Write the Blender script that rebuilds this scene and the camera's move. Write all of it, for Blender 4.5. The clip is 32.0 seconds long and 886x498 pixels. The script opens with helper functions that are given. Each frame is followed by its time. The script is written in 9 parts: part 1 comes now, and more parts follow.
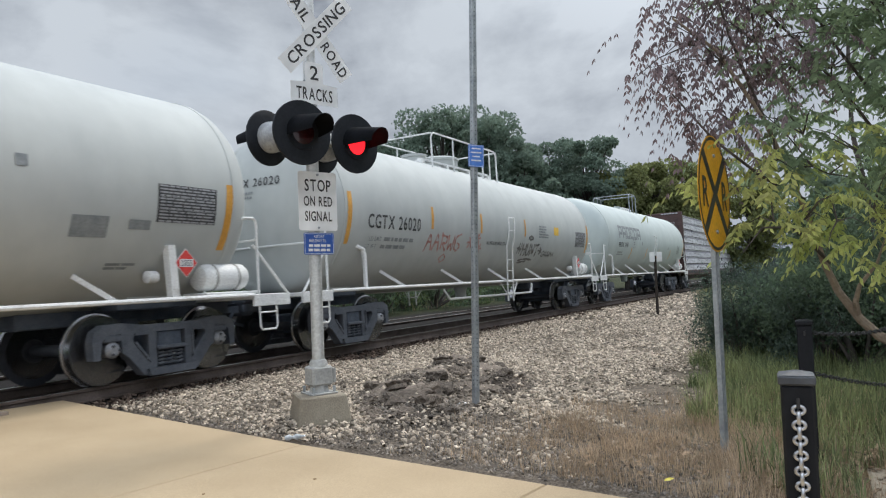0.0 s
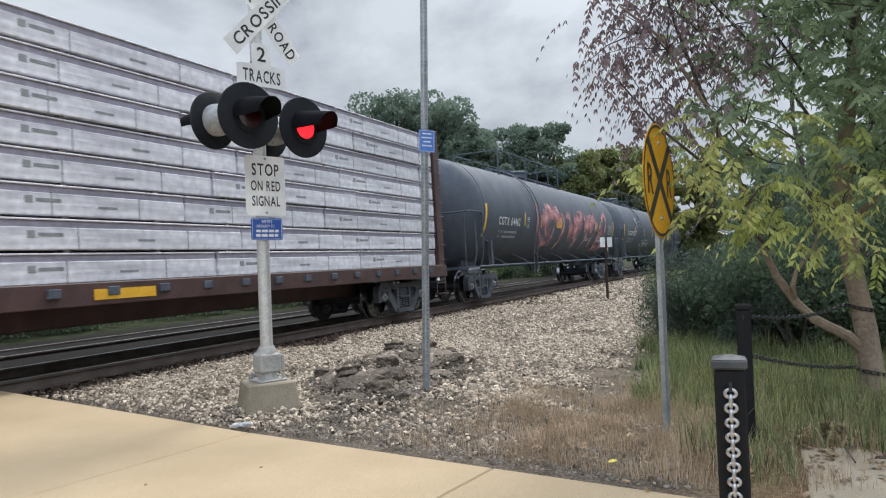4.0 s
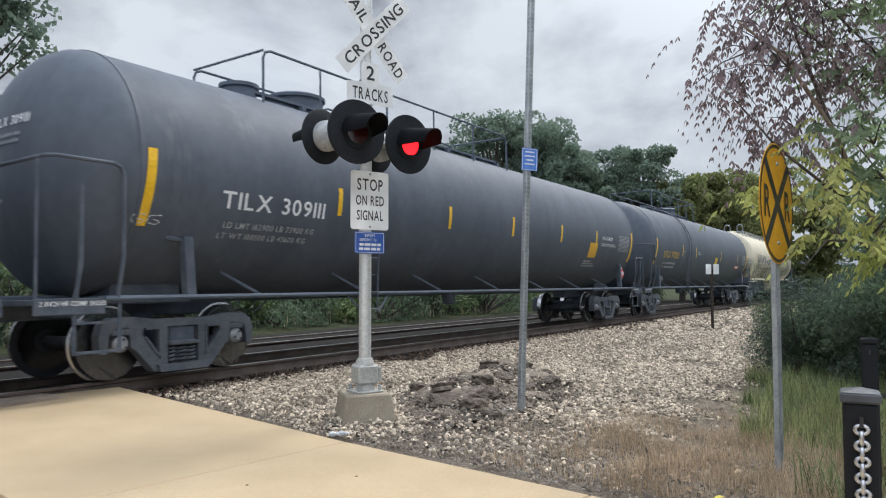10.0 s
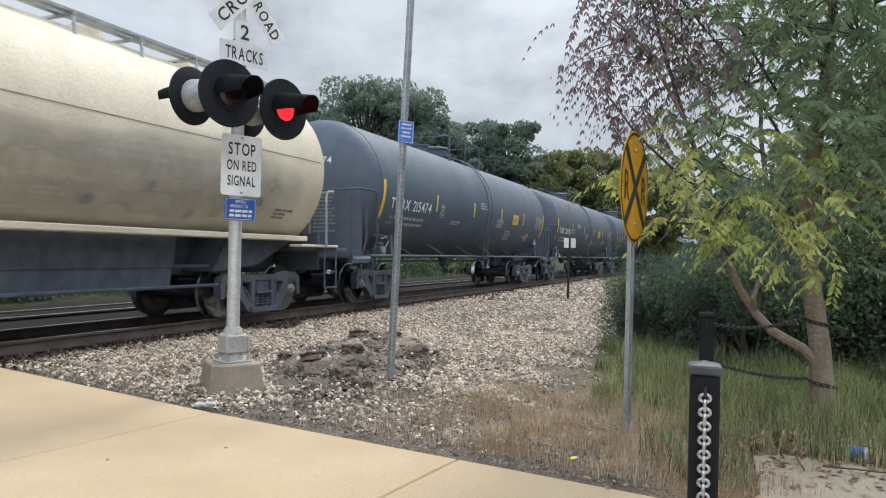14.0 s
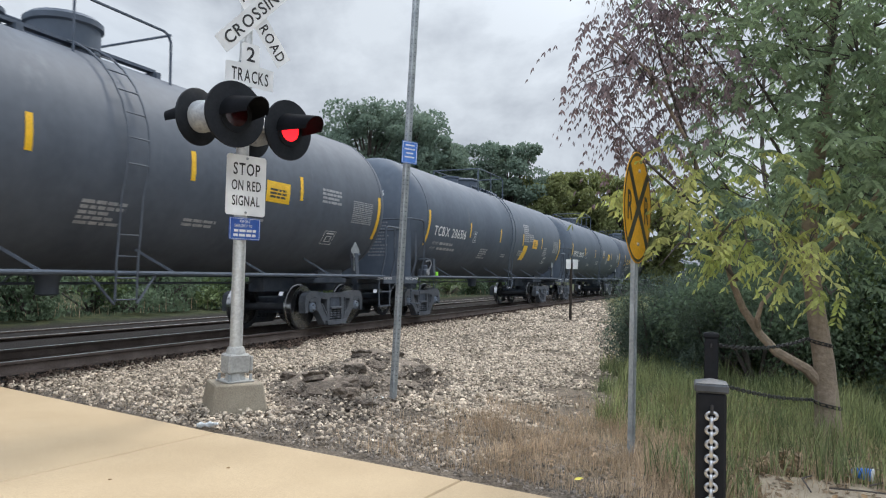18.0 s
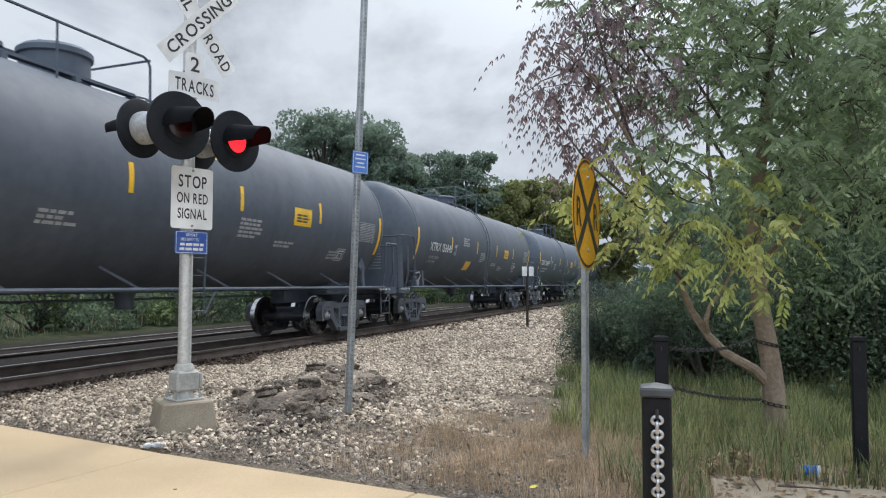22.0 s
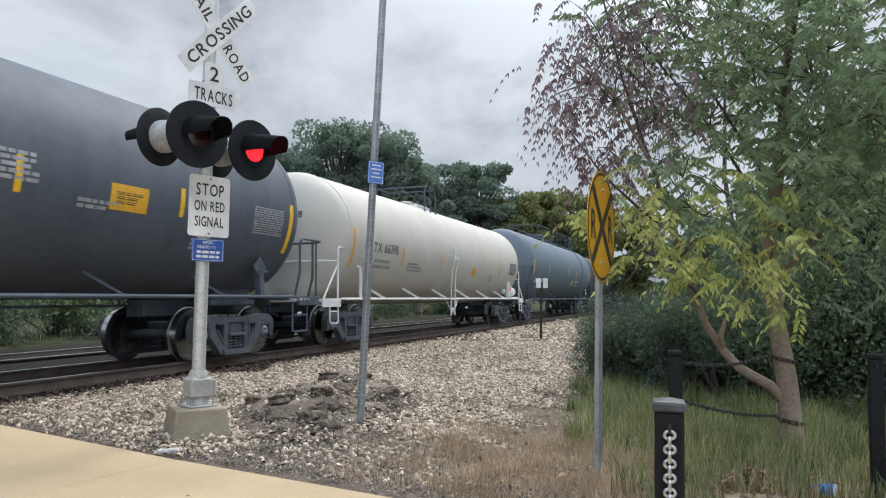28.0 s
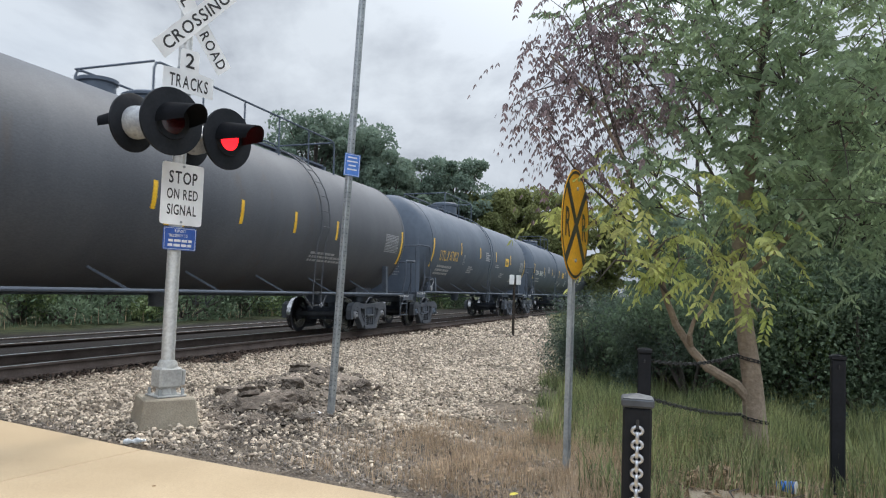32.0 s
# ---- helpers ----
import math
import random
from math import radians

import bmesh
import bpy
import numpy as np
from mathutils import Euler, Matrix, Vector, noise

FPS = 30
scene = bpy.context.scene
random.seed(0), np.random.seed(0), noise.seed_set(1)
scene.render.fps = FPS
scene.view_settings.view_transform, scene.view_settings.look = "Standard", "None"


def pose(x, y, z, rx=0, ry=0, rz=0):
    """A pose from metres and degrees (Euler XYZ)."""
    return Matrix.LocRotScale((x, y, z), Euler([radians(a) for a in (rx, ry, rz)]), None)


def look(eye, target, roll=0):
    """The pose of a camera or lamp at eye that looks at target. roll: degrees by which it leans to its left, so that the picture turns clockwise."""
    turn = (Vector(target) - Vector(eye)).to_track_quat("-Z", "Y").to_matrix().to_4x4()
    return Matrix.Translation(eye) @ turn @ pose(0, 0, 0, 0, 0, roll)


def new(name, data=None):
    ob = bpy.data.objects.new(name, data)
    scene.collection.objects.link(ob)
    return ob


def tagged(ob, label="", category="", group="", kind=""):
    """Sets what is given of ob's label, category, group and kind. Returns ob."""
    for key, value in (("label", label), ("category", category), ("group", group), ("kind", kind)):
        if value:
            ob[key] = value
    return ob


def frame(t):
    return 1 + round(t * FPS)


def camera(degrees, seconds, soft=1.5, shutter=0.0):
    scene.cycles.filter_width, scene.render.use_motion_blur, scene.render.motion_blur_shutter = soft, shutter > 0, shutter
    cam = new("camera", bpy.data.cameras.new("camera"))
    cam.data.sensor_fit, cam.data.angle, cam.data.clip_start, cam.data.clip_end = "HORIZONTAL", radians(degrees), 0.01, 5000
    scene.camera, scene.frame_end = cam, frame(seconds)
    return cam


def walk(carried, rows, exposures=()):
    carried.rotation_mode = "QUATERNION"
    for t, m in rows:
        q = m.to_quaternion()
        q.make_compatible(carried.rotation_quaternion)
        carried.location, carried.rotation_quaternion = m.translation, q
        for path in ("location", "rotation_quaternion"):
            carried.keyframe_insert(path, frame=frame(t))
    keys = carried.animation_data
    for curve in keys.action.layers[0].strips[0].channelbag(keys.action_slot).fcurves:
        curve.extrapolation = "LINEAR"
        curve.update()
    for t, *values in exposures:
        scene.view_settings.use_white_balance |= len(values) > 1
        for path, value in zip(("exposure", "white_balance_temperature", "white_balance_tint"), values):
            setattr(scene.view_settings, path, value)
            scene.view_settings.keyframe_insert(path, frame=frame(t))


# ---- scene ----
cam = camera(63.8, 32.0, soft=1.15, shutter=0.08)
PATH = [
    (0, (0.319, 0.052, 1.443), (0.23, 2.048, 1.524), -2.2),
    (0.5, (0.329, 0.075, 1.465), (0.337, 2.072, 1.561), -1.7),
    (1, (0.342, 0.063, 1.462), (0.419, 2.059, 1.549), -1.5),
    (1.5, (0.371, 0.064, 1.464), (0.466, 2.061, 1.534), -1.6),
    (2, (0.362, 0.063, 1.455), (0.457, 2.06, 1.514), -1.9),
    (2.5, (0.37, 0.068, 1.451), (0.452, 2.065, 1.505), -2.0),
    (4.5, (0.365, 0.069, 1.448), (0.369, 2.069, 1.48), -1.9),
    (5, (0.36, 0.07, 1.448), (0.309, 2.069, 1.49), -1.1),
    (5.5, (0.332, 0.077, 1.441), (0.192, 2.072, 1.504), -0.1),
    (6, (0.307, 0.081, 1.43), (0.096, 2.068, 1.505), 0.5),
    (6.5, (0.285, 0.08, 1.434), (0.067, 2.066, 1.504), 0.1),
    (7, (0.306, 0.082, 1.435), (0.146, 2.075, 1.496), -0.4),
    (7.5, (0.337, 0.096, 1.446), (0.263, 2.094, 1.499), -1.1),
    (8, (0.342, 0.09, 1.448), (0.326, 2.089, 1.5), -1.2),
    (8.5, (0.371, 0.092, 1.443), (0.34, 2.09, 1.514), -0.9),
    (9, (0.399, 0.125, 1.438), (0.294, 2.119, 1.544), -0.3),
    (9.5, (0.352, 0.119, 1.417), (0.159, 2.106, 1.535), 0.0),
    (10, (0.33, 0.092, 1.42), (0.098, 2.076, 1.517), -0.1),
    (10.5, (0.351, 0.095, 1.448), (0.168, 2.085, 1.523), -0.2),
    (11, (0.317, 0.055, 1.465), (0.252, 2.052, 1.534), 0.4),
    (11.5, (0.254, 0.035, 1.461), (0.311, 2.033, 1.529), 0.9),
    (12, (0.276, 0.016, 1.465), (0.404, 2.011, 1.524), 1.1),
    (12.5, (0.265, 0.024, 1.466), (0.421, 2.017, 1.509), 1.1),
    (13, (0.254, 0.014, 1.459), (0.409, 2.008, 1.482), 1.3),
    (13.5, (0.25, 0.026, 1.46), (0.392, 2.021, 1.469), 1.3),
    (15.5, (0.227, 0.023, 1.437), (0.377, 2.017, 1.447), 1.3),
    (16, (0.21, 0.016, 1.435), (0.341, 2.012, 1.455), 1.4),
    (16.5, (0.209, 0.011, 1.438), (0.324, 2.007, 1.471), 1.4),
    (17, (0.215, 0.012, 1.44), (0.331, 2.008, 1.489), 1.3),
    (17.5, (0.226, 0.014, 1.435), (0.352, 2.009, 1.496), 1.3),
    (18, (0.231, 0.012, 1.442), (0.368, 2.006, 1.511), 1.4),
    (18.5, (0.226, 0.015, 1.438), (0.363, 2.009, 1.514), 1.4),
    (19, (0.24, 0.017, 1.441), (0.38, 2.01, 1.519), 1.1),
    (19.5, (0.261, 0.025, 1.446), (0.418, 2.017, 1.527), 1.0),
    (20, (0.273, 0.033, 1.444), (0.457, 2.023, 1.526), 0.9),
    (20.5, (0.28, 0.043, 1.444), (0.494, 2.029, 1.524), 0.6),
    (21, (0.288, 0.048, 1.446), (0.533, 2.031, 1.525), 0.0),
    (21.5, (0.291, 0.053, 1.447), (0.551, 2.034, 1.535), -0.2),
    (22, (0.29, 0.047, 1.444), (0.544, 2.028, 1.541), 0.1),
    (22.5, (0.29, 0.04, 1.446), (0.53, 2.023, 1.549), 0.4),
    (23, (0.291, 0.039, 1.444), (0.522, 2.022, 1.552), 0.5),
    (23.5, (0.29, 0.035, 1.449), (0.524, 2.018, 1.56), 0.5),
    (24, (0.288, 0.033, 1.448), (0.527, 2.016, 1.562), 0.4),
    (24.5, (0.288, 0.035, 1.449), (0.527, 2.018, 1.566), 0.6),
    (25, (0.29, 0.034, 1.444), (0.526, 2.016, 1.565), 0.8),
    (25.5, (0.29, 0.035, 1.442), (0.522, 2.018, 1.564), 0.8),
    (27.5, (0.285, 0.028, 1.445), (0.496, 2.013, 1.571), 0.9),
    (28, (0.289, 0.032, 1.446), (0.503, 2.017, 1.572), 0.9),
    (28.5, (0.291, 0.037, 1.444), (0.509, 2.021, 1.573), 1.0),
    (29, (0.283, 0.025, 1.445), (0.507, 2.008, 1.575), 1.0),
    (29.5, (0.301, 0.033, 1.447), (0.526, 2.015, 1.58), 0.9),
    (30, (0.303, 0.034, 1.447), (0.537, 2.016, 1.582), 0.8),
    (30.5, (0.309, 0.045, 1.441), (0.551, 2.026, 1.566), 1.1),
    (31, (0.286, 0.041, 1.432), (0.54, 2.021, 1.543), 1.7),
    (31.5, (0.277, 0.027, 1.432), (0.545, 2.006, 1.539), 2.1),
    (32, (0.285, 0.025, 1.44), (0.571, 2.002, 1.554), 2.1),
]
walk(cam, [(t, look(eye, target, roll)) for t, eye, target, roll in PATH], exposures=((0.0, 0.08), (1.0, 0.16), (2.5, 0.19), (4.5, 0.30), (8.0, 0.35), (26.0, 0.39), (28.0, 0.32), (29.5, 0.28), (30.5, 0.35), (32.0, 0.39)))

# ---- plan: metres, z up; the near track runs along TRACK at 26.4 degrees right of straight ahead ----
ANG = radians(26.4)
UX, UY = math.sin(ANG), math.cos(ANG)          # along the track, away from the viewer
NX, NY = math.cos(ANG), -math.sin(ANG)         # across it, towards the viewer's side
RAIL_Z = 0.155
TRACK_N, FAR_N = -9.2, -13.4
CANT = 1.37                                    # both tracks lean away from the viewer
TURN = 90 - 26.4


def on_track(s, n=TRACK_N):
    return (n * NX + s * UX, n * NY + s * UY)


# ---- world and sun ----
SUN_AZ, SUN_EL = radians(34), radians(52)
world = bpy.data.worlds.new("sky")
scene.world = world
world.use_nodes = True
wt = world.node_tree
wt.nodes.clear()


def wnode(kind, blend=None):
    n = wt.nodes.new(kind)
    if kind == "ShaderNodeMix":
        n.data_type = "RGBA"
        n.blend_type = blend or "MIX"
    return n


w_out, w_bg = wnode("ShaderNodeOutputWorld"), wnode("ShaderNodeBackground")
w_sky = wnode("ShaderNodeTexSky")
w_sky.sky_type, w_sky.sun_disc = "NISHITA", False
w_sky.sun_elevation, w_sky.sun_rotation = SUN_EL, SUN_AZ
w_tc = wnode("ShaderNodeTexCoord")
w_map = wnode("ShaderNodeMapping")
w_map.inputs["Scale"].default_value, w_map.inputs["Location"].default_value = (1.0, 1.0, 1.9), (3.1, 0.4, 1.2)
w_n1, w_n2 = wnode("ShaderNodeTexNoise"), wnode("ShaderNodeTexNoise")
w_n1.inputs["Scale"].default_value, w_n1.inputs["Detail"].default_value = 2.7, 9
w_n1.inputs["Roughness"].default_value, w_n1.inputs["Distortion"].default_value = 0.58, 0.25
w_n2.inputs["Scale"].default_value, w_n2.inputs["Detail"].default_value = 1.3, 3
w_ramp = wnode("ShaderNodeValToRGB")
cr = w_ramp.color_ramp
cr.elements[0].position, cr.elements[0].color = 0.40, (0.215, 0.24, 0.288, 1)
cr.elements[1].position, cr.elements[1].color = 0.62, (0.56, 0.61, 0.67, 1)
e = cr.elements.new(0.48)
e.color = (0.40, 0.44, 0.497, 1)
w_gap = wnode("ShaderNodeValToRGB")
w_gap.color_ramp.elements[0].position, w_gap.color_ramp.elements[0].color = 0.58, (0, 0, 0, 1)
w_gap.color_ramp.elements[1].position, w_gap.color_ramp.elements[1].color = 0.72, (0.22, 0.22, 0.22, 1)
w_scale = wnode("ShaderNodeMix", "MULTIPLY")
w_scale.inputs[0].default_value = 1.0
w_scale.inputs[7].default_value = (0.09, 0.09, 0.09, 1)
w_mix = wnode("ShaderNodeMix")
w_sep = wnode("ShaderNodeSeparateXYZ")
w_lift = wnode("ShaderNodeMapRange")
for i, val in ((1, 0.38), (2, 0.72), (3, 1.0), (4, 2.15)):
    w_lift.inputs[i].default_value = val
w_mul = wnode("ShaderNodeMix", "MULTIPLY")
w_mul.inputs[0].default_value = 1.0
wl = wt.links.new
wl(w_tc.outputs["Generated"], w_map.inputs["Vector"])
wl(w_map.outputs[0], w_n1.inputs["Vector"])
wl(w_map.outputs[0], w_n2.inputs["Vector"])
wl(w_n1.outputs["Fac"], w_ramp.inputs[0])
wl(w_n2.outputs["Fac"], w_gap.inputs[0])
wl(w_sky.outputs[0], w_scale.inputs[6])
wl(w_gap.outputs[0], w_mix.inputs[0])
wl(w_ramp.outputs[0], w_mix.inputs[6])
wl(w_scale.outputs[2], w_mix.inputs[7])
wl(w_tc.outputs["Generated"], w_sep.inputs[0])
wl(w_sep.outputs[2], w_lift.inputs[0])
wl(w_mix.outputs[2], w_mul.inputs[6])
wl(w_lift.outputs[0], w_mul.inputs[7])
# thin cloud glows around the veiled sun
w_dot = wnode("ShaderNodeVectorMath")
w_dot.operation = "DOT_PRODUCT"
w_dot.inputs[1].default_value = (math.sin(SUN_AZ) * math.cos(SUN_EL), math.cos(SUN_AZ) * math.cos(SUN_EL), math.sin(SUN_EL))
w_halo = wnode("ShaderNodeMapRange")
w_halo.interpolation_type = "SMOOTHSTEP"
for i, val in ((1, 0.72), (2, 1.0), (3, 1.0), (4, 1.7)):
    w_halo.inputs[i].default_value = val
w_glow = wnode("ShaderNodeMix", "MULTIPLY")
w_glow.inputs[0].default_value = 1.0
wl(w_tc.outputs["Generated"], w_dot.inputs[0])
wl(w_dot.outputs["Value"], w_halo.inputs[0])
wl(w_mul.outputs[2], w_glow.inputs[6])
wl(w_halo.outputs[0], w_glow.inputs[7])
# unseen sky behind the viewer, brightened to light the train's near side
w_back = wnode("ShaderNodeMapRange")
w_back.interpolation_type = "SMOOTHSTEP"
for i, val in ((1, 0.55), (2, -0.75), (3, 1.0), (4, 1.75)):
    w_back.inputs[i].default_value = val
w_backfill = wnode("ShaderNodeMix", "MULTIPLY")
w_backfill.inputs[0].default_value = 1.0
wl(w_sep.outputs[1], w_back.inputs[0])
wl(w_glow.outputs[2], w_backfill.inputs[6])
wl(w_back.outputs[0], w_backfill.inputs[7])
wl(w_backfill.outputs[2], w_bg.inputs[0])
w_bg.inputs[1].default_value = 1.0
wl(w_bg.outputs[0], w_out.inputs[0])

sun = new("sun", bpy.data.lights.new("sun", "SUN"))
sun.data.energy, sun.data.angle, sun.data.color = 2.0, radians(14), (1.0, 0.95, 0.87)
sun.matrix_world = look((0, 0, 30), (-math.sin(SUN_AZ) * math.cos(SUN_EL), -math.cos(SUN_AZ) * math.cos(SUN_EL), 30 - math.sin(SUN_EL)))


# ---- materials ----
def rgb(c):
    return (c[0], c[1], c[2], 1) if not isinstance(c, (int, float)) else (c, c, c, 1)


def mat(name, a, b=None, rough=0.6, metal=0.0, scale=3.0, stretch=(1, 1, 1), bump=0.0, bump_scale=40.0, lo=0.35, hi=0.65,
        rand=0.0, island=0.0, dirt=None, dirt_at=0.62, emit=None, power=0.0, back=0.0, coat=0.0, grain=1.0, spec=0.5):
    """Two colours mixed by a broad noise, fine grain on top, a stain colour, and relief."""
    m = bpy.data.materials.new(name)
    m.use_nodes = True
    t = m.node_tree
    p = t.nodes["Principled BSDF"]
    p.inputs["Roughness"].default_value, p.inputs["Metallic"].default_value = rough, metal
    p.inputs["Coat Weight"].default_value = coat
    p.inputs["Specular IOR Level"].default_value = spec
    tc, mp = t.nodes.new("ShaderNodeTexCoord"), t.nodes.new("ShaderNodeMapping")
    mp.inputs["Scale"].default_value = stretch
    t.links.new(tc.outputs["Object"], mp.inputs["Vector"])
    n1, n2 = t.nodes.new("ShaderNodeTexNoise"), t.nodes.new("ShaderNodeTexNoise")
    n1.inputs["Scale"].default_value, n1.inputs["Detail"].default_value = scale, 6
    n2.inputs["Scale"].default_value, n2.inputs["Detail"].default_value = bump_scale, 3
    t.links.new(mp.outputs[0], n1.inputs["Vector"])
    t.links.new(tc.outputs["Object"], n2.inputs["Vector"])
    r = t.nodes.new("ShaderNodeValToRGB")
    r.color_ramp.elements[0].position, r.color_ramp.elements[1].position = lo, hi
    r.color_ramp.elements[0].color = rgb(a)
    r.color_ramp.elements[1].color = rgb(b if b is not None else [min(1, x * 1.18) for x in rgb(a)[:3]])
    t.links.new(n1.outputs["Fac"], r.inputs[0])
    out = r.outputs[0]
    if dirt is not None:
        n3, r3, mx = t.nodes.new("ShaderNodeTexNoise"), t.nodes.new("ShaderNodeValToRGB"), t.nodes.new("ShaderNodeMix")
        n3.inputs["Scale"].default_value, n3.inputs["Detail"].default_value, n3.inputs["Roughness"].default_value = scale * 0.7, 9, 0.7
        t.links.new(mp.outputs[0], n3.inputs["Vector"])
        r3.color_ramp.elements[0].position, r3.color_ramp.elements[1].position = dirt_at, min(1, dirt_at + 0.14)
        t.links.new(n3.outputs["Fac"], r3.inputs[0])
        mx.data_type = "RGBA"
        mx.inputs[7].default_value = rgb(dirt)
        t.links.new(r3.outputs[0], mx.inputs[0])
        t.links.new(out, mx.inputs[6])
        out = mx.outputs[2]
    g, gm = t.nodes.new("ShaderNodeMapRange"), t.nodes.new("ShaderNodeMix")
    for i, v in ((1, 0.3), (2, 0.7), (3, 1 - 0.18 * grain), (4, 1 + 0.12 * grain)):
        g.inputs[i].default_value = v
    gm.data_type, gm.blend_type = "RGBA", "MULTIPLY"
    gm.inputs[0].default_value = 1.0
    t.links.new(n2.outputs["Fac"], g.inputs[0])
    t.links.new(out, gm.inputs[6])
    t.links.new(g.outputs[0], gm.inputs[7])
    out = gm.outputs[2]
    if rand or island:
        if island:
            src = t.nodes.new("ShaderNodeNewGeometry").outputs["Random Per Island"]
        else:
            src = t.nodes.new("ShaderNodeObjectInfo").outputs["Random"]
        k = island or rand
        mr, mm = t.nodes.new("ShaderNodeMapRange"), t.nodes.new("ShaderNodeMix")
        mr.inputs[3].default_value, mr.inputs[4].default_value = 1 - k, 1 + k
        t.links.new(src, mr.inputs[0])
        mm.data_type, mm.blend_type = "RGBA", "MULTIPLY"
        mm.inputs[0].default_value = 1.0
        t.links.new(out, mm.inputs[6])
        t.links.new(mr.outputs[0], mm.inputs[7])
        out = mm.outputs[2]
    t.links.new(out, p.inputs["Base Color"])
    if bump:
        bp = t.nodes.new("ShaderNodeBump")
        bp.inputs["Strength"].default_value, bp.inputs["Distance"].default_value = bump, 0.02
        t.links.new(n2.outputs["Fac"], bp.inputs["Height"])
        t.links.new(bp.outputs[0], p.inputs["Normal"])
    if emit is not None:
        p.inputs["Emission Color"].default_value, p.inputs["Emission Strength"].default_value = rgb(emit), power
    if back:
        tr, ms = t.nodes.new("ShaderNodeBsdfTranslucent"), t.nodes.new("ShaderNodeMixShader")
        ms.inputs[0].default_value = back
        t.links.new(out, tr.inputs[0])
        t.links.new(p.outputs[0], ms.inputs[1])
        t.links.new(tr.outputs[0], ms.inputs[2])
        t.links.new(ms.outputs[0], t.nodes["Material Output"].inputs[0])
    return m


STREAK = (1.0, 1.0, 0.16)
M_BLACK = mat("black_tank_paint", (0.083, 0.098, 0.123), (0.103, 0.120, 0.148), 0.62, scale=1.6, stretch=STREAK, dirt=(0.14, 0.158, 0.184), dirt_at=0.60, bump=0.03, bump_scale=6, grain=0.5, spec=0.2)
M_BLACK2 = mat("worn_black_tank_paint", (0.084, 0.105, 0.138), (0.105, 0.128, 0.164), 0.62, scale=1.2, stretch=STREAK, dirt=(0.155, 0.168, 0.188), dirt_at=0.60, bump=0.03, bump_scale=6, grain=0.5, spec=0.2)
M_BROWN = mat("dull_grey_black_tank_paint", (0.083, 0.090, 0.104), (0.104, 0.112, 0.127), 0.62, spec=0.2, scale=1.2, stretch=STREAK, dirt=(0.10, 0.085, 0.075), dirt_at=0.6)
M_WHITE = mat("white_tank_paint", (0.44, 0.465, 0.46), (0.485, 0.51, 0.50), 0.65, scale=1.4, stretch=STREAK, dirt=(0.39, 0.40, 0.385), dirt_at=0.60, bump_scale=2.5, grain=0.25, spec=0.15)
M_PALE = mat("pale_grey_tank_paint", (0.455, 0.51, 0.505), (0.5, 0.555, 0.545), 0.6, scale=1.4, stretch=STREAK, dirt=(0.43, 0.475, 0.465), dirt_at=0.66, bump_scale=2.5, grain=0.25, spec=0.15)
M_CREAM = mat("cream_tank_paint", (0.485, 0.468, 0.425), (0.53, 0.512, 0.468), 0.6, scale=1.4, stretch=STREAK, dirt=(0.47, 0.44, 0.38), dirt_at=0.62, bump_scale=2.5, grain=0.25, spec=0.15)
M_HOPPER = mat("grimy_cream_hopper_paint", (0.57, 0.515, 0.40), (0.67, 0.61, 0.485), 0.6, scale=1.3, stretch=(1, 1, 0.3), dirt=(0.33, 0.30, 0.25), dirt_at=0.62, spec=0.2)
M_BLUEGREY = mat("blue_grey_tank_paint", (0.125, 0.158, 0.202), (0.15, 0.187, 0.233), 0.62, scale=1.3, stretch=STREAK, dirt=(0.17, 0.20, 0.23), dirt_at=0.6, spec=0.15)
M_UNDER = mat("grimy_underframe_steel", (0.068, 0.083, 0.108), (0.105, 0.122, 0.150), 0.75, spec=0.2, scale=4, dirt=(0.07, 0.05, 0.04), dirt_at=0.62)
M_TRUCK = mat("dusty_cast_truck_steel", (0.070, 0.080, 0.098), (0.112, 0.123, 0.142), 0.8, scale=5, dirt=(0.12, 0.09, 0.07), dirt_at=0.64)
M_WHEEL = mat("brown_wheel_steel", (0.042, 0.046, 0.055), (0.068, 0.072, 0.082), 0.65, metal=0.2, scale=5)
M_TREAD = mat("polished_wheel_tread", (0.34, 0.34, 0.35), (0.44, 0.44, 0.45), 0.25, metal=1.0)
M_CAP = mat("grey_bearing_cap", (0.22, 0.23, 0.25), (0.34, 0.35, 0.37), 0.5, metal=0.3, scale=12)
M_CAPBLUE = mat("blue_bearing_cap", (0.12, 0.16, 0.22), (0.19, 0.23, 0.29), 0.5, scale=12)
M_MAROON = mat("dark_maroon_car_paint", (0.055, 0.028, 0.028), (0.085, 0.045, 0.042), 0.6, scale=2.5, dirt=(0.13, 0.10, 0.09), dirt_at=0.62)
M_WRAP = mat("white_lumber_wrap", (0.50, 0.50, 0.55), (0.72, 0.73, 0.78), 0.4, scale=1.3, stretch=(0.35, 1, 8), dirt=(0.36, 0.35, 0.42), dirt_at=0.60, bump=0.45, bump_scale=9, rand=0.10)
# darker copy of the wrap: shade of the folds put into the colour
M_WRAPSHADE = mat("wrap_fold_painted_shade", (0.22, 0.21, 0.27), (0.40, 0.39, 0.46), 0.5, scale=1.2, stretch=(0.3, 1, 6), bump=0.3, bump_scale=9, rand=0.15)
M_DARKGAP = mat("dark_gap_lath", (0.10, 0.09, 0.085), (0.16, 0.14, 0.13), 0.8)
M_YELLOW = mat("yellow_reflective_tape", (0.80, 0.47, 0.02), (0.88, 0.55, 0.04), 0.35, scale=6, dirt=(0.45, 0.26, 0.03), dirt_at=0.68)
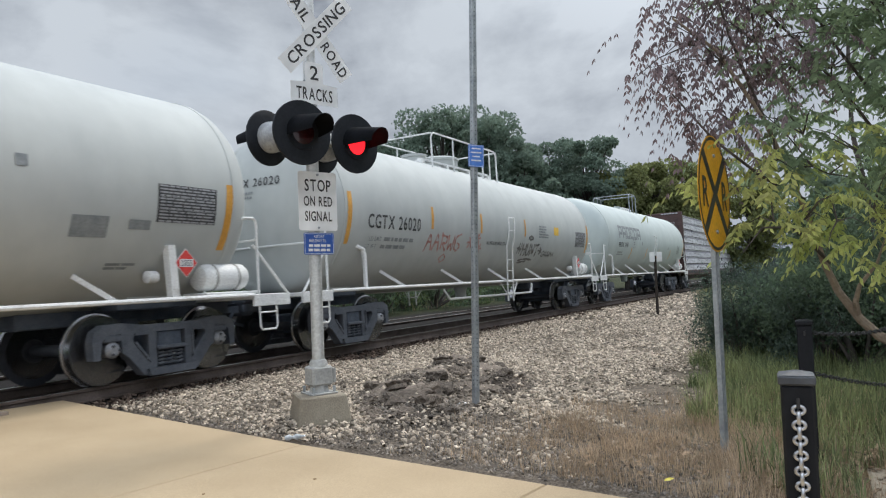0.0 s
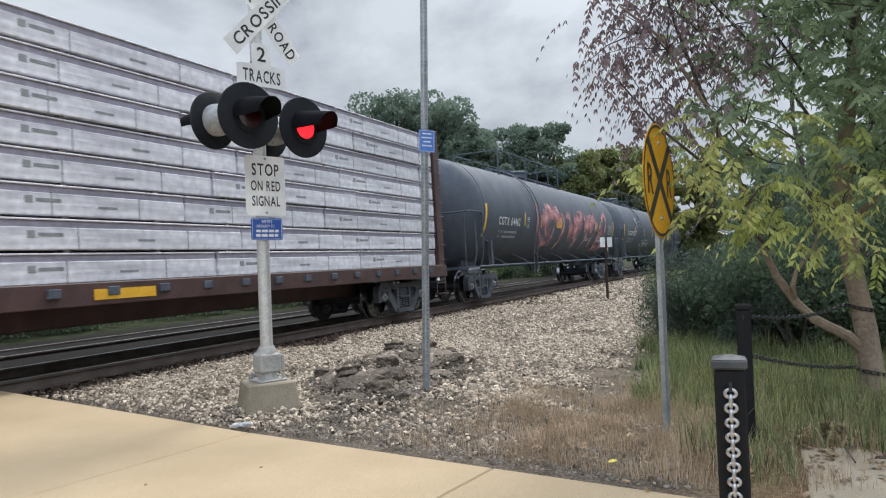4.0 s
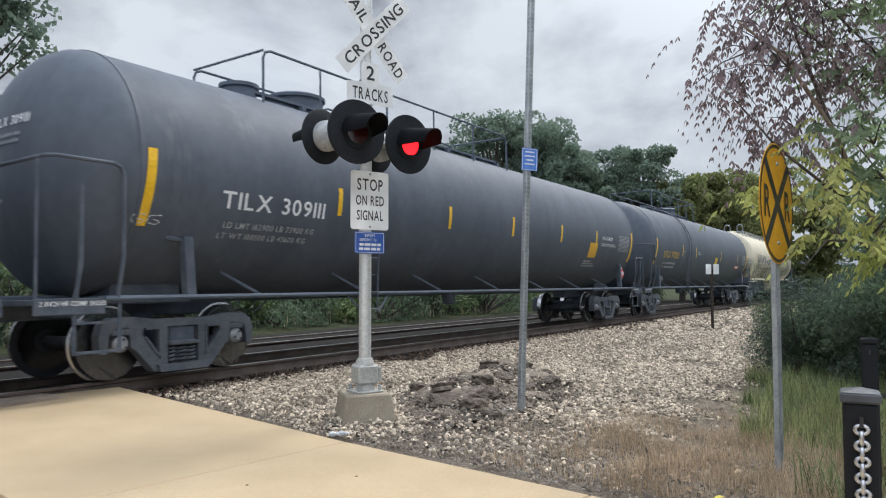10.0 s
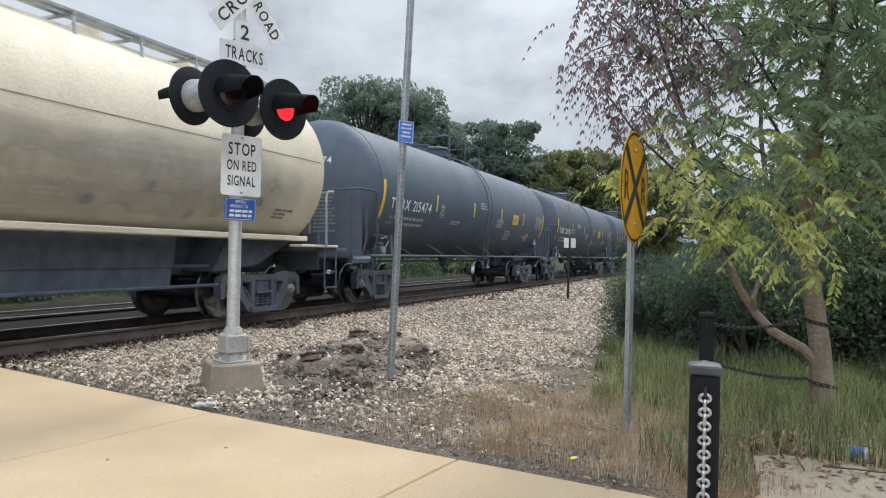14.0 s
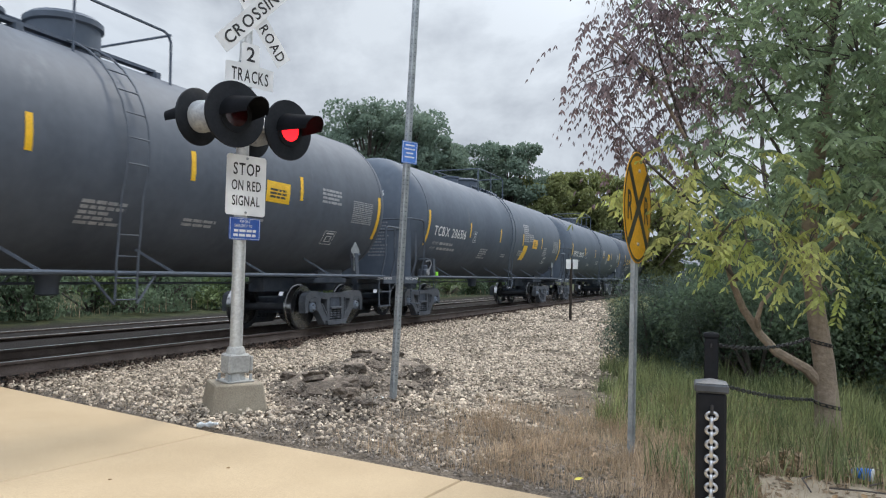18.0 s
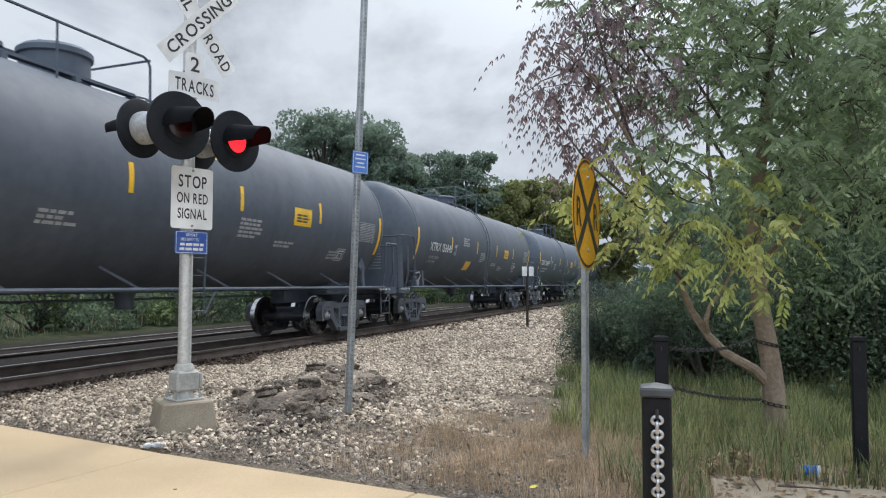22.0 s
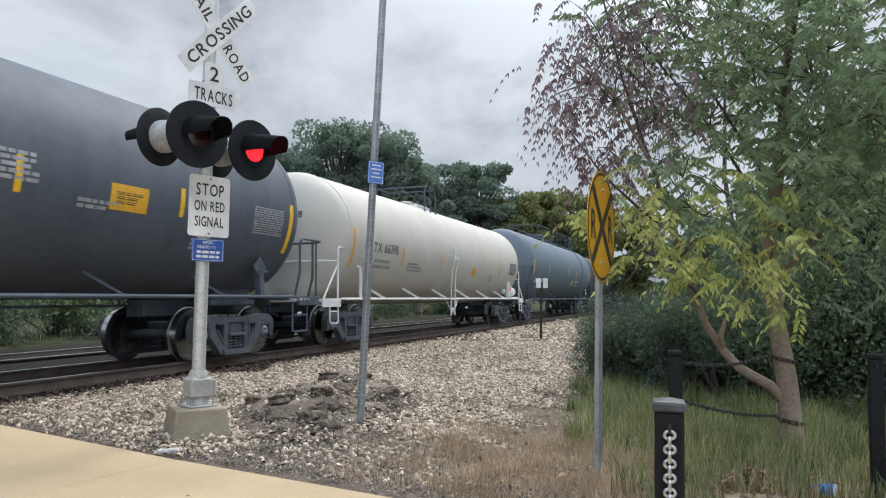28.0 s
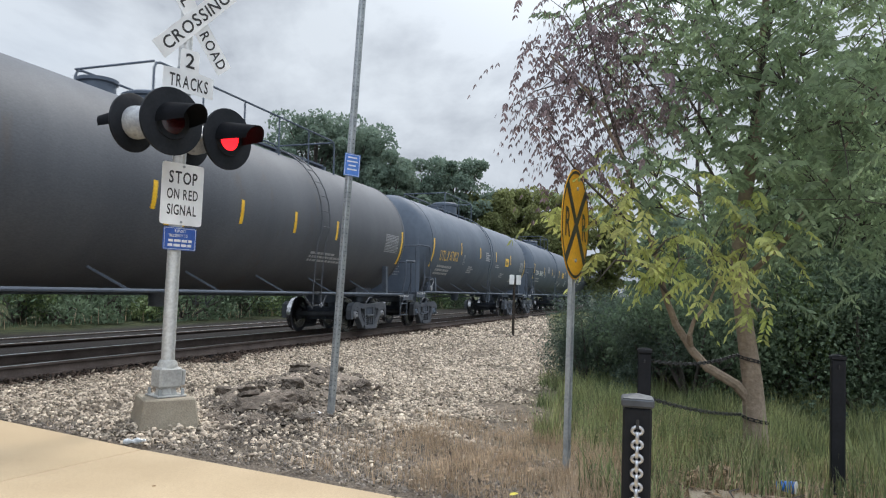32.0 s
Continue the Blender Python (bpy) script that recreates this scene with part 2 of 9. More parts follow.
M_ORANGE = mat("orange_label", (0.75, 0.40, 0.03), (0.80, 0.46, 0.05), 0.4, scale=6)
M_RUST = mat("orange_tape_on_white", (0.62, 0.30, 0.05), (0.72, 0.38, 0.08), 0.5, scale=6)
M_INK_W = mat("white_lettering", (0.72, 0.74, 0.76), (0.80, 0.81, 0.82), 0.5, scale=9, dirt=(0.35, 0.36, 0.37), dirt_at=0.66)
M_INK_DIM = mat("faded_white_lettering", (0.30, 0.31, 0.33), (0.42, 0.43, 0.45), 0.6, scale=9)
M_INK_FAINT = mat("dusty_white_lettering", (0.21, 0.225, 0.25), (0.29, 0.305, 0.33), 0.6, scale=9)
M_INK_Y = mat("yellow_lettering", (0.62, 0.38, 0.06), (0.70, 0.45, 0.09), 0.5, scale=9)
M_INK_K = mat("black_lettering", (0.03, 0.032, 0.035), (0.06, 0.062, 0.065), 0.5, scale=9)
M_INK_GREY = mat("grey_lettering", (0.20, 0.22, 0.23), (0.27, 0.29, 0.30), 0.5, scale=9)
M_BOXTAN = mat("rust_tinged_cream_paint", (0.42, 0.34, 0.26), (0.52, 0.44, 0.35), 0.65, scale=1.6, stretch=(1, 1, 0.4), dirt=(0.38, 0.22, 0.13), dirt_at=0.60)
M_SPRAY_W = mat("white_spray_paint", (0.45, 0.46, 0.48), (0.68, 0.69, 0.71), 0.6, scale=5)
M_SPRAY_R = mat("red_brown_spray_paint", (0.36, 0.16, 0.14), (0.52, 0.28, 0.25), 0.6, scale=5)
M_SPRAY_K = mat("dark_spray_paint", (0.10, 0.10, 0.10), (0.22, 0.21, 0.20), 0.6, scale=5)
M_GHOST = mat("faded_ghost_lettering", (0.34, 0.32, 0.28), (0.46, 0.43, 0.36), 0.6, scale=3, dirt=(0.52, 0.48, 0.40), dirt_at=0.52)
M_RED = mat("red_placard", (0.62, 0.05, 0.05), (0.70, 0.07, 0.06), 0.4, scale=9)
M_SIGN_W = mat("white_sign_sheet", (0.76, 0.77, 0.78), (0.82, 0.83, 0.83), 0.35, scale=2.5, dirt=(0.70, 0.70, 0.69), dirt_at=0.66, bump_scale=3)
M_SIGN_K = mat("black_sign_lettering", (0.02, 0.02, 0.022), (0.035, 0.035, 0.037), 0.45)
M_SIGN_B = mat("blue_sign_sheet", (0.03, 0.09, 0.36), (0.04, 0.12, 0.42), 0.35, scale=4)
M_SIGN_B2 = mat("light_blue_sign_sheet", (0.07, 0.20, 0.62), (0.10, 0.25, 0.70), 0.35, scale=4)
M_SIGN_Y = mat("amber_sign_sheet", (0.62, 0.30, 0.012), (0.72, 0.37, 0.02), 0.4, scale=3, dirt=(0.42, 0.22, 0.02), dirt_at=0.64)
M_ALU = mat("brushed_aluminium", (0.56, 0.58, 0.58), (0.66, 0.67, 0.67), 0.45, metal=0.55, scale=4, stretch=(1, 1, 0.2), dirt=(0.33, 0.33, 0.32), dirt_at=0.62)
M_CASTALU = mat("cast_aluminium", (0.36, 0.36, 0.345), (0.45, 0.45, 0.43), 0.7, metal=0.3, scale=8, dirt=(0.30, 0.29, 0.27), dirt_at=0.6, bump=0.1)
M_GALV = mat("galvanised_steel", (0.30, 0.33, 0.35), (0.42, 0.45, 0.47), 0.5, metal=0.6, scale=7, dirt=(0.20, 0.22, 0.23), dirt_at=0.64)
M_LAMPBLACK = mat("matt_black_lamp_paint", (0.010, 0.012, 0.016), (0.017, 0.02, 0.026), 0.6, scale=5, spec=0.25)
M_HOOD = mat("sooty_black_hood_paint", (0.005, 0.006, 0.008), (0.009, 0.01, 0.013), 0.8, scale=5, spec=0.08)
M_HOUSING = mat("chipped_grey_housing_paint", (0.30, 0.32, 0.34), (0.40, 0.42, 0.44), 0.5, scale=7, dirt=(0.06, 0.065, 0.075), dirt_at=0.57)
M_LENS = mat("dark_red_lens", (0.025, 0.003, 0.005), (0.04, 0.004, 0.007), 0.25, scale=30, coat=0.5)
M_GLOW = mat("lit_red_lamp", (0.7, 0.02, 0.02), (0.8, 0.03, 0.03), 0.4, emit=(1.0, 0.012, 0.02), power=2.2)
M_CONCRETE = mat("buff_pavement_concrete", (0.385, 0.29, 0.178), (0.45, 0.345, 0.218), 0.85, scale=0.8, dirt=(0.43, 0.335, 0.215), dirt_at=0.60, bump=0.12, bump_scale=160)
M_GREYCON = mat("grey_concrete", (0.235, 0.20, 0.15), (0.32, 0.28, 0.215), 0.9, scale=2.5, dirt=(0.25, 0.215, 0.16), dirt_at=0.56, bump=0.25, bump_scale=70)
M_DIRTYCON = mat("rust_stained_concrete", (0.19, 0.15, 0.125), (0.31, 0.25, 0.20), 0.9, scale=2.5, dirt=(0.12, 0.09, 0.075), dirt_at=0.56, bump=0.3, bump_scale=60)
M_PATH = mat("soiled_tan_concrete", (0.31, 0.255, 0.185), (0.40, 0.335, 0.25), 0.9, scale=2.2, dirt=(0.20, 0.16, 0.115), dirt_at=0.60, bump=0.25, bump_scale=70)
M_ASPHALT = mat("worn_asphalt", (0.032, 0.033, 0.037), (0.058, 0.058, 0.062), 0.9, scale=3, bump=0.5, bump_scale=120, spec=0.12)
M_RAIL = mat("rust_brown_rail_steel", (0.075, 0.055, 0.045), (0.125, 0.095, 0.08), 0.75, scale=3, stretch=(1, 1, 1), dirt=(0.05, 0.04, 0.035), dirt_at=0.6)
M_RAILTOP = mat("shining_rail_head", (0.58, 0.58, 0.59), (0.68, 0.68, 0.69), 0.32, metal=0.9, scale=2)
M_TIE = mat("creosoted_tie_wood", (0.035, 0.029, 0.026), (0.07, 0.06, 0.052), 0.9, scale=3, stretch=(8, 1, 8), rand=0.25, bump=0.4, bump_scale=60, spec=0.12)
M_STONE = mat("pale_ballast_stone", (0.2, 0.16, 0.12), (0.48, 0.41, 0.325), 0.85, scale=7.0, bump=0.2, bump_scale=60, island=0.7)
M_STONE2 = mat("dark_small_gravel", (0.11, 0.093, 0.078), (0.26, 0.225, 0.19), 0.9, scale=1.2, island=0.6)
# crib stone: grime plus painted shade from the cars above
M_CRIB = mat("grimy_shaded_crib_stone", (0.034, 0.033, 0.035), (0.075, 0.072, 0.072), 0.9, scale=1.2, island=0.5, spec=0.12)
M_SHOULDER = mat("rusty_shoulder_dirt", (0.05, 0.036, 0.029), (0.13, 0.095, 0.075), 0.95, scale=4, island=0.6, spec=0.15)
M_RUBBLE = mat("broken_asphalt_rubble", (0.09, 0.073, 0.058), (0.185, 0.15, 0.12), 0.95, scale=4, rand=0.35, bump=0.7, bump_scale=50)
M_RUBBLE2 = mat("brown_rubble_grit", (0.09, 0.074, 0.06), (0.21, 0.178, 0.145), 0.95, scale=2, island=0.5)
M_BOLLARD = mat("black_bollard_paint", (0.007, 0.008, 0.01), (0.012, 0.013, 0.016), 0.62, scale=6, bump=0.03, spec=0.2)
M_CAPGREY = mat("worn_bollard_cap", (0.034, 0.038, 0.044), (0.075, 0.083, 0.095), 0.6, scale=8)
M_CHAIN = mat("galvanised_chain", (0.44, 0.45, 0.47), (0.58, 0.59, 0.61), 0.34, metal=0.9, scale=20)
M_CHAINDARK = mat("dark_chain", (0.02, 0.02, 0.022), (0.04, 0.04, 0.042), 0.5, metal=0.3)
M_BARK = mat("grey_brown_bark", (0.21, 0.165, 0.125), (0.33, 0.265, 0.205), 0.95, scale=5, stretch=(1, 1, 0.18), bump=0.8, bump_scale=28, dirt=(0.09, 0.08, 0.06), dirt_at=0.62)
M_TWIG = mat("dark_twig_bark", (0.06, 0.052, 0.048), (0.105, 0.09, 0.082), 0.95, scale=6)
M_LEAF = mat("green_leaf", (0.22, 0.30, 0.188), (0.315, 0.405, 0.24), 0.5, scale=0.9, island=0.35, back=0.72)
M_LEAF_PALE = mat("pale_far_leaf", (0.17, 0.20, 0.08), (0.24, 0.26, 0.11), 0.8, scale=0.4, island=0.35, back=0.45)
M_LEAF_Y = mat("yellow_green_leaf", (0.36, 0.43, 0.13), (0.58, 0.60, 0.23), 0.5, scale=1.2, island=0.4, back=0.6)
M_LEAF_DEAD = mat("withered_purple_brown_leaf", (0.145, 0.105, 0.115), (0.235, 0.175, 0.175), 0.7, scale=1.5, island=0.4, back=0.25)
M_LEAF_DARK = mat("dark_green_leaf", (0.09, 0.135, 0.086), (0.14, 0.195, 0.12), 0.9, scale=0.8, island=0.4, back=0.42)
M_LEAF_FAR = mat("far_tree_leaf", (0.165, 0.225, 0.18), (0.205, 0.27, 0.21), 0.85, scale=0.25, island=0.14, back=0.45, spec=0.1)
M_LEAF_BUSH = mat("blue_green_shrub_leaf", (0.072, 0.108, 0.086), (0.115, 0.158, 0.115), 0.85, scale=0.8, island=0.4, back=0.15)
M_LEAF_TRACK = mat("trackside_shrub_leaf", (0.09, 0.14, 0.058), (0.19, 0.25, 0.10), 0.6, scale=0.35, island=0.4, back=0.3)
M_GRASS = mat("green_grass", (0.115, 0.155, 0.07), (0.28, 0.30, 0.14), 0.85, scale=2.2, island=0.6, back=0.35)
M_STRAW = mat("dry_straw_grass", (0.34, 0.25, 0.165), (0.57, 0.435, 0.30), 0.85, scale=1.5, island=0.3, back=0.25)
M_LITTERLEAF = mat("fallen_leaf", (0.16, 0.10, 0.05), (0.28, 0.18, 0.09), 0.8, scale=4, rand=0.4)
M_CRUMBS = mat("crumbled_dead_leaf", (0.10, 0.065, 0.038), (0.30, 0.21, 0.13), 0.85, scale=3, island=0.5)
M_LEMON = mat("fallen_yellow_leaf", (0.62, 0.52, 0.05), (0.7, 0.6, 0.08), 0.6)
M_CUP_B = mat("blue_paper_cup", (0.03, 0.16, 0.58), (0.05, 0.22, 0.66), 0.4, scale=9)
M_CUP_W = mat("white_paper", (0.75, 0.76, 0.77), (0.82, 0.82, 0.82), 0.5, scale=9)
M_BOTTLE = mat("crushed_clear_plastic", (0.4, 0.43, 0.45), (0.6, 0.63, 0.65), 0.15, scale=20)
M_LIME = mat("lime_tag", (0.25, 0.75, 0.03), (0.3, 0.8, 0.05), 0.5)


# ---- mesh tools ----
class Shape:
    """Collects vertices and faces, and becomes one mesh."""

    def __init__(self):
        self.v, self.f, self.m, self.slot = [], [], [], 0

    def face(self, *idx):
        self.f.append(idx)
        self.m.append(self.slot)

    def add(self, verts, faces):
        k = len(self.v)
        self.v.extend(verts)
        for f in faces:
            self.f.append(tuple(i + k for i in f))
            self.m.append(self.slot)
        return self

    def box(self, x0, x1, y0, y1, z0, z1):
        return self.add([(x, y, z) for x in (x0, x1) for y in (y0, y1) for z in (z0, z1)],
                        [(0, 1, 3, 2), (4, 6, 7, 5), (0, 4, 5, 1), (2, 3, 7, 6), (0, 2, 6, 4), (1, 5, 7, 3)])

    def block(self, x0, x1, y0, y1, z0, z1, b=0.01, taper=0.0):
        """A box with chamfered edges; taper shrinks its top."""
        cx, cy, cz = (x0 + x1) / 2, (y0 + y1) / 2, (z0 + z1) / 2
        h = ((x1 - x0) / 2, (y1 - y0) / 2, (z1 - z0) / 2)
        vs, ids = [], {}
        for sx in (-1, 1):
            for sy in (-1, 1):
                for sz in (-1, 1):
                    k = 1 - taper if sz > 0 else 1
                    for a in range(3):
                        d = [b, b, b]
                        d[a] = 0
                        ids[(sx, sy, sz, a)] = len(vs)
                        vs.append((cx + sx * (h[0] * k - d[0]), cy + sy * (h[1] * k - d[1]), cz + sz * (h[2] - d[2])))
        fs = []
        for a, (p, q) in ((0, (1, 2)), (1, (2, 0)), (2, (0, 1))):
            for s in (-1, 1):
                quad = []
                for u, w in ((-1, -1), (1, -1), (1, 1), (-1, 1)):
                    key = [0, 0, 0]
                    key[a], key[p], key[q] = s, u, w
                    quad.append(ids[(*key, a)])
                fs.append(tuple(quad if s > 0 else quad[::-1]))
        for a in range(3):
            p, q = (a + 1) % 3, (a + 2) % 3
            for u in (-1, 1):
                for w in (-1, 1):
                    lo, hi = [0, 0, 0], [0, 0, 0]
                    lo[a], lo[p], lo[q] = -1, u, w
                    hi[a], hi[p], hi[q] = 1, u, w
                    fs.append((ids[(*lo, p)], ids[(*hi, p)], ids[(*hi, q)], ids[(*lo, q)]))
        for sx in (-1, 1):
            for sy in (-1, 1):
                for sz in (-1, 1):
                    fs.append(tuple(ids[(sx, sy, sz, a)] for a in range(3)))
        return self.add(vs, fs)

    def tube(self, pts, r, seg=8, closed=False, caps=True):
        """A round bar along points; r may be one radius or one for each point."""
        pts = [Vector(p) for p in pts]
        n = len(pts)
        rs = r if isinstance(r, (list, tuple)) else [r] * n
        k = len(self.v)
        side = None
        for i, p in enumerate(pts):
            a = pts[(i - 1) % n] if closed or i else p
            c = pts[(i + 1) % n] if closed or i < n - 1 else p
            d = (c - a).normalized()
            if side is None:
                side = d.orthogonal().normalized()
            side = (side - d * side.dot(d))
            side = side.normalized() if side.length > 1e-6 else d.orthogonal().normalized()
            up = d.cross(side)
            for j in range(seg):
                w = 2 * math.pi * j / seg
                self.v.append(tuple(p + (side * math.cos(w) + up * math.sin(w)) * rs[i]))
        for i in range(n if closed else n - 1):
            for j in range(seg):
                a, b = k + i * seg, k + ((i + 1) % n) * seg
                self.face(a + j, a + (j + 1) % seg, b + (j + 1) % seg, b + j)
        if caps and not closed:
            self.face(*[k + j for j in range(seg)][::-1])
            self.face(*[k + (n - 1) * seg + j for j in range(seg)])
        return self

    def turned(self, profile, seg=24, axis="x", at=(0, 0, 0)):
        """A profile of (along, radius) turned about an axis."""
        k, n = len(self.v), len(profile)
        for a, r in profile:
            for j in range(seg):
                w = 2 * math.pi * j / seg
                c, s = r * math.cos(w), r * math.sin(w)
                q = {"x": (a, c, s), "y": (s, a, c), "z": (c, s, a)}[axis]
                self.v.append((q[0] + at[0], q[1] + at[1], q[2] + at[2]))
        for i in range(n - 1):
            for j in range(seg):
                self.face(k + i * seg + j, k + i * seg + (j + 1) % seg, k + (i + 1) * seg + (j + 1) % seg, k + (i + 1) * seg + j)
        self.face(*[k + j for j in range(seg)][::-1])
        self.face(*[k + (n - 1) * seg + j for j in range(seg)])
        return self

    def beam(self, p, q, w, t, up=(0, 0, 1)):
        """A square bar from p to q, w wide along 'up', t thick across it."""
        p, q = Vector(p), Vector(q)
        d = (q - p).normalized()
        u = Vector(up)
        u = (u - d * u.dot(d))
        u = u.normalized() if u.length > 1e-6 else d.orthogonal().normalized()
        s = d.cross(u)
        vs = [tuple(e + u * (w / 2) * i + s * (t / 2) * j) for e in (p, q) for i in (-1, 1) for j in (-1, 1)]
        return self.add(vs, [(0, 1, 3, 2), (4, 6, 7, 5), (0, 4, 5, 1), (2, 3, 7, 6), (0, 2, 6, 4), (1, 5, 7, 3)])

    def plate(self, pts, y0, y1):
        """A flat outline of (x, z) given thickness along y."""
        n, k = len(pts), len(self.v)
        self.v.extend((x, y0, z) for x, z in pts)
        self.v.extend((x, y1, z) for x, z in pts)
        self.face(*range(k, k + n))
        self.face(*range(k + 2 * n - 1, k + n - 1, -1))
        for i in range(n):
            self.face(k + (i + 1) % n, k + i, k + n + i, k + n + (i + 1) % n)
        return self

    def moved(self, m):
        self.v = [tuple(m @ Vector(p)) for p in self.v]
        return self

    def mesh(self, name, mats, smooth=35):
        me = bpy.data.meshes.new(name)
        me.from_pydata(self.v, [], self.f)
        for mt in mats if isinstance(mats, (list, tuple)) else [mats]:
            me.materials.append(mt)
        me.polygons.foreach_set("material_index", self.m)
        if smooth:
            me.polygons.foreach_set("use_smooth", [True] * len(self.f))
            me.set_sharp_from_angle(angle=radians(smooth))
        me.update()
        return me


def part(name, shape, material, parent, label="", at=None, smooth=35):
    """One mesh object under a thing or a part; shape is a Shape or a ready mesh."""
    me = shape if isinstance(shape, bpy.types.Mesh) else shape.mesh(name, material, smooth)
    ob = new(name, me)
    ob.parent = parent
    if at is not None:
        ob.matrix_basis = at if isinstance(at, Matrix) else Matrix.Translation(at)
    if label:
        tagged(ob, label)
    return ob


def thing(name, label, category, at=None, group="", kind=""):
    ob = new(name)
    ob.empty_display_size = 0.2
    if at is not None:
        ob.matrix_basis = at
    return tagged(ob, label, category, group, kind)


KEPT = {}


def once(key, make):
    """A mesh that is built a single time and shared."""
    if key not in KEPT:
        KEPT[key] = make()
    return KEPT[key]


# ---- lettering from the built-in font ----
GLYPH = {}


def make_glyphs():
    made = []
    for ch in "ABCDEFGHIJKLMNOPQRSTUVWXYZ0123456789-":
        cu = bpy.data.curves.new("glyph", "FONT")
        cu.body, cu.size, cu.resolution_u, cu.offset = ch, 1.0, 3, 0.014
        made.append((ch, new("glyph", cu)))
    bpy.context.view_layer.update()
    deps = bpy.context.evaluated_depsgraph_get()
    for ch, ob in made:
        ev = ob.evaluated_get(deps)
        me = ev.to_mesh()
        vs = [tuple(v.co[:2]) for v in me.vertices]
        lo = min(v[0] for v in vs)
        GLYPH[ch] = ([(x - lo, y) for x, y in vs], [tuple(p.vertices) for p in me.polygons], max(v[0] for v in vs) - lo)
        ev.to_mesh_clear()
    for ch, ob in made:
        cu = ob.data
        bpy.data.objects.remove(ob)
        bpy.data.curves.remove(cu)


make_glyphs()


def lettering(text, height, width=None, gap=0.13):
    """Vertices (u, v) and faces of a line of text, centred, capitals 'height' tall, squeezed to 'width' if given."""
    vs, fs, x = [], [], 0.0
    for ch in text:
        if ch == " ":
            x += 0.38
            continue
        g = GLYPH[ch]
        k = len(vs)
        vs.extend((u + x, v) for u, v in g[0])
        fs.extend(tuple(i + k for i in f) for f in g[1])
        x += g[2] + gap
    total = x - gap
    sy = height / 0.70
    sx = sy if width is None else width / total
    return [((u - total / 2) * sx, v * sy - height / 2) for u, v in vs], fs


def words(vs, fs, h):
    """The letters of a line, word by word: lists of corners and faces."""
    order = sorted(fs, key=lambda f: min(vs[i][0] for i in f))
    group, reach = [], None
    for f in order:
        lo, hi = min(vs[i][0] for i in f), max(vs[i][0] for i in f)
        if group and lo > reach + 0.30 * h:
            yield word_of(vs, group)
            group, reach = [], None
        group.append(f)
        reach = hi if reach is None else max(reach, hi)
    if group:
        yield word_of(vs, group)


def word_of(vs, faces):
    used = sorted({i for f in faces for i in f})
    at = {i: k for k, i in enumerate(used)}
    return [vs[i] for i in used], [tuple(at[i] for i in f) for f in faces]


def flat_text(shape, text, height, width, cx, cz, y=0.0):
    """Lays text on an upright plate that faces -y."""
    vs, fs = lettering(text, height, width)
    shape.add([(cx + u, y, cz + v) for u, v in vs], fs)
    return shape


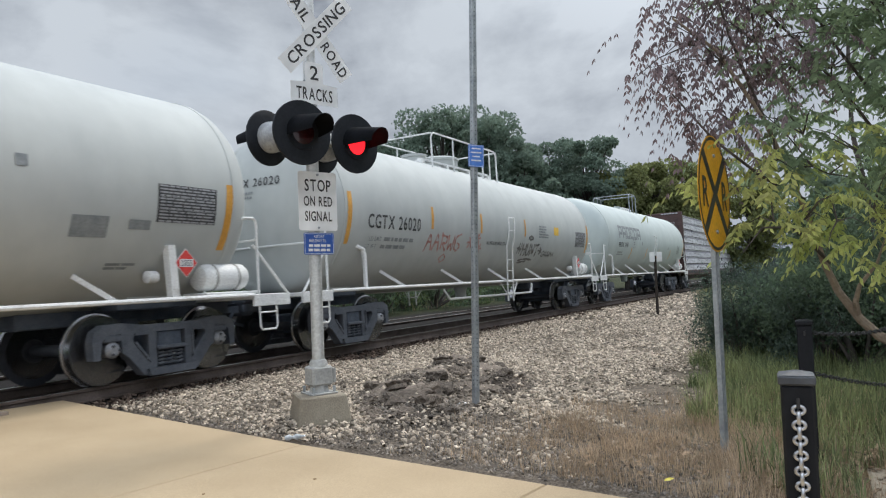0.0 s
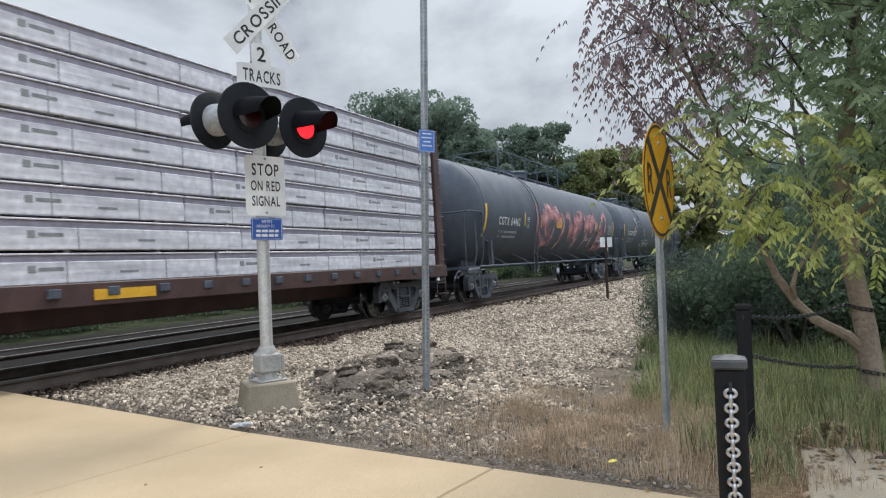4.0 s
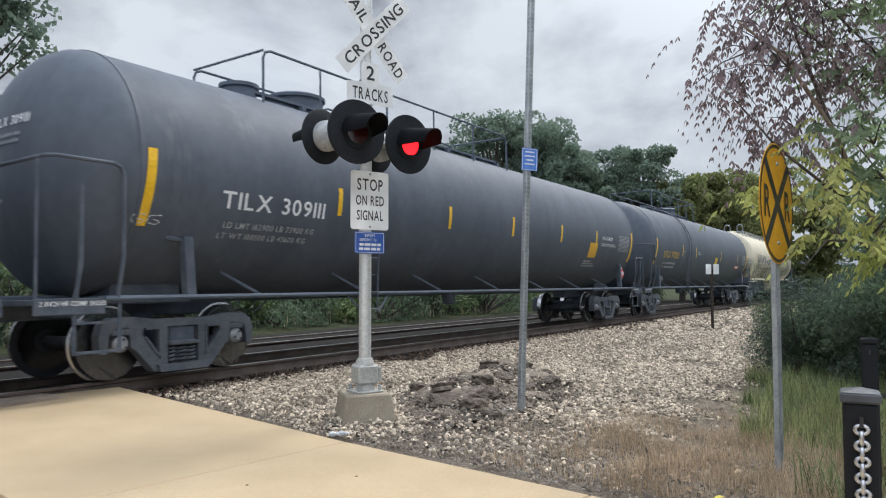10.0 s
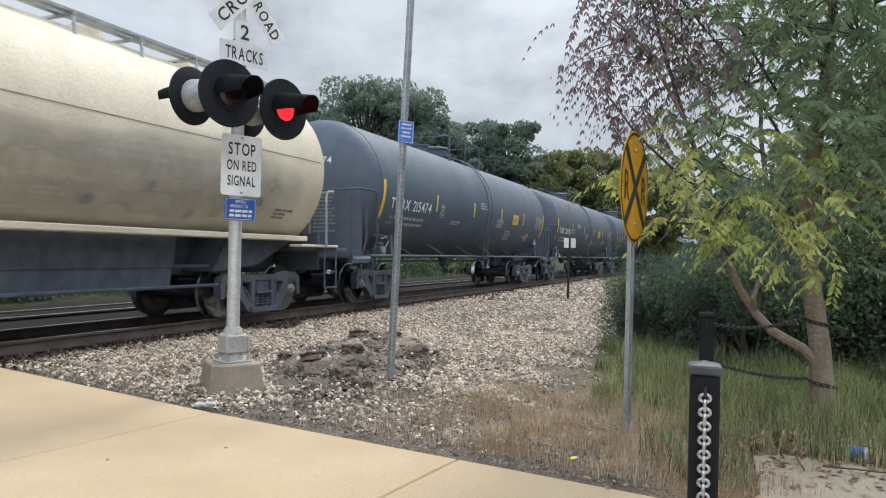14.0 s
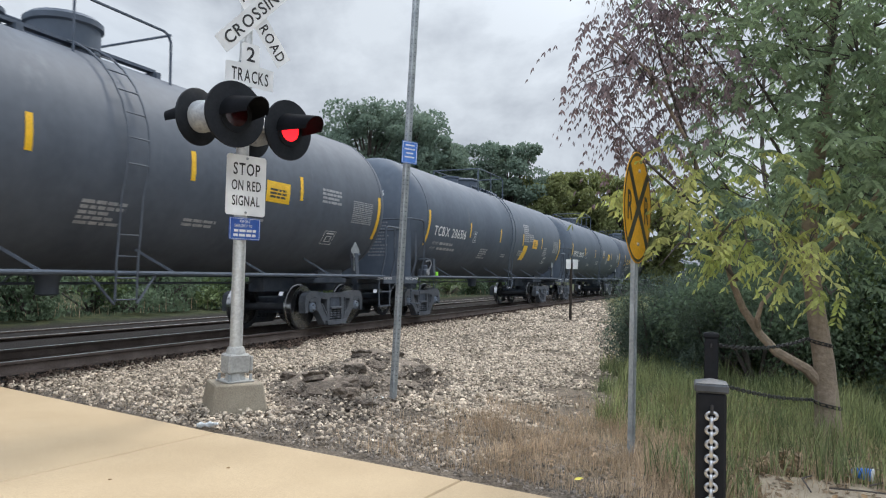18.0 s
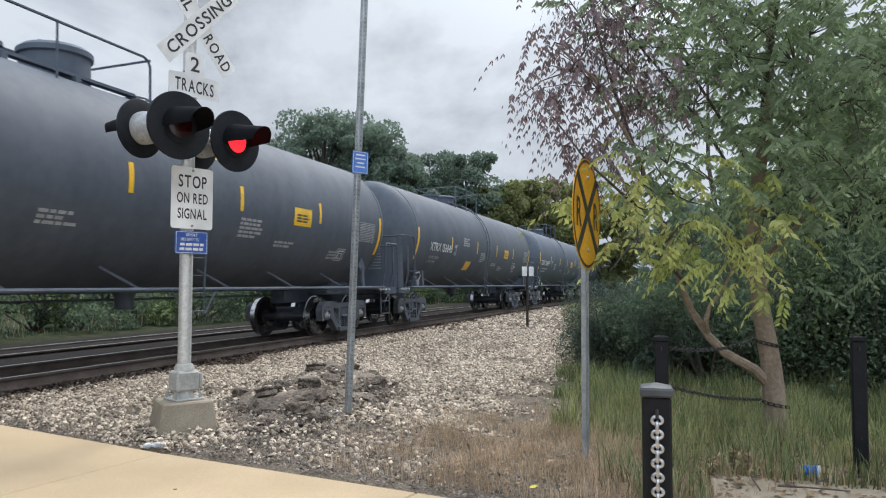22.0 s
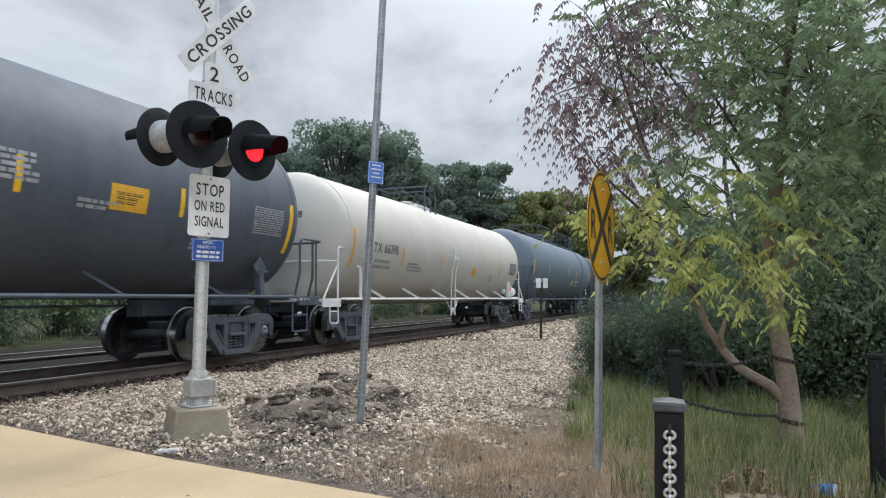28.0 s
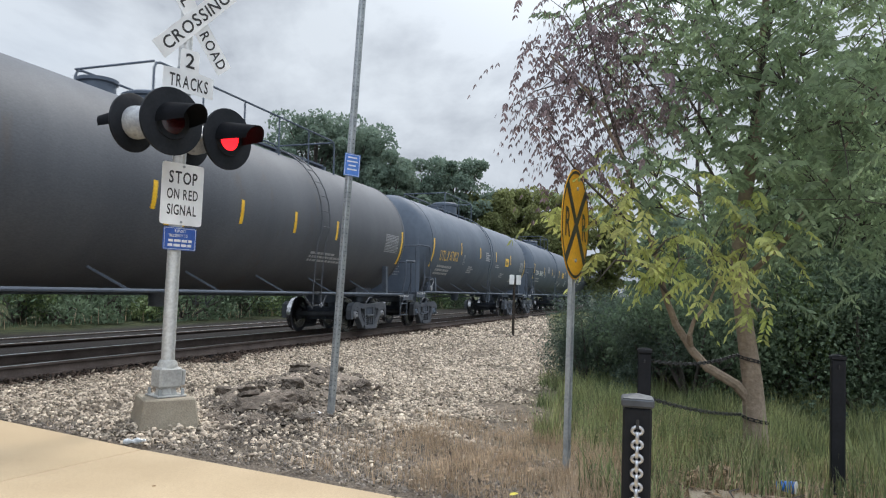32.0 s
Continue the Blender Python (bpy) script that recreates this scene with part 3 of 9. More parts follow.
# ---- ground, pavement and tracks ----
def ground():
    m = bpy.data.materials.new("ground_soil_and_ballast")
    m.use_nodes = True
    t = m.node_tree
    p = t.nodes["Principled BSDF"]
    p.inputs["Roughness"].default_value, p.inputs["Specular IOR Level"].default_value = 0.95, 0.12
    geo = t.nodes.new("ShaderNodeNewGeometry")
    fine, mid, wob = (t.nodes.new("ShaderNodeTexNoise") for _ in range(3))
    vor = t.nodes.new("ShaderNodeTexVoronoi")
    for n, sc, de in ((fine, 45, 5), (mid, 3.0, 6), (wob, 0.9, 4)):
        n.inputs["Scale"].default_value, n.inputs["Detail"].default_value = sc, de
        t.links.new(geo.outputs["Position"], n.inputs["Vector"])
    vor.inputs["Scale"].default_value = 16
    t.links.new(geo.outputs["Position"], vor.inputs["Vector"])
    sep = t.nodes.new("ShaderNodeSeparateXYZ")
    t.links.new(geo.outputs["Position"], sep.inputs[0])

    def op(kind, a, b):
        n = t.nodes.new("ShaderNodeMath")
        n.operation = kind
        for i, v in enumerate((a, b)):
            if isinstance(v, (int, float)):
                n.inputs[i].default_value = v
            else:
                t.links.new(v, n.inputs[i])
        return n.outputs[0]

    def ramp(src, lo, hi, a, b):
        r = t.nodes.new("ShaderNodeValToRGB")
        r.color_ramp.elements[0].position, r.color_ramp.elements[1].position = lo, hi
        r.color_ramp.elements[0].color, r.color_ramp.elements[1].color = rgb(a), rgb(b)
        t.links.new(src, r.inputs[0])
        return r.outputs[0]

    def mix(f, a, b):
        n = t.nodes.new("ShaderNodeMix")
        n.data_type = "RGBA"
        t.links.new(f, n.inputs[0])
        t.links.new(a, n.inputs[6])
        t.links.new(b, n.inputs[7])
        return n.outputs[2]

    stone = mix(op("MULTIPLY", vor.outputs["Distance"], 1.6), ramp(fine.outputs["Fac"], 0.35, 0.65, (0.17, 0.14, 0.11), (0.28, 0.235, 0.185)), ramp(mid.outputs["Fac"], 0.4, 0.6, (0.09, 0.075, 0.06), (0.15, 0.125, 0.10)))
    soil = ramp(fine.outputs["Fac"], 0.36, 0.64, (0.085, 0.07, 0.055), (0.20, 0.17, 0.14))
    straw = ramp(fine.outputs["Fac"], 0.36, 0.64, (0.14, 0.095, 0.055), (0.27, 0.19, 0.115))
    green = ramp(fine.outputs["Fac"], 0.36, 0.64, (0.05, 0.06, 0.022), (0.11, 0.115, 0.045))
    # how far a place lies to the right of the ballast's edge, and how near to the pavement
    edge = op("SUBTRACT", op("SUBTRACT", sep.outputs[0], op("MULTIPLY", sep.outputs[1], 0.30)), op("MULTIPLY", op("SUBTRACT", wob.outputs["Fac"], 0.5), 1.6))
    lawn = ramp(edge, 0.0, 1.0, 0, 1)
    near = op("ADD", op("MULTIPLY", sep.outputs[0], 0.57), op("MULTIPLY", sep.outputs[1], 0.82))
    near = op("SUBTRACT", near, op("MULTIPLY", op("SUBTRACT", wob.outputs["Fac"], 0.5), 1.4))
    dusty = ramp(op("MULTIPLY", op("SUBTRACT", near, 4.4), 0.5), 0.25, 0.75, 1, 0)
    dryness = ramp(op("MULTIPLY", op("SUBTRACT", sep.outputs[1], op("MULTIPLY", op("SUBTRACT", wob.outputs["Fac"], 0.5), 2.0)), 0.12), 0.55, 0.75, 1, 0)
    base = mix(dusty, stone, soil)
    grassy = mix(dryness, green, straw)
    lit = mix(lawn, base, grassy)
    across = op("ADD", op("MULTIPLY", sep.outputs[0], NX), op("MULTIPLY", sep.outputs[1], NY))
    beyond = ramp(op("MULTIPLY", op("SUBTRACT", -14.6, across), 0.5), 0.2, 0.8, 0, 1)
    # track bed: grimy ballast, with the train's shade painted into its colour
    grime_and_shade = ramp(fine.outputs["Fac"], 0.36, 0.64, (0.011, 0.010, 0.010), (0.030, 0.027, 0.026))
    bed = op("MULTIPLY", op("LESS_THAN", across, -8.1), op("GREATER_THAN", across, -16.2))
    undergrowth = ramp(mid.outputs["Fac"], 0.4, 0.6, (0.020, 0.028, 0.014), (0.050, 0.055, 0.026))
    t.links.new(mix(beyond, mix(bed, lit, grime_and_shade), undergrowth), p.inputs["Base Color"])
    bp = t.nodes.new("ShaderNodeBump")
    bp.inputs["Strength"].default_value, bp.inputs["Distance"].default_value = 0.6, 0.03
    t.links.new(fine.outputs["Fac"], bp.inputs["Height"])
    t.links.new(bp.outputs[0], p.inputs["Normal"])

    s = Shape()
    ticks = [-2500, -600, -150, -60, -30] + [-16 + i * 0.5 for i in range(84)] + [34, 50, 90, 200, 600, 2500]
    n = len(ticks)
    rnd = noise.noise
    for y in ticks:
        for x in ticks:
            z = 0.0
            if abs(x) < 40 and abs(y) < 40:
                a = x * NX + y * NY
                z = 0.035 * rnd((x * 0.9, y * 0.9, 3.3)) - 0.02
                if -16.8 < a < -6.6:
                    z = -0.06
                if x * 0.57 + y * 0.82 < 4.75 and a > -7.0:
                    z = -0.06
                if x - 0.3 * y > 0.3 and y > 5:
                    z += 0.02
            s.v.append((x, y, z))
    for j in range(n - 1):
        for i in range(n - 1):
            s.face(j * n + i, j * n + i + 1, (j + 1) * n + i + 1, (j + 1) * n + i)
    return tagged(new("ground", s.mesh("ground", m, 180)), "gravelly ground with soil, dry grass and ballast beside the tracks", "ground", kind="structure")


ground()

# the buff pavement: slabs cast side by side, their joints recessed
PAVE_DIR = (0.825, -0.565)      # along its edge, towards the viewer's right
PAVE_IN = (-0.565, -0.825)      # into the pavement
PAVE_AT = (-1.26, 6.30)


def pave(a, b):
    return (PAVE_AT[0] + PAVE_DIR[0] * a + PAVE_IN[0] * b, PAVE_AT[1] + PAVE_DIR[1] * a + PAVE_IN[1] * b)


def pavement():
    root = thing("pavement", "buff concrete pavement slabs leading up to the railway crossing", "pavement", kind="structure")

    def slab(a0, a1, b0, b1, lift=0.0):
        s = Shape()
        g = 0.006
        cs = [pave(a0 + g, b0), pave(a1 - g, b0), pave(a1 - g, b1), pave(a0 + g, b1)]
        rises = [0.0 if c != 0 else lift for c in (0, 1, 1, 0)]
        k = 0.012
        cx, cy = sum(c[0] for c in cs) / 4, sum(c[1] for c in cs) / 4
        inner = [(c[0] + (cx - c[0]) * k / 2, c[1] + (cy - c[1]) * k / 2) for c in cs]
        vs = [(c[0], c[1], -0.14) for c in cs] + [(c[0], c[1], 0.018 + r) for c, r in zip(cs, rises)] + [(c[0], c[1], 0.028 + r) for c, r in zip(inner, rises)]
        fs = [(8, 11, 10, 9)]
        for i in range(4):
            j = (i + 1) % 4
            fs += [(i, i + 4, j + 4, j), (i + 4, i + 8, j + 8, j + 4)]
        s.add(vs, fs)
        part("slab", s, M_CONCRETE, root, smooth=0)

    mark = Shape()
    for pts in (((-3.40, 7.50), (-3.12, 7.60), (-3.11, 7.64), (-3.39, 7.55)), ((-3.24, 7.40), (-3.16, 7.43), (-3.24, 7.58), (-3.29, 7.56))):
        mark.add([(x, y, 0.0335) for x, y in pts], [(0, 1, 2, 3)])
    part("paint_mark", mark, M_CREAM, root, "faded cream paint mark", smooth=0)
    for x, y, r in ((-4.13, 6.07, 0.022), (-1.96, 6.38, 0.018), (-2.33, 5.64, 0.016), (-3.0, 6.5, 0.012), (-0.9, 5.2, 0.014), (-1.6, 4.9, 0.012)):
        speck = Shape().turned([(0.0, r), (0.004, r * 0.9), (0.006, r * 0.3)], 7, "z", (x, y, 0.029))
        part("dark_spot", speck, M_LITTERLEAF, root)
    runs = [(-4.42, 0.0, 0.07), (0.0, 2.42, 0.0), (2.42, 4.9, 0.0), (4.9, 7.4, 0.0)]
    for a0, a1, lift in runs:
        for b0, b1 in ((0.0, 2.55), (2.562, 5.1), (5.112, 9.0)):
            slab(a0, a1, b0, b1, lift)


pavement()


def side_path():
    s = Shape()
    pts = [(2.99, 5.20), (6.6, 3.55), (5.4, 1.2), (2.12, 3.35)]
    cx, cy = 4.2, 3.4
    top = [(x + (cx - x) * 0.01, y + (cy - y) * 0.01, 0.014) for x, y in pts]
    s.add([(x, y, -0.1) for x, y in pts] + [(x, y, 0.006) for x, y in pts] + top,
          [(11, 10, 9, 8)] + [q for i in range(4) for q in ((i + 4, i, (i + 1) % 4, (i + 1) % 4 + 4), (i + 8, i + 4, (i + 1) % 4 + 4, (i + 1) % 4 + 8))])
    tagged(new("side_path", s.mesh("side_path", M_PATH, 0)), "grey concrete path slab littered with dead leaves", "path", kind="structure")


side_path()


def rail_section():
    """Half outline of a rail: (half width, height above the tie)."""
    return [(0.070, -0.172), (0.070, -0.160), (0.020, -0.145), (0.009, -0.125), (0.009, -0.050), (0.034, -0.036), (0.036, -0.010), (0.028, 0.0)]


def rails():
    half = rail_section()
    outline = [(x, z) for x, z in half] + [(-x, z) for x, z in half[::-1]]
    for label, n, drop, group in (("rusty near rail with a polished head", TRACK_N, 0.0, "rails"), ("rusty far-track rail with a polished head", FAR_N, -0.155, "rails")):
        for side in (-1, 1):
            off = n + side * (1.435 / 2 + 0.036)
            s = Shape()
            k = len(outline)
            stations = (-120, -30, -12, 0, 12, 24, 36, 60, 120, 600)
            for st in stations:
                x, y = on_track(st, off)
                s.v.extend((x + NX * w, y + NY * w, RAIL_Z + drop + side * 0.018 + z) for w, z in outline)
            for a in range(len(stations) - 1):
                for i in range(k):
                    s.slot = 1 if i == 7 else 0
                    s.face(a * k + i, a * k + (i + 1) % k, (a + 1) * k + (i + 1) % k, (a + 1) * k + i)
            tagged(new("rail", s.mesh("rail", [M_RAIL, M_RAILTOP], 30)), label, "rail", group, "structure")


rails()


def ties():
    s = Shape().block(-1.3, 1.3, -0.115, 0.115, -0.17, 0.0, 0.012)
    me = s.mesh("tie", M_TIE)
    rnd = random.Random(4)
    for n, drop in ((TRACK_N, -0.016), (FAR_N, -0.171)):
        root = thing("tie_row", "dark creosoted wooden ties under the rails", "railway ties", kind="structure")
        for i in range(110):
            st = -12 + i * 0.55 + rnd.uniform(-0.03, 0.03)
            if n == TRACK_N and st < 5.2:
                continue
            x, y = on_track(st, n + rnd.uniform(-0.05, 0.05))
            part("tie", me, None, root, at=pose(x, y, RAIL_Z + drop - 0.172, 0, 0, TURN - 90 + rnd.uniform(-1.5, 1.5)))
        if n == TRACK_N:
            root["label"] = "dark creosoted wooden ties under the near rails"


ties()


def crossing_panels():
    """The grade crossing: an asphalt apron beside the near rail and planks between the rails."""
    root = thing("crossing_surface", "worn grey asphalt apron and dark planks filling the track at the crossing", "crossing", kind="structure")
    across = TRACK_N

    def strip(name, n0, n1, s0, s1, z, m, skew=0.0):
        s = Shape()
        a, b = on_track(s0, n0), on_track(s1, n0)
        c, d = on_track(s1 + skew, n1), on_track(s0 + skew, n1)
        s.add([(*q, -0.1) for q in (a, b, c, d)] + [(*q, z) for q in (a, b, c, d)],
              [(4, 5, 6, 7), (0, 1, 5, 4), (1, 2, 6, 5), (2, 3, 7, 6), (3, 0, 4, 7)])
        part(name, s, m, root, smooth=0)

    strip("edge_panel", across + 0.80, across + 1.22, -9.0, 4.75, RAIL_Z - 0.025, M_DIRTYCON, 0.1)
    for i in range(4):
        strip("plank", across - 0.62 + i * 0.31, across - 0.62 + i * 0.31 + 0.295, -9.0, 4.6, RAIL_Z - 0.02, M_TIE)
    strip("asphalt_apron", across - 3.4, across - 0.84, -9.0, 4.2, RAIL_Z - 0.05, M_ASPHALT)


crossing_panels()


# ---- the train ----
SPEED = [(0, 12.8), (6, 12.77), (12, 12.91), (18, 13.12), (25, 13.17), (32, 13.14)]


def gone(t):
    """How far the train has run by t seconds."""
    total, (t0, v0) = 0.0, SPEED[0]
    for t1, v1 in SPEED[1:]:
        if t <= t1:
            v = v0 + (v1 - v0) * (t - t0) / (t1 - t0)
            return total + (v0 + v) / 2 * (t - t0)
        total += (v0 + v1) / 2 * (t1 - t0)
        t0, v0 = t1, v1
    return total + v0 * (t - t0)


WHEEL_R, AXLE = 0.475, 0.93
CARS, WHEELSETS = [], []


def truck_mesh():
    s = Shape().block(-0.22, 0.22, -1.06, 1.06, 0.42, 0.68, 0.03)
    s.turned([(0.66, 0.24), (0.86, 0.24)], 20, "z")
    s.beam((-0.75, 0, 0.38), (0.75, 0, 0.38), 0.05, 0.10)
    for k in (-1, 1):
        s.beam((k * 0.42, -0.85, 0.36), (k * 0.42, 0.85, 0.36), 0.09, 0.05)
        for y in (-0.7175, 0.7175):
            s.block(k * 0.42 - 0.03, k * 0.42 + 0.06, y - 0.05, y + 0.07, 0.30, 0.56, 0.02)
    return s.mesh("truck", M_UNDER)


def side_frame_mesh():
    """A cast side frame: arched top chord, jaws over the bearings, columns and a V of diagonals down to the spring seat."""
    s = Shape()
    y = 0.08
    s.plate([(-1.23, 0.60), (-1.19, 0.73), (-1.05, 0.81), (-0.80, 0.82), (-0.45, 0.775), (0.45, 0.775), (0.80, 0.82), (1.05, 0.81), (1.19, 0.73), (1.23, 0.60),
             (1.09, 0.60), (1.03, 0.67), (0.82, 0.68), (0.62, 0.67), (0.34, 0.67), (-0.34, 0.67), (-0.62, 0.67), (-0.82, 0.68), (-1.03, 0.67), (-1.09, 0.60)], -y, y)
    for k in (-1, 1):
        s.plate([(k * 1.23, 0.60), (k * 1.09, 0.60), (k * 1.12, 0.36), (k * 1.21, 0.36)], -y, y)
        s.plate([(k * 0.60, 0.68), (k * 0.82, 0.68), (k * 0.79, 0.42), (k * 0.70, 0.36)], -y, y)
        s.plate([(k * 0.79, 0.52), (k * 0.64, 0.62), (k * 0.60, 0.52), (k * 0.36, 0.24), (k * 0.30, 0.09), (k * 0.46, 0.09), (k * 0.72, 0.38)], -y * 1.05, y * 1.05)
        s.plate([(k * 0.25, 0.68), (k * 0.37, 0.68), (k * 0.36, 0.55), (k * 0.36, 0.12), (k * 0.25, 0.12)], -y, y)
        # flange round the triangular window, and the adapter on the bearing
        s.beam((k * 0.37, -y, 0.655), (k * 0.60, -y, 0.655), 0.03, 0.05)
        s.beam((k * 0.375, -y, 0.64), (k * 0.375, -y, 0.28), 0.03, 0.05, (1, 0, 0))
        s.beam((k * 0.385, -y, 0.29), (k * 0.60, -y, 0.55), 0.03, 0.05)
        s.block(k * 0.93 - 0.13, k * 0.93 + 0.13, -0.085, 0.085, 0.58, 0.67, 0.015)
    s.plate([(-0.42, 0.17), (0.42, 0.17), (0.38, 0.07), (-0.38, 0.07)], -0.13, 0.13)
    return s.mesh("side_frame", M_TRUCK, 30)


def spring_mesh():
    s = Shape()
    for cx in (-0.165, 0.0, 0.165):
        pts = [(cx + 0.066 * math.cos(a * 1.047), 0.066 * math.sin(a * 1.047), 0.18 + a * 0.0085) for a in range(0, 28)]
        s.tube(pts, 0.017, 5)
    s.block(-0.24, 0.24, -0.12, 0.12, 0.41, 0.47, 0.015)
    return s.mesh("coil_spring", M_TRUCK)


def wheelset_mesh(cap):
    s = Shape()
    s.tube([(0, -1.02, 0), (0, 1.02, 0)], 0.085, 14)
    for k in (-1, 1):
        y = k * 0.7175
        outer = [(y + k * 0.13 - k * 0.0, 0.09), (y + k * 0.10, 0.17), (y + k * 0.055, 0.20), (y + k * 0.045, 0.36), (y + k * 0.11, 0.40), (y + k * 0.115, WHEEL_R - 0.012)]
        inner = [(y - k * 0.005, WHEEL_R), (y - k * 0.012, WHEEL_R + 0.024), (y - k * 0.035, WHEEL_R + 0.026), (y - k * 0.04, 0.40), (y - k * 0.0, 0.36), (y + k * 0.01, 0.20), (y - k * 0.06, 0.16), (y - k * 0.06, 0.09)]
        s.slot = 0
        s.turned(outer, 30, "y")
        s.turned(inner[2:], 30, "y")
        s.slot = 1
        s.turned([outer[-1], inner[0], inner[1], inner[2]], 30, "y")
        s.slot = 2
        s.turned([(k * 0.93, 0.10), (k * 1.06, 0.11), (k * 1.10, 0.085), (k * 1.115, 0.06)], 16, "y")
        s.slot = 0
        for j in range(3):
            a = j * 2.094
            s.turned([(k * 1.10, 0.018), (k * 1.13, 0.018)], 6, "y", (0.062 * math.cos(a), 0, 0.062 * math.sin(a)))
    return s.mesh("wheelset", [M_WHEEL, M_TREAD, cap], 30)


def add_truck(car, x, cap):
    tr = part("truck", once("truck", truck_mesh), None, car, at=(x, 0, 0))
    for k in (-1, 1):
        part("side_frame", once("side_frame", side_frame_mesh), None, tr, at=(0, k * 1.0, 0))
        part("coil_spring", once("spring", spring_mesh), None, tr, at=(0, k * 1.0, 0))
    for k in (-1, 1):
        w = part("wheelset", once(("wheelset", cap.name), lambda: wheelset_mesh(cap)), None, tr, at=(k * AXLE, 0, WHEEL_R))
        WHEELSETS.append((w, k * AXLE, x, car))


def add_coupler(car, x, k):
    def make():
        s = Shape().block(-0.05, 0.45, -0.09, 0.09, 0.78, 0.98, 0.02)
        s.block(0.40, 0.68, -0.16, 0.14, 0.74, 1.02, 0.04)
        s.tube([(0.35, 0.18, 0.80), (0.55, 0.24, 0.62), (0.75, 0.20, 0.55)], 0.028, 6)
        s.beam((0.02, -1.15, 1.0), (0.02, 0.10, 0.93), 0.04, 0.03)
        return s.mesh("coupler", M_UNDER)
    part("coupler", once("coupler", make), None, car, at=pose(x, 0, 0, 0, 0, 0 if k > 0 else 180))


class Skin:
    """The near side of a tank: puts flat drawings on its curved face."""

    def __init__(self, car, r, zc):
        self.car, self.r, self.zc = car, r, zc

    def point(self, x, z, lift=0.006):
        a = math.asin(max(-0.98, min(0.98, (z - self.zc) / self.r)))
        return (x, -(self.r + lift) * math.cos(a), self.zc + (self.r + lift) * math.sin(a))

    def wrap(self, x, z0, u, v, lift=0.006):
        a = math.asin(max(-0.98, min(0.98, (z0 - self.zc) / self.r))) + v / self.r
        return (x + u, -(self.r + lift) * math.cos(a), self.zc + (self.r + lift) * math.sin(a))

    def quad(self, shape, x0, x1, z0, v0, v1, lean=0.0, n=6, lift=0.006):
        k = len(shape.v)
        for i in range(n + 1):
            v = v0 + (v1 - v0) * i / n
            for x in (x0, x1):
                shape.v.append(self.wrap(x + lean * v, z0, 0, v, lift))
        for i in range(n):
            shape.face(k + 2 * i, k + 2 * i + 1, k + 2 * i + 3, k + 2 * i + 2)

    def patch(self, name, x, z, w, h, m, label="", lean=0.0, lift=0.006):
        s = Shape()
        self.quad(s, x - w / 2, x + w / 2, z, -h / 2, h / 2, lean, lift=lift)
        return part(name, s, m, self.car, label, smooth=0)

    def text(self, string, x, z, h, w, m, name="reporting_mark"):
        """x is where the line starts."""
        vs, fs = lettering(string, h, w)
        for wv, wf in words(vs, fs, h):
            part(name, Shape().add([self.wrap(x + w / 2, z, u, v, 0.007) for u, v in wv], wf), m, self.car, smooth=0)

    def bars(self, x, z, w, rows, m, h=0.05, seed=1, gap=0.6, name="stencil_block"):
        """Lines of writing too small to read."""
        rnd, s = random.Random(seed), Shape()
        for i in range(rows):
            v, u = -i * h * (1 + gap), 0.0
            end = w * rnd.uniform(0.55, 1.0)
            while u < end:
                d = min(rnd.uniform(0.08, 0.24), w - u)
                self.quad(s, x + u, x + u + d, z, v - h / 2, v + h / 2, n=1)
                u += d + h * 0.55
        return tagged(part(name, s, m, self.car, smooth=0), kind="stuff")

    def chart(self, x, z, w, h, m, back=None):
        """A table of fine print: ruled lines with dense broken rows between, on its own panel where there is one."""
        s, rnd = Shape(), random.Random(int(abs(x) * 100))
        if back is not None:
            s.slot = 1
            self.quad(s, x - w / 2, x + w / 2, z, -h / 2, h / 2, lift=0.004)
            s.slot = 0
        rows, rule = 12, h / 12
        for i in range(rows):
            v = -h / 2 + rule * (i + 0.5)
            if i % 4 == 0:
                self.quad(s, x - w * 0.48, x + w * 0.48, z, v - rule * 0.46, v - rule * 0.36, n=1)
            u = -w * 0.47
            while u < w * 0.45:
                d = rnd.uniform(0.04, 0.16) * w
                d = min(d, w * 0.47 - u)
                self.quad(s, x + u, x + u + d, z, v - rule * 0.26, v + rule * 0.26, n=1)
                u += d + w * rnd.uniform(0.012, 0.03)
        return tagged(part("data_panel", s, [m, back or m], self.car, smooth=0), kind="stuff")

    def strokes(self, name, x, z, lines, m, width=0.07, label="", lift=0.0065):
        """Sprayed lines, each a list of (u, v), rounded and of uneven width."""
        for line in lines:
            s = Shape()
            pts = []
            for (a, b), (c, d) in zip(line[:-1], line[1:]):
                for i in range(5):
                    pts.append((a + (c - a) * i / 5, b + (d - b) * i / 5))
            pts.append(line[-1])
            pts = [pts[0]] + [tuple(sum(q[k] for q in pts[i - 1:i + 2]) / 3 for k in (0, 1)) for i in range(1, len(pts) - 1)] + [pts[-1]]
            k0 = len(s.v)
            for i, (u, v) in enumerate(pts):
                p, q = pts[max(0, i - 1)], pts[min(len(pts) - 1, i + 1)]
                du, dv = q[0] - p[0], q[1] - p[1]
                ln = math.hypot(du, dv) or 1
                wd = width * (0.75 + 0.35 * math.sin(i * 1.7 + u * 3)) / 2
                for sg in (-1, 1):
                    s.v.append(self.wrap(x, z, u - sg * dv / ln * wd, v + sg * du / ln * wd, lift + 0.0004 * (len(s.v) % 5)))
            for i in range(len(pts) - 1):
                s.face(k0 + 2 * i, k0 + 2 * i + 2, k0 + 2 * i + 3, k0 + 2 * i + 1)
            part(name, s, m, self.car, label, smooth=0)


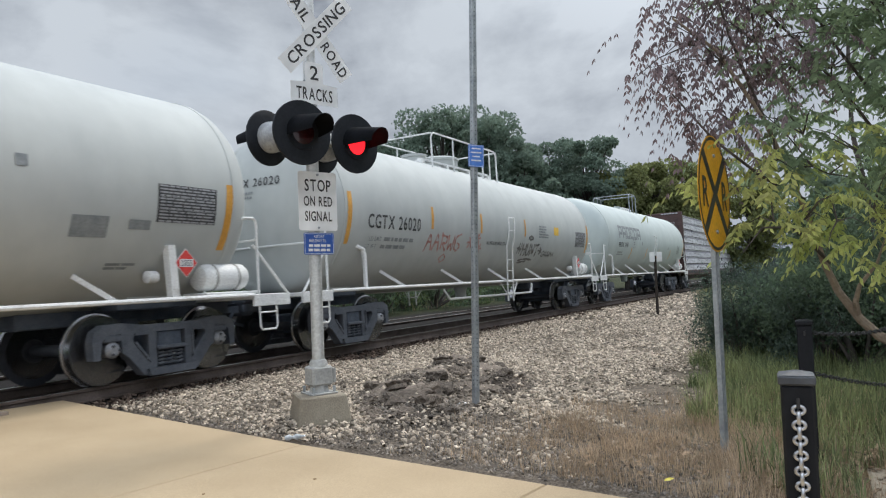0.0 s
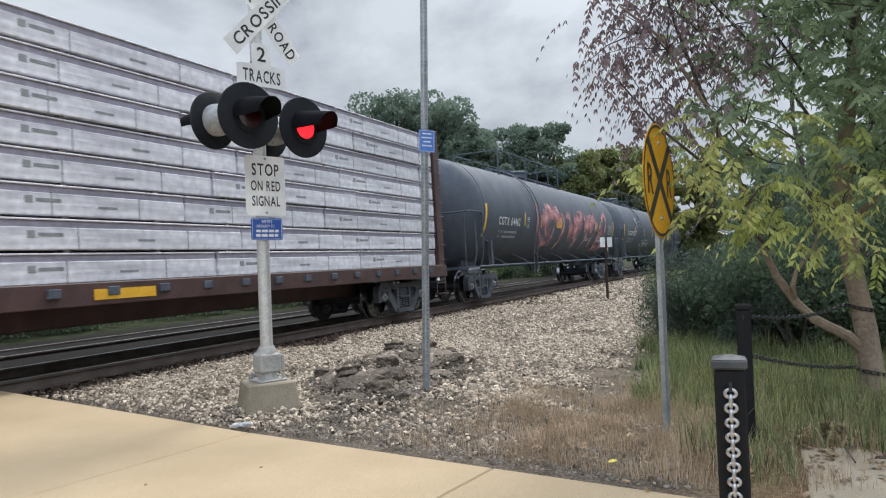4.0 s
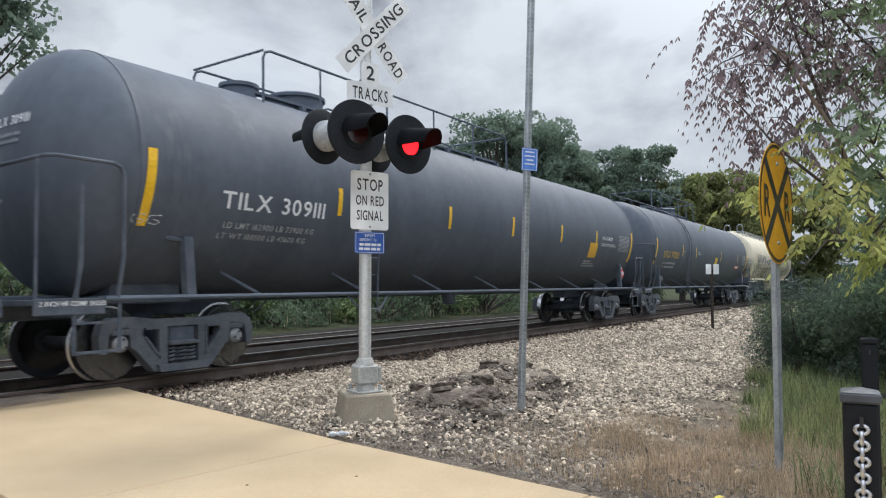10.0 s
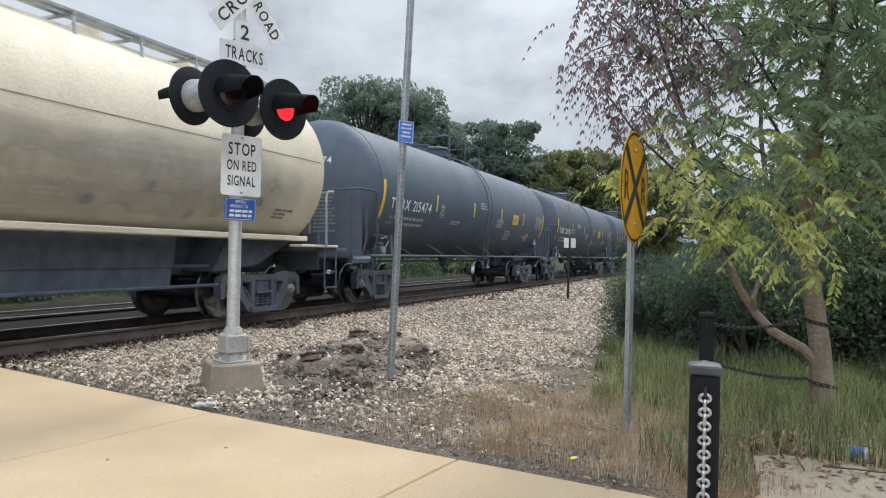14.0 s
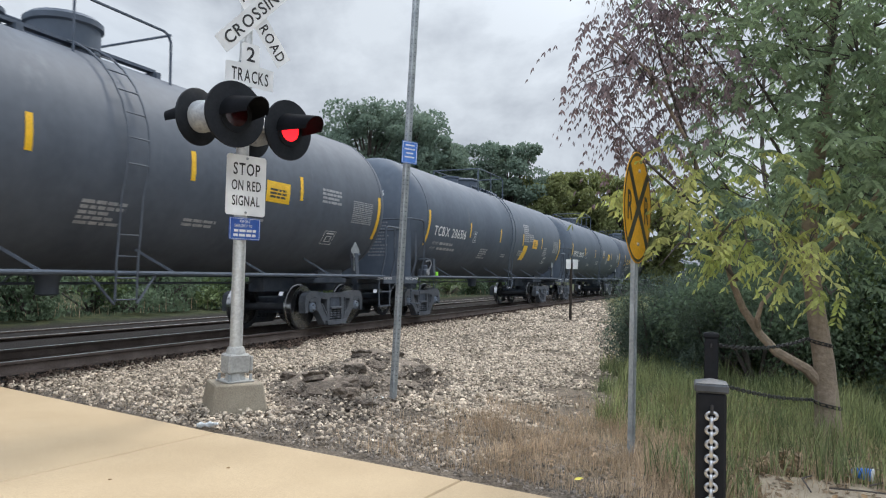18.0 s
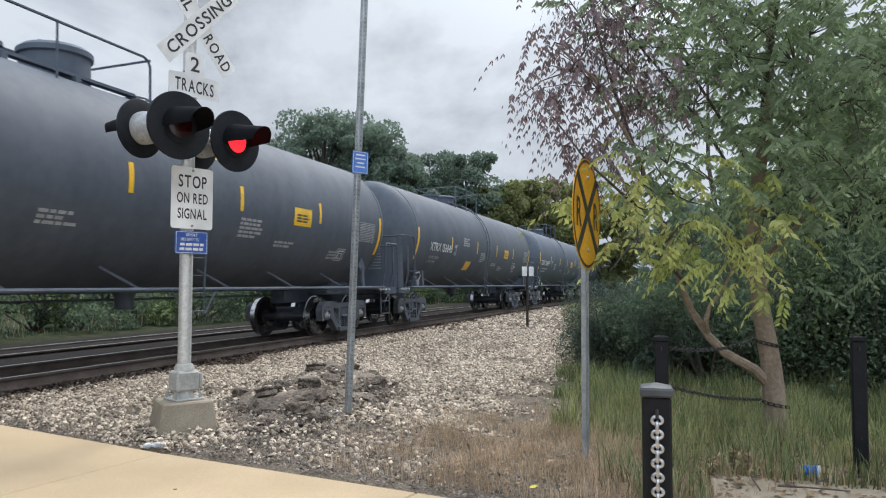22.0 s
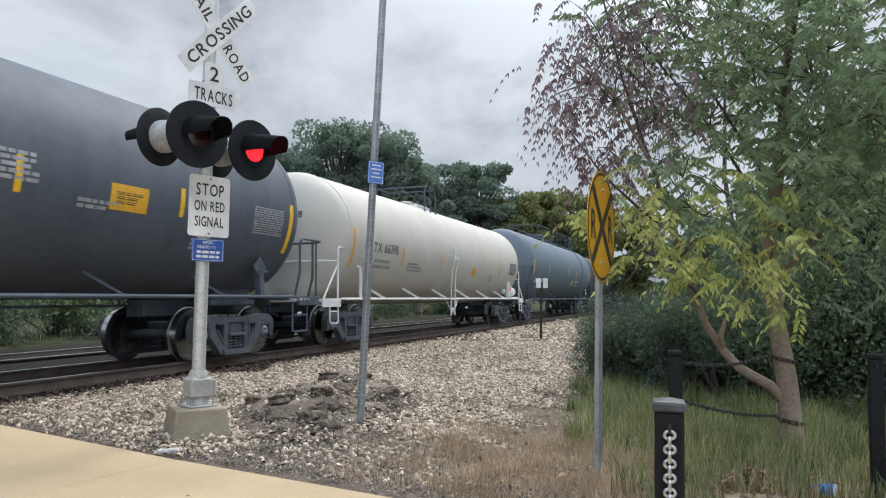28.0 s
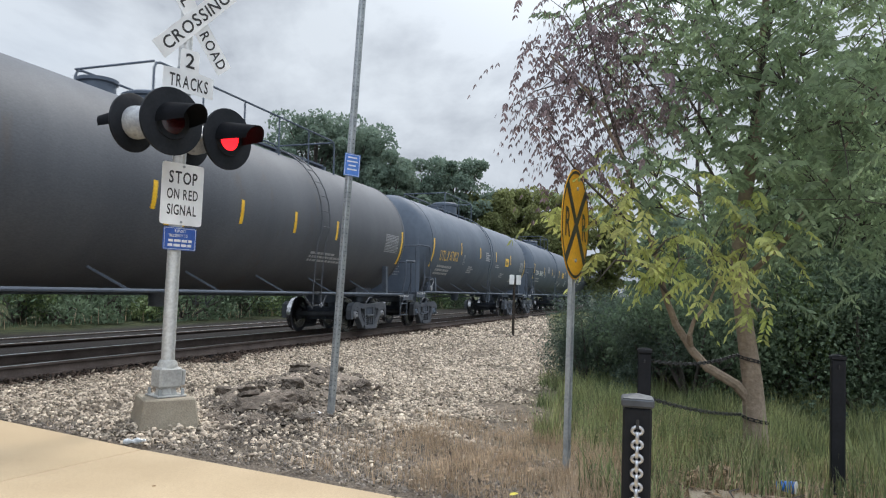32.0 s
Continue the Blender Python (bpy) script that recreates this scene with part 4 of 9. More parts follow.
def spray_material(name="soft_pink_spray", a=(0.58, 0.25, 0.28), b=(0.80, 0.44, 0.45), least=0.15):
    """Paint or dirt that thins out towards the edge of each stroke."""
    m = mat(name, a, b, 0.6, scale=1.6)
    t = m.node_tree
    p = t.nodes["Principled BSDF"]
    at, tc, no, mu, mr = (t.nodes.new(k) for k in ("ShaderNodeAttribute", "ShaderNodeTexCoord", "ShaderNodeTexNoise", "ShaderNodeMath", "ShaderNodeMapRange"))
    at.attribute_name = "cover"
    no.inputs["Scale"].default_value, no.inputs["Detail"].default_value = 1.7, 5
    t.links.new(tc.outputs["Object"], no.inputs["Vector"])
    for k, v in ((1, 0.25), (2, 0.7), (3, least), (4, 1.0)):
        mr.inputs[k].default_value = v
    t.links.new(no.outputs["Fac"], mr.inputs[0])
    mu.operation = "MULTIPLY"
    t.links.new(at.outputs["Fac"], mu.inputs[0])
    t.links.new(mr.outputs[0], mu.inputs[1])
    t.links.new(mu.outputs[0], p.inputs["Alpha"])
    return m


def spray(sk, m, lines, width, lift=0.008):
    """Broad soft sprayed strokes along points (x, z) on the tank's near side."""
    for k, line in enumerate(lines):
        pts = []
        for i in range(len(line) - 1):
            a, b, c, d = (Vector(line[max(0, min(len(line) - 1, j))]) for j in (i - 1, i, i + 1, i + 2))
            for j in range(7):
                t = j / 7
                pts.append(0.5 * (2 * b + (c - a) * t + (2 * a - 5 * b + 4 * c - d) * t * t + (3 * b - a - 3 * c + d) * t ** 3))
        pts.append(Vector(line[-1]))
        n, cols = len(pts), 9
        vs, fs, cover = [], [], []
        for i, q in enumerate(pts):
            d = (pts[min(n - 1, i + 1)] - pts[max(0, i - 1)]).normalized()
            w = width * (0.8 + 0.3 * math.sin(i * 0.6 + k)) / 2
            for c in range(cols):
                u = -1 + 2 * c / (cols - 1)
                vs.append(sk.point(sk.x0 + q.x - d.y * w * u, q.y + d.x * w * u, lift + 0.0012 * k))
                ends = min(1.0, i / 4, (n - 1 - i) / 4)
                cover.append((1 - abs(u)) ** 0.7 * ends)
        for i in range(n - 1):
            for c in range(cols - 1):
                fs.append((i * cols + c, (i + 1) * cols + c, (i + 1) * cols + c + 1, i * cols + c + 1))
        me = bpy.data.meshes.new("sprayed_stroke")
        me.from_pydata(vs, [], fs)
        me.attributes.new("cover", "FLOAT", "POINT").data.foreach_set("value", cover)
        me.materials.append(m)
        part("sprayed_stroke", me, None, sk.car, "soft " + m.name.replace("_", " ") + " stroke")


def letter_lines(word, h, w):
    """Angular sprayed letters: a rough outline of strokes for each place in a word of that many letters."""
    rnd, lines = random.Random(len(word) * 7 + int(w * 10)), []
    n = len(word)
    for i in range(n):
        x0, d = -w / 2 + w * i / n, w / n * 0.85
        r = lambda: rnd.uniform(-0.08, 0.08) * h
        kind = rnd.randrange(4)
        if kind == 0:
            lines += [[(x0, h / 2 + r()), (x0 + d * 0.2, -h / 2 + r()), (x0 + d * 0.5, h * 0.1 + r()), (x0 + d * 0.8, -h / 2 + r()), (x0 + d, h / 2 + r())]]
        elif kind == 1:
            lines += [[(x0 + d, h / 2 + r()), (x0 + d * 0.1, h * 0.35), (x0, -h * 0.3), (x0 + d * 0.6, -h / 2 + r()), (x0 + d, -h * 0.15), (x0 + d * 0.4, 0)]]
        elif kind == 2:
            lines += [[(x0, -h / 2 + r()), (x0 + d * 0.5, h / 2 + r()), (x0 + d, -h / 2 + r())], [(x0 + d * 0.2, -h * 0.05), (x0 + d * 0.85, 0.0)]]
        else:
            lines += [[(x0 + d * 0.1, h / 2 + r()), (x0 + d * 0.15, -h / 2 + r())], [(x0, h * 0.4), (x0 + d, h * 0.3), (x0 + d * 0.9, -h * 0.1), (x0 + d * 0.2, 0), (x0 + d, -h / 2 + r())]]
    return lines


def tank_profile(h, r, depth):
    pts = []
    for i in range(9):
        a = math.pi / 2 * i / 8
        pts.append((-h - depth * math.cos(a), max(0.02, r * math.sin(a) ** 0.9)))
    return pts + [(-x, q) for x, q in pts[::-1]]


def head_x(ht, r, q, depth=0.80):
    """How far out the head of a tank reaches at the distance q from its axis."""
    return ht + depth * math.sqrt(max(0.0, 1 - min(1.0, q / r) ** 2.22))


def head_shield(ht, r, zc):
    """The steel plate over the lower half of the front head, reaching down to the sill."""
    s, nu, nv = Shape(), 22, 12
    z1, z0 = zc + 0.14, 1.16
    for skin in (0.030, 0.012):
        for j in range(nv + 1):
            z = z0 + (z1 - z0) * j / nv
            for i in range(nu + 1):
                y = -1.36 + 2.72 * i / nu
                q = math.hypot(y, max(0.0, zc - max(z, zc - 0.55)))
                s.v.append((-head_x(ht, r, q) - skin, y, z))
    n, m = nu + 1, (nu + 1) * (nv + 1)
    for j in range(nv):
        for i in range(nu):
            k = j * n + i
            s.face(k, k + n, k + n + 1, k + 1)
            s.face(m + k, m + k + 1, m + k + n + 1, m + k + n)
    for i in range(nu):
        k = nv * n + i
        s.face(k, m + k, m + k + 1, k + 1)
        s.face(i, i + 1, m + i + 1, m + i)
    for j in range(nv):
        for c in (0, nu):
            k = j * n + c
            s.face(*((k, m + k, m + k + n, k + n) if c == 0 else (k, k + n, m + k + n, m + k)))
    return s


def tank_car(S, E, label, paint, r=1.68, zc=2.76, sill=1.15, trim=None, ladder_x=7.6, top=(3.2, 8.0), dome=None, cap=None, rail_h=0.95, pipe=True, steps=True, brk=None, rail_m=None, dome_r=0.52, front=0.92, rear=0.92, dome_h=1.0):
    """A tank car from its front stripe S to its rear stripe E along the train. Returns the car and its near skin."""
    L = E - S
    h = L / 2 + 0.22
    ht = h - 0.09
    mid = (S + E) / 2
    dark = trim or M_UNDER
    white = trim is not None
    car = thing("tank_car", label, "tank car", group="cars of the train")
    CARS.append((car, mid))
    part("tank", Shape().turned(tank_profile(ht, r, 0.80), 64, "x", (0, 0, zc)), paint, car, smooth=50)
    for x in (-ht + 0.02, ht - 0.02):
        part("jacket_band", Shape().turned([(x - 0.03, r + 0.001), (x - 0.028, r + 0.009), (x + 0.028, r + 0.009), (x + 0.03, r + 0.001)], 64, "x", (0, 0, zc)), paint, car)
    sk = Skin(car, r, zc)
    sk.x0, sk.ht, sk.sill = -L / 2, ht, sill
    sk.plated = not white and L < 16.5
    if sk.plated:
        part("head_shield", head_shield(ht, r, zc), paint, car, smooth=60)
    # underframe
    for k in (-1, 1):
        xe = k * (h + 1.15)
        xi = k * (h - 2.6)
        part("stub_sill", Shape().block(min(xe, xi), max(xe, xi), -0.20, 0.20, 0.80, 1.12, 0.02), M_UNDER, car)
        part("saddle", Shape().plate([(k * (h - 0.25), 1.02), (k * (h - 1.35), 1.02), (k * (h - 1.25), zc - r * 0.55), (k * (h - 0.35), zc - r * 0.55)][::k], -0.72, 0.72), paint if white else M_UNDER, car)
        part("draft_pan", Shape().block(k * (h - 0.8) - 0.7, k * (h - 0.8) + 0.7, -0.75, 0.75, 0.98, 1.10, 0.02), M_UNDER, car)
        # end platform, its grab rails and steps
        p0, p1 = sorted((k * (h + 0.30), k * (h + 1.12)))
        part("end_platform", Shape().block(p0, p1, -1.53, 1.53, sill - 0.07, sill, 0.01).block(p0, p1, -1.56, -1.51, sill - 0.18, sill + 0.01, 0.008).block(p0, p1, 1.51, 1.56, sill - 0.18, sill + 0.01, 0.008), dark, car)
        for y in (-1, 1):
            tall = not white and L < 16.5
            hr = Shape()
            zt = 2.66 if k < 0 else 2.35 if tall else 2.10
            a, b = k * (h + 0.14), k * (h + 1.08)
            if white:
                c = k * (h + 0.42)
                hr.tube([(k * (h - 0.10), y * 1.40, 2.20), (k * (h + 0.15), y * 1.53, 2.29), (k * (h + 0.34), y * 1.54, 2.30), (c - k * 0.02, y * 1.54, 2.27), (c, y * 1.54, 2.20), (c, y * 1.54, sill - 0.01)], 0.022, 8)
                hr.tube([(c, y * 1.50, 1.98), (c + k * 0.2, y * 1.3, 1.98), (c + k * 0.25, y * 0.05, 1.98)], 0.018, 6)
                hr.tube([(c - k * 0.05, y * 1.50, 1.88), (k * (h + 1.08), y * 1.54, sill + 0.01)], 0.022, 6)
            else:
                hr.tube([(a, y * 1.55, sill - 0.01), (a, y * 1.67, sill + 0.5), (a, y * 1.67, zt - 0.14), (a + k * 0.04, y * 1.67, zt - 0.04), (a + k * 0.13, y * 1.67, zt), (b - k * 0.12, y * 1.66, zt), (b - k * 0.03, y * 1.60, zt - 0.01), (b, y * 1.46, zt - 0.02), (b, y * 0.15, zt - 0.02)], 0.025, 8)
                hr.tube([(k * (h + 0.66), y * 1.55, sill - 0.01), (k * (h + 0.66), y * 1.66, sill + 0.4), (k * (h + 0.66), y * 1.66, zt - (0.30 if k < 0 else 0.0))], 0.027, 6)
                hr.tube([(b, y * 1.50, sill - 0.01), (b, y * 1.50, zt - 0.02)], 0.02, 6)
            part("end_handrail", hr, dark, car)
            if steps:
                st = Shape()
                if white:
                    st.tube([(k * (h + 0.42), y * 1.54, 1.06), (k * (h + 0.42), y * 1.55, 0.60), (k * (h + 0.46), y * 1.55, 0.55), (k * (h + 0.76), y * 1.55, 0.55), (k * (h + 0.80), y * 1.55, 0.60), (k * (h + 0.80), y * 1.54, 1.06)], 0.017, 6)
                    st.tube([(k * (h + 0.42), y * 1.55, 0.82), (k * (h + 0.80), y * 1.55, 0.82)], 0.014, 6)
                for q in () if white else (k * (h + 0.10), k * (h + 0.66)):
                    st.beam((q, y * 1.53, 1.12), (q, y * 1.53, 0.42), 0.045, 0.012, (1, 0, 0))
                for z in () if white else (0.44, 0.78):
                    st.beam((k * (h + 0.10), y * 1.53, z), (k * (h + 0.66), y * 1.53, z), 0.03, 0.06)
                part("sill_step", st, dark, car)
        add_coupler(car, k * (h + 1.05), k)
        add_truck(car, k * (L / 2 - (rear if k > 0 else front)), cap or (M_CAPBLUE if int(S) % 3 == 0 else M_CAP))
    for y in (-1, 1):
        sr = Shape()
        sr.tube([(-h - 0.3, y * 1.55, sill), (h + 0.3, y * 1.55, sill)], 0.032, 8)
        nn = max(4, int(L / 2.4))
        for i in range(nn):
            x = -L / 2 + 1.9 + (L - 3.8) * i / (nn - 1)
            zt = zc - r * 0.72 if white else sill + 0.36
            sr.beam((x, y * 1.55, sill + 0.01), (x - 0.30, y * (math.sqrt(r * r - (zc - zt) ** 2) + 0.01), zt), 0.06 if white else 0.035, 0.03)
        part("side_rail", sr, dark if white else M_BLACK2, car)
    if pipe:
        bp = Shape()
        for y, z in ((0.15, 0.98),):
            bp.tube([(-h + 2.0, y, z), (-h + 2.6, y, z + 0.02), (h - 2.6, y, z + 0.02), (h - 2.0, y, z)], 0.022, 6)
        for i in range(5):
            x = -h + 2.8 + (2 * h - 5.6) * i / 4
            bp.beam((x, 0.15, 0.98), (x, 0.15, zc - r * 0.97), 0.03, 0.012, (1, 0, 0))
        part("brake_pipe", bp, dark if white else M_UNDER, car)
        part("outlet_valve", Shape().turned([(zc - r - 0.32, 0.10), (zc - r - 0.30, 0.16), (zc - r - 0.12, 0.16), (zc - r + 0.05, 0.24)], 16, "z", (0.2, 0, 0)), paint, car)
    # ladders from the sill to the top
    lx = sk.x0 + ladder_x
    for y in (-1, 1):
        ld = Shape()
        for dx in (-0.19, 0.19):
            pts = [(lx + dx, y * 1.58, 0.55 if white else 0.75), (lx + dx, y * 1.60, 1.3)]
            for i in range(10):
                a = -0.35 + (0.47 if white else 1.72) * i / 9
                pts.append((lx + dx, y * (r + 0.10) * math.cos(a), zc + (r + 0.10) * math.sin(a)))
            ld.tube(pts, 0.022 if white else 0.016, 6)
        for dx in (-0.6, 0.6):
            ld.tube([(lx + dx, y * 1.54, sill), (lx + dx / 3, y * 1.58, 0.72)], 0.018, 6)
        ladder = part("ladder", ld, dark if white else paint, car)
        for i in range(6 if white else 11):
            if i < 4:
                q = (y * 1.59, 0.78 + i * 0.3)
            else:
                a = -0.30 + (i - 3) * 0.205
                q = (y * (r + 0.10) * math.cos(a), zc + (r + 0.10) * math.sin(a))
            part("rung", Shape().tube([(lx - 0.19, *q), (lx + 0.19, *q)], 0.015 if white else 0.011, 6), dark if white else paint, ladder)
    # walkway, railing and fittings on top
    t0, t1 = sk.x0 + top[0], sk.x0 + top[1]
    bar = rail_m or (dark if white else M_BLACK2)
    zt = zc + r
    wk = Shape()
    for y in (-0.56, 0.43):
        wk.box(t0, t1, y, y + 0.13, zt - 0.02, zt + 0.03)
    for i in range(max(3, int((t1 - t0) / 1.1)) + 1):
        x = t0 + (t1 - t0) * i / max(3, int((t1 - t0) / 1.1))
        wk.box(x - 0.05, x + 0.05, -0.62, 0.62, zt - 0.16, zt - 0.015)
    part("walkway", wk, dark if white else M_BLACK2, car)
    wide = 0.87
    for y in (-wide, wide):
        rl = Shape()
        z0 = zc + math.sqrt(r * r - wide * wide) - 0.02
        b0 = sk.x0 + brk if brk else 0.0
        for a, b in (((t0, b0), (b0 + 0.6, t1)) if brk else ((t0, t1),)):
            rl.tube([(a, y, z0), (a, y, zt + rail_h - 0.15), (a + 0.05, y, zt + rail_h - 0.04), (a + 0.16, y, zt + rail_h), (b - 0.16, y, zt + rail_h), (b - 0.05, y, zt + rail_h - 0.04), (b, y, zt + rail_h - 0.15), (b, y, z0)], 0.024, 6)
            for i in range(1, max(2, int((b - a) / 1.3))):
                x = a + (b - a) * i / max(2, int((b - a) / 1.3))
                rl.tube([(x, y, z0), (x, y, zt + rail_h)], 0.02, 6)
        part("top_railing", rl, bar, car)
    for x in (t0, t1):
        for q in (rail_h - 0.02,):
            part("railing_end_bar", Shape().tube([(x, -wide, zt + q), (x, wide, zt + q)], 0.021, 6), bar, car)
    dx = sk.x0 + (dome if dome is not None else (top[0] + top[1]) / 2)
    part("fittings_dome", Shape().turned([(zt - 0.15, dome_r), (zt + dome_r * dome_h * 0.42, dome_r), (zt + dome_r * dome_h * 0.45, dome_r * 1.08), (zt + dome_r * dome_h * 0.55, dome_r * 1.08), (zt + dome_r * dome_h * 0.62, dome_r * 0.95), (zt + dome_r * dome_h * 0.66, 0.1)], 28, "z", (dx, 0, 0)).beam((dx - dome_r * 0.6, 0, zt + dome_r * dome_h * 0.70), (dx + dome_r * 0.6, 0, zt + dome_r * dome_h * 0.70), 0.03, 0.03), paint if white else M_BLACK2, car)
    if dome_r > 0.3:
        part("manway", Shape().turned([(zt - 0.1, 0.30), (zt + 0.16, 0.30), (zt + 0.18, 0.34), (zt + 0.24, 0.34), (zt + 0.27, 0.1)], 20, "z", (dx - 1.35, 0, 0)), paint if white else M_BLACK2, car)
    return car, sk


def stripes(sk, xs, m=M_YELLOW, z=None, h=0.46, ends=True, L=None, end_z=None):
    """Reflective tape: tall bent strips by both ends, short ones between."""
    zz = z if z is not None else sk.zc - 0.18
    for x in xs:
        sk.patch("reflective_stripe", sk.x0 + x, zz, 0.10, h, m)
    if ends:
        ez = end_z if end_z is not None else sk.zc - 0.33
        for x, lean in ((0.0, 0.05), (-2 * sk.x0, 0.05)):
            sk.patch("reflective_stripe", sk.x0 + x, ez, 0.13, 1.0, m, lean=lean)


def diamond(sk, x, z, number, m=M_RED, ink=M_INK_W, flat=True):
    """A placard in its holder on the near side of the end platform or tank."""
    s = Shape()
    d = 0.19
    y = -1.50
    s.plate([(0, -d), (d, 0), (0, d), (-d, 0)][::-1], y, y + 0.006)
    s.slot = 1
    s.box(-0.12, 0.12, y - 0.004, y - 0.001, -0.055, 0.055)
    s.plate([(0, -d * 1.08), (d * 1.08, 0), (0, d * 1.08), (-d * 1.08, 0)][::-1], y + 0.006, y + 0.012)
    s.slot = 2
    vs, fs = lettering(number, 0.085, 0.19)
    s.add([(u, y - 0.006, v) for u, v in vs], fs)
    part("placard", s, [m, M_SIGN_W, M_SIGN_K], sk.car, "diamond placard with a four-figure number", at=(sk.x0 + x, 0, z), smooth=0)


def head_text(sk, string, m, y=-0.05, z=None, h=0.155, w=1.3):
    """Number and stencilled notes on the front head of the tank."""
    r, zc = sk.r, sk.zc
    zz = z if z is not None else zc + 0.58
    ht = sk.ht
    plated = sk.plated

    def put(u, v):
        yy, z1 = y - u, zz + v
        below = plated and z1 < zc + 0.14
        q = math.hypot(yy, max(-0.55, z1 - zc) if below else z1 - zc)
        return (-head_x(ht, r, q) - (0.036 if below else 0.012), yy, z1)
    vs, fs = lettering(string, h, w)
    for wv, wf in words(vs, fs, h):
        part("head_mark", Shape().add([put(u, v) for u, v in wv], wf), m, sk.car, smooth=0)
    rnd, s = random.Random(int(-sk.x0 * 100)), Shape()
    blocks = ((-0.45, -0.19, 2, 0.7), (0.15, -0.78, 6, 0.62), (0.22, -1.3, 5, 0.5)) if plated else ((-w * 0.38, -0.17, 2, 0.6),)
    for u0, v0, rows, wide in blocks:
        for i in range(rows):
            u, end, v = u0, u0 + wide * rnd.uniform(0.75, 1.0), v0 - i * 0.088
            while u < end:
                d = rnd.uniform(0.025, 0.07)
                s.add([put(u, v), put(u + d, v), put(u + d, v - 0.042), put(u, v - 0.042)], [(0, 1, 2, 3)])
                u += d + 0.018
    tagged(part("head_stencil", s, M_INK_FAINT if m is not M_INK_K else M_INK_GREY, sk.car, smooth=0), kind="stuff")


LOADS = {"TILX 309111": ("LD LMT 162900 LB 73900 KG", "LT WT 100500 LB 45600 KG"), "XTRX 156045": ("LD LMT 208000", "LT WT 79200"), "TILX 309382": ("LD LMT 163200 LB 74050 KG", "LT WT 99800 LB 45250 KG")}


def common_marks(sk, L, mark, m, width=2.1, x=1.0, z=None, h=0.26, small=True, chart=True):
    z0 = z if z is not None else sk.zc - 0.36
    sk.text(mark, sk.x0 + x, z0, h, width, m)
    if small:
        dim = M_INK_DIM if m is not M_INK_K else M_INK_GREY
        for k, words in enumerate(LOADS.get(mark, ("LD LMT", "LT WT"))):
            w = 0.072 * len(words)
            sk.text(words, sk.x0 + x + 0.1 - 0.05 * k, z0 - 0.34 - 0.145 * k, 0.09, w, dim, "stencil")
            if len(words) < 9:
                sk.bars(sk.x0 + x + 0.2 + w, z0 - 0.34 - 0.145 * k, width * 0.8 - w, 1, dim, 0.08, seed=int(L * 10) + k)
    if chart:
        sk.chart(sk.x0 + L - 0.75, sk.zc - 0.24, 1.02, 0.52, M_INK_DIM, None if m is not M_INK_K else M_INK_K)


WHITE_TRIM = mat("white_trim_paint", (0.68, 0.69, 0.69), (0.78, 0.79, 0.78), 0.5, scale=3, dirt=(0.42, 0.40, 0.37), dirt_at=0.6)
ZW = 2.64


def white_extras(sk, L, number):
    """The placard, air reservoir and bracket at the rear of a white car."""
    diamond(sk, L - 0.72, 1.60, number)
    xr = sk.x0 + L + 0.17
    tank = part("air_reservoir", Shape().turned([(-0.46, 0.03), (-0.455, 0.12), (-0.43, 0.18), (-0.38, 0.205), (0.38, 0.205), (0.43, 0.18), (0.455, 0.12), (0.46, 0.03)], 24, "x", (xr, -1.20, 1.40)), WHITE_TRIM, sk.car)
    for d in (-0.22, 0.22):
        part("strap", Shape().turned([(d - 0.02, 0.206), (d - 0.02, 0.214), (d + 0.02, 0.214), (d + 0.02, 0.206)], 24, "x", (xr, -1.20, 1.40)), M_CASTALU, tank)
    part("reservoir_shelf", Shape().block(xr - 0.55, xr + 0.5, -1.50, -1.02, 1.12, 1.17, 0.01), WHITE_TRIM, sk.car)
    part("angle_cock", Shape().turned([(-0.10, 0.05), (-0.08, 0.085), (0.06, 0.085), (0.09, 0.05)], 16, "x", (sk.x0 + L - 1.15, -1.30, 1.42)), WHITE_TRIM, sk.car)
    part("bracket", Shape().plate([(sk.x0 + L - 0.97, 1.1), (sk.x0 + L - 0.85, 1.1), (sk.x0 + L - 0.90, 1.85), (sk.x0 + L - 1.02, 1.85)][::-1], -1.50, -1.38), WHITE_TRIM, sk.car)
    part("bracket", Shape().tube([(sk.x0 + 0.10, -1.25, 1.92), (sk.x0 + 0.42, -1.46, 1.92), (sk.x0 + 0.54, -1.50, 1.86), (sk.x0 + 0.58, -1.50, 1.74), (sk.x0 + 0.58, -1.50, 1.10)], 0.045, 8), WHITE_TRIM, sk.car)


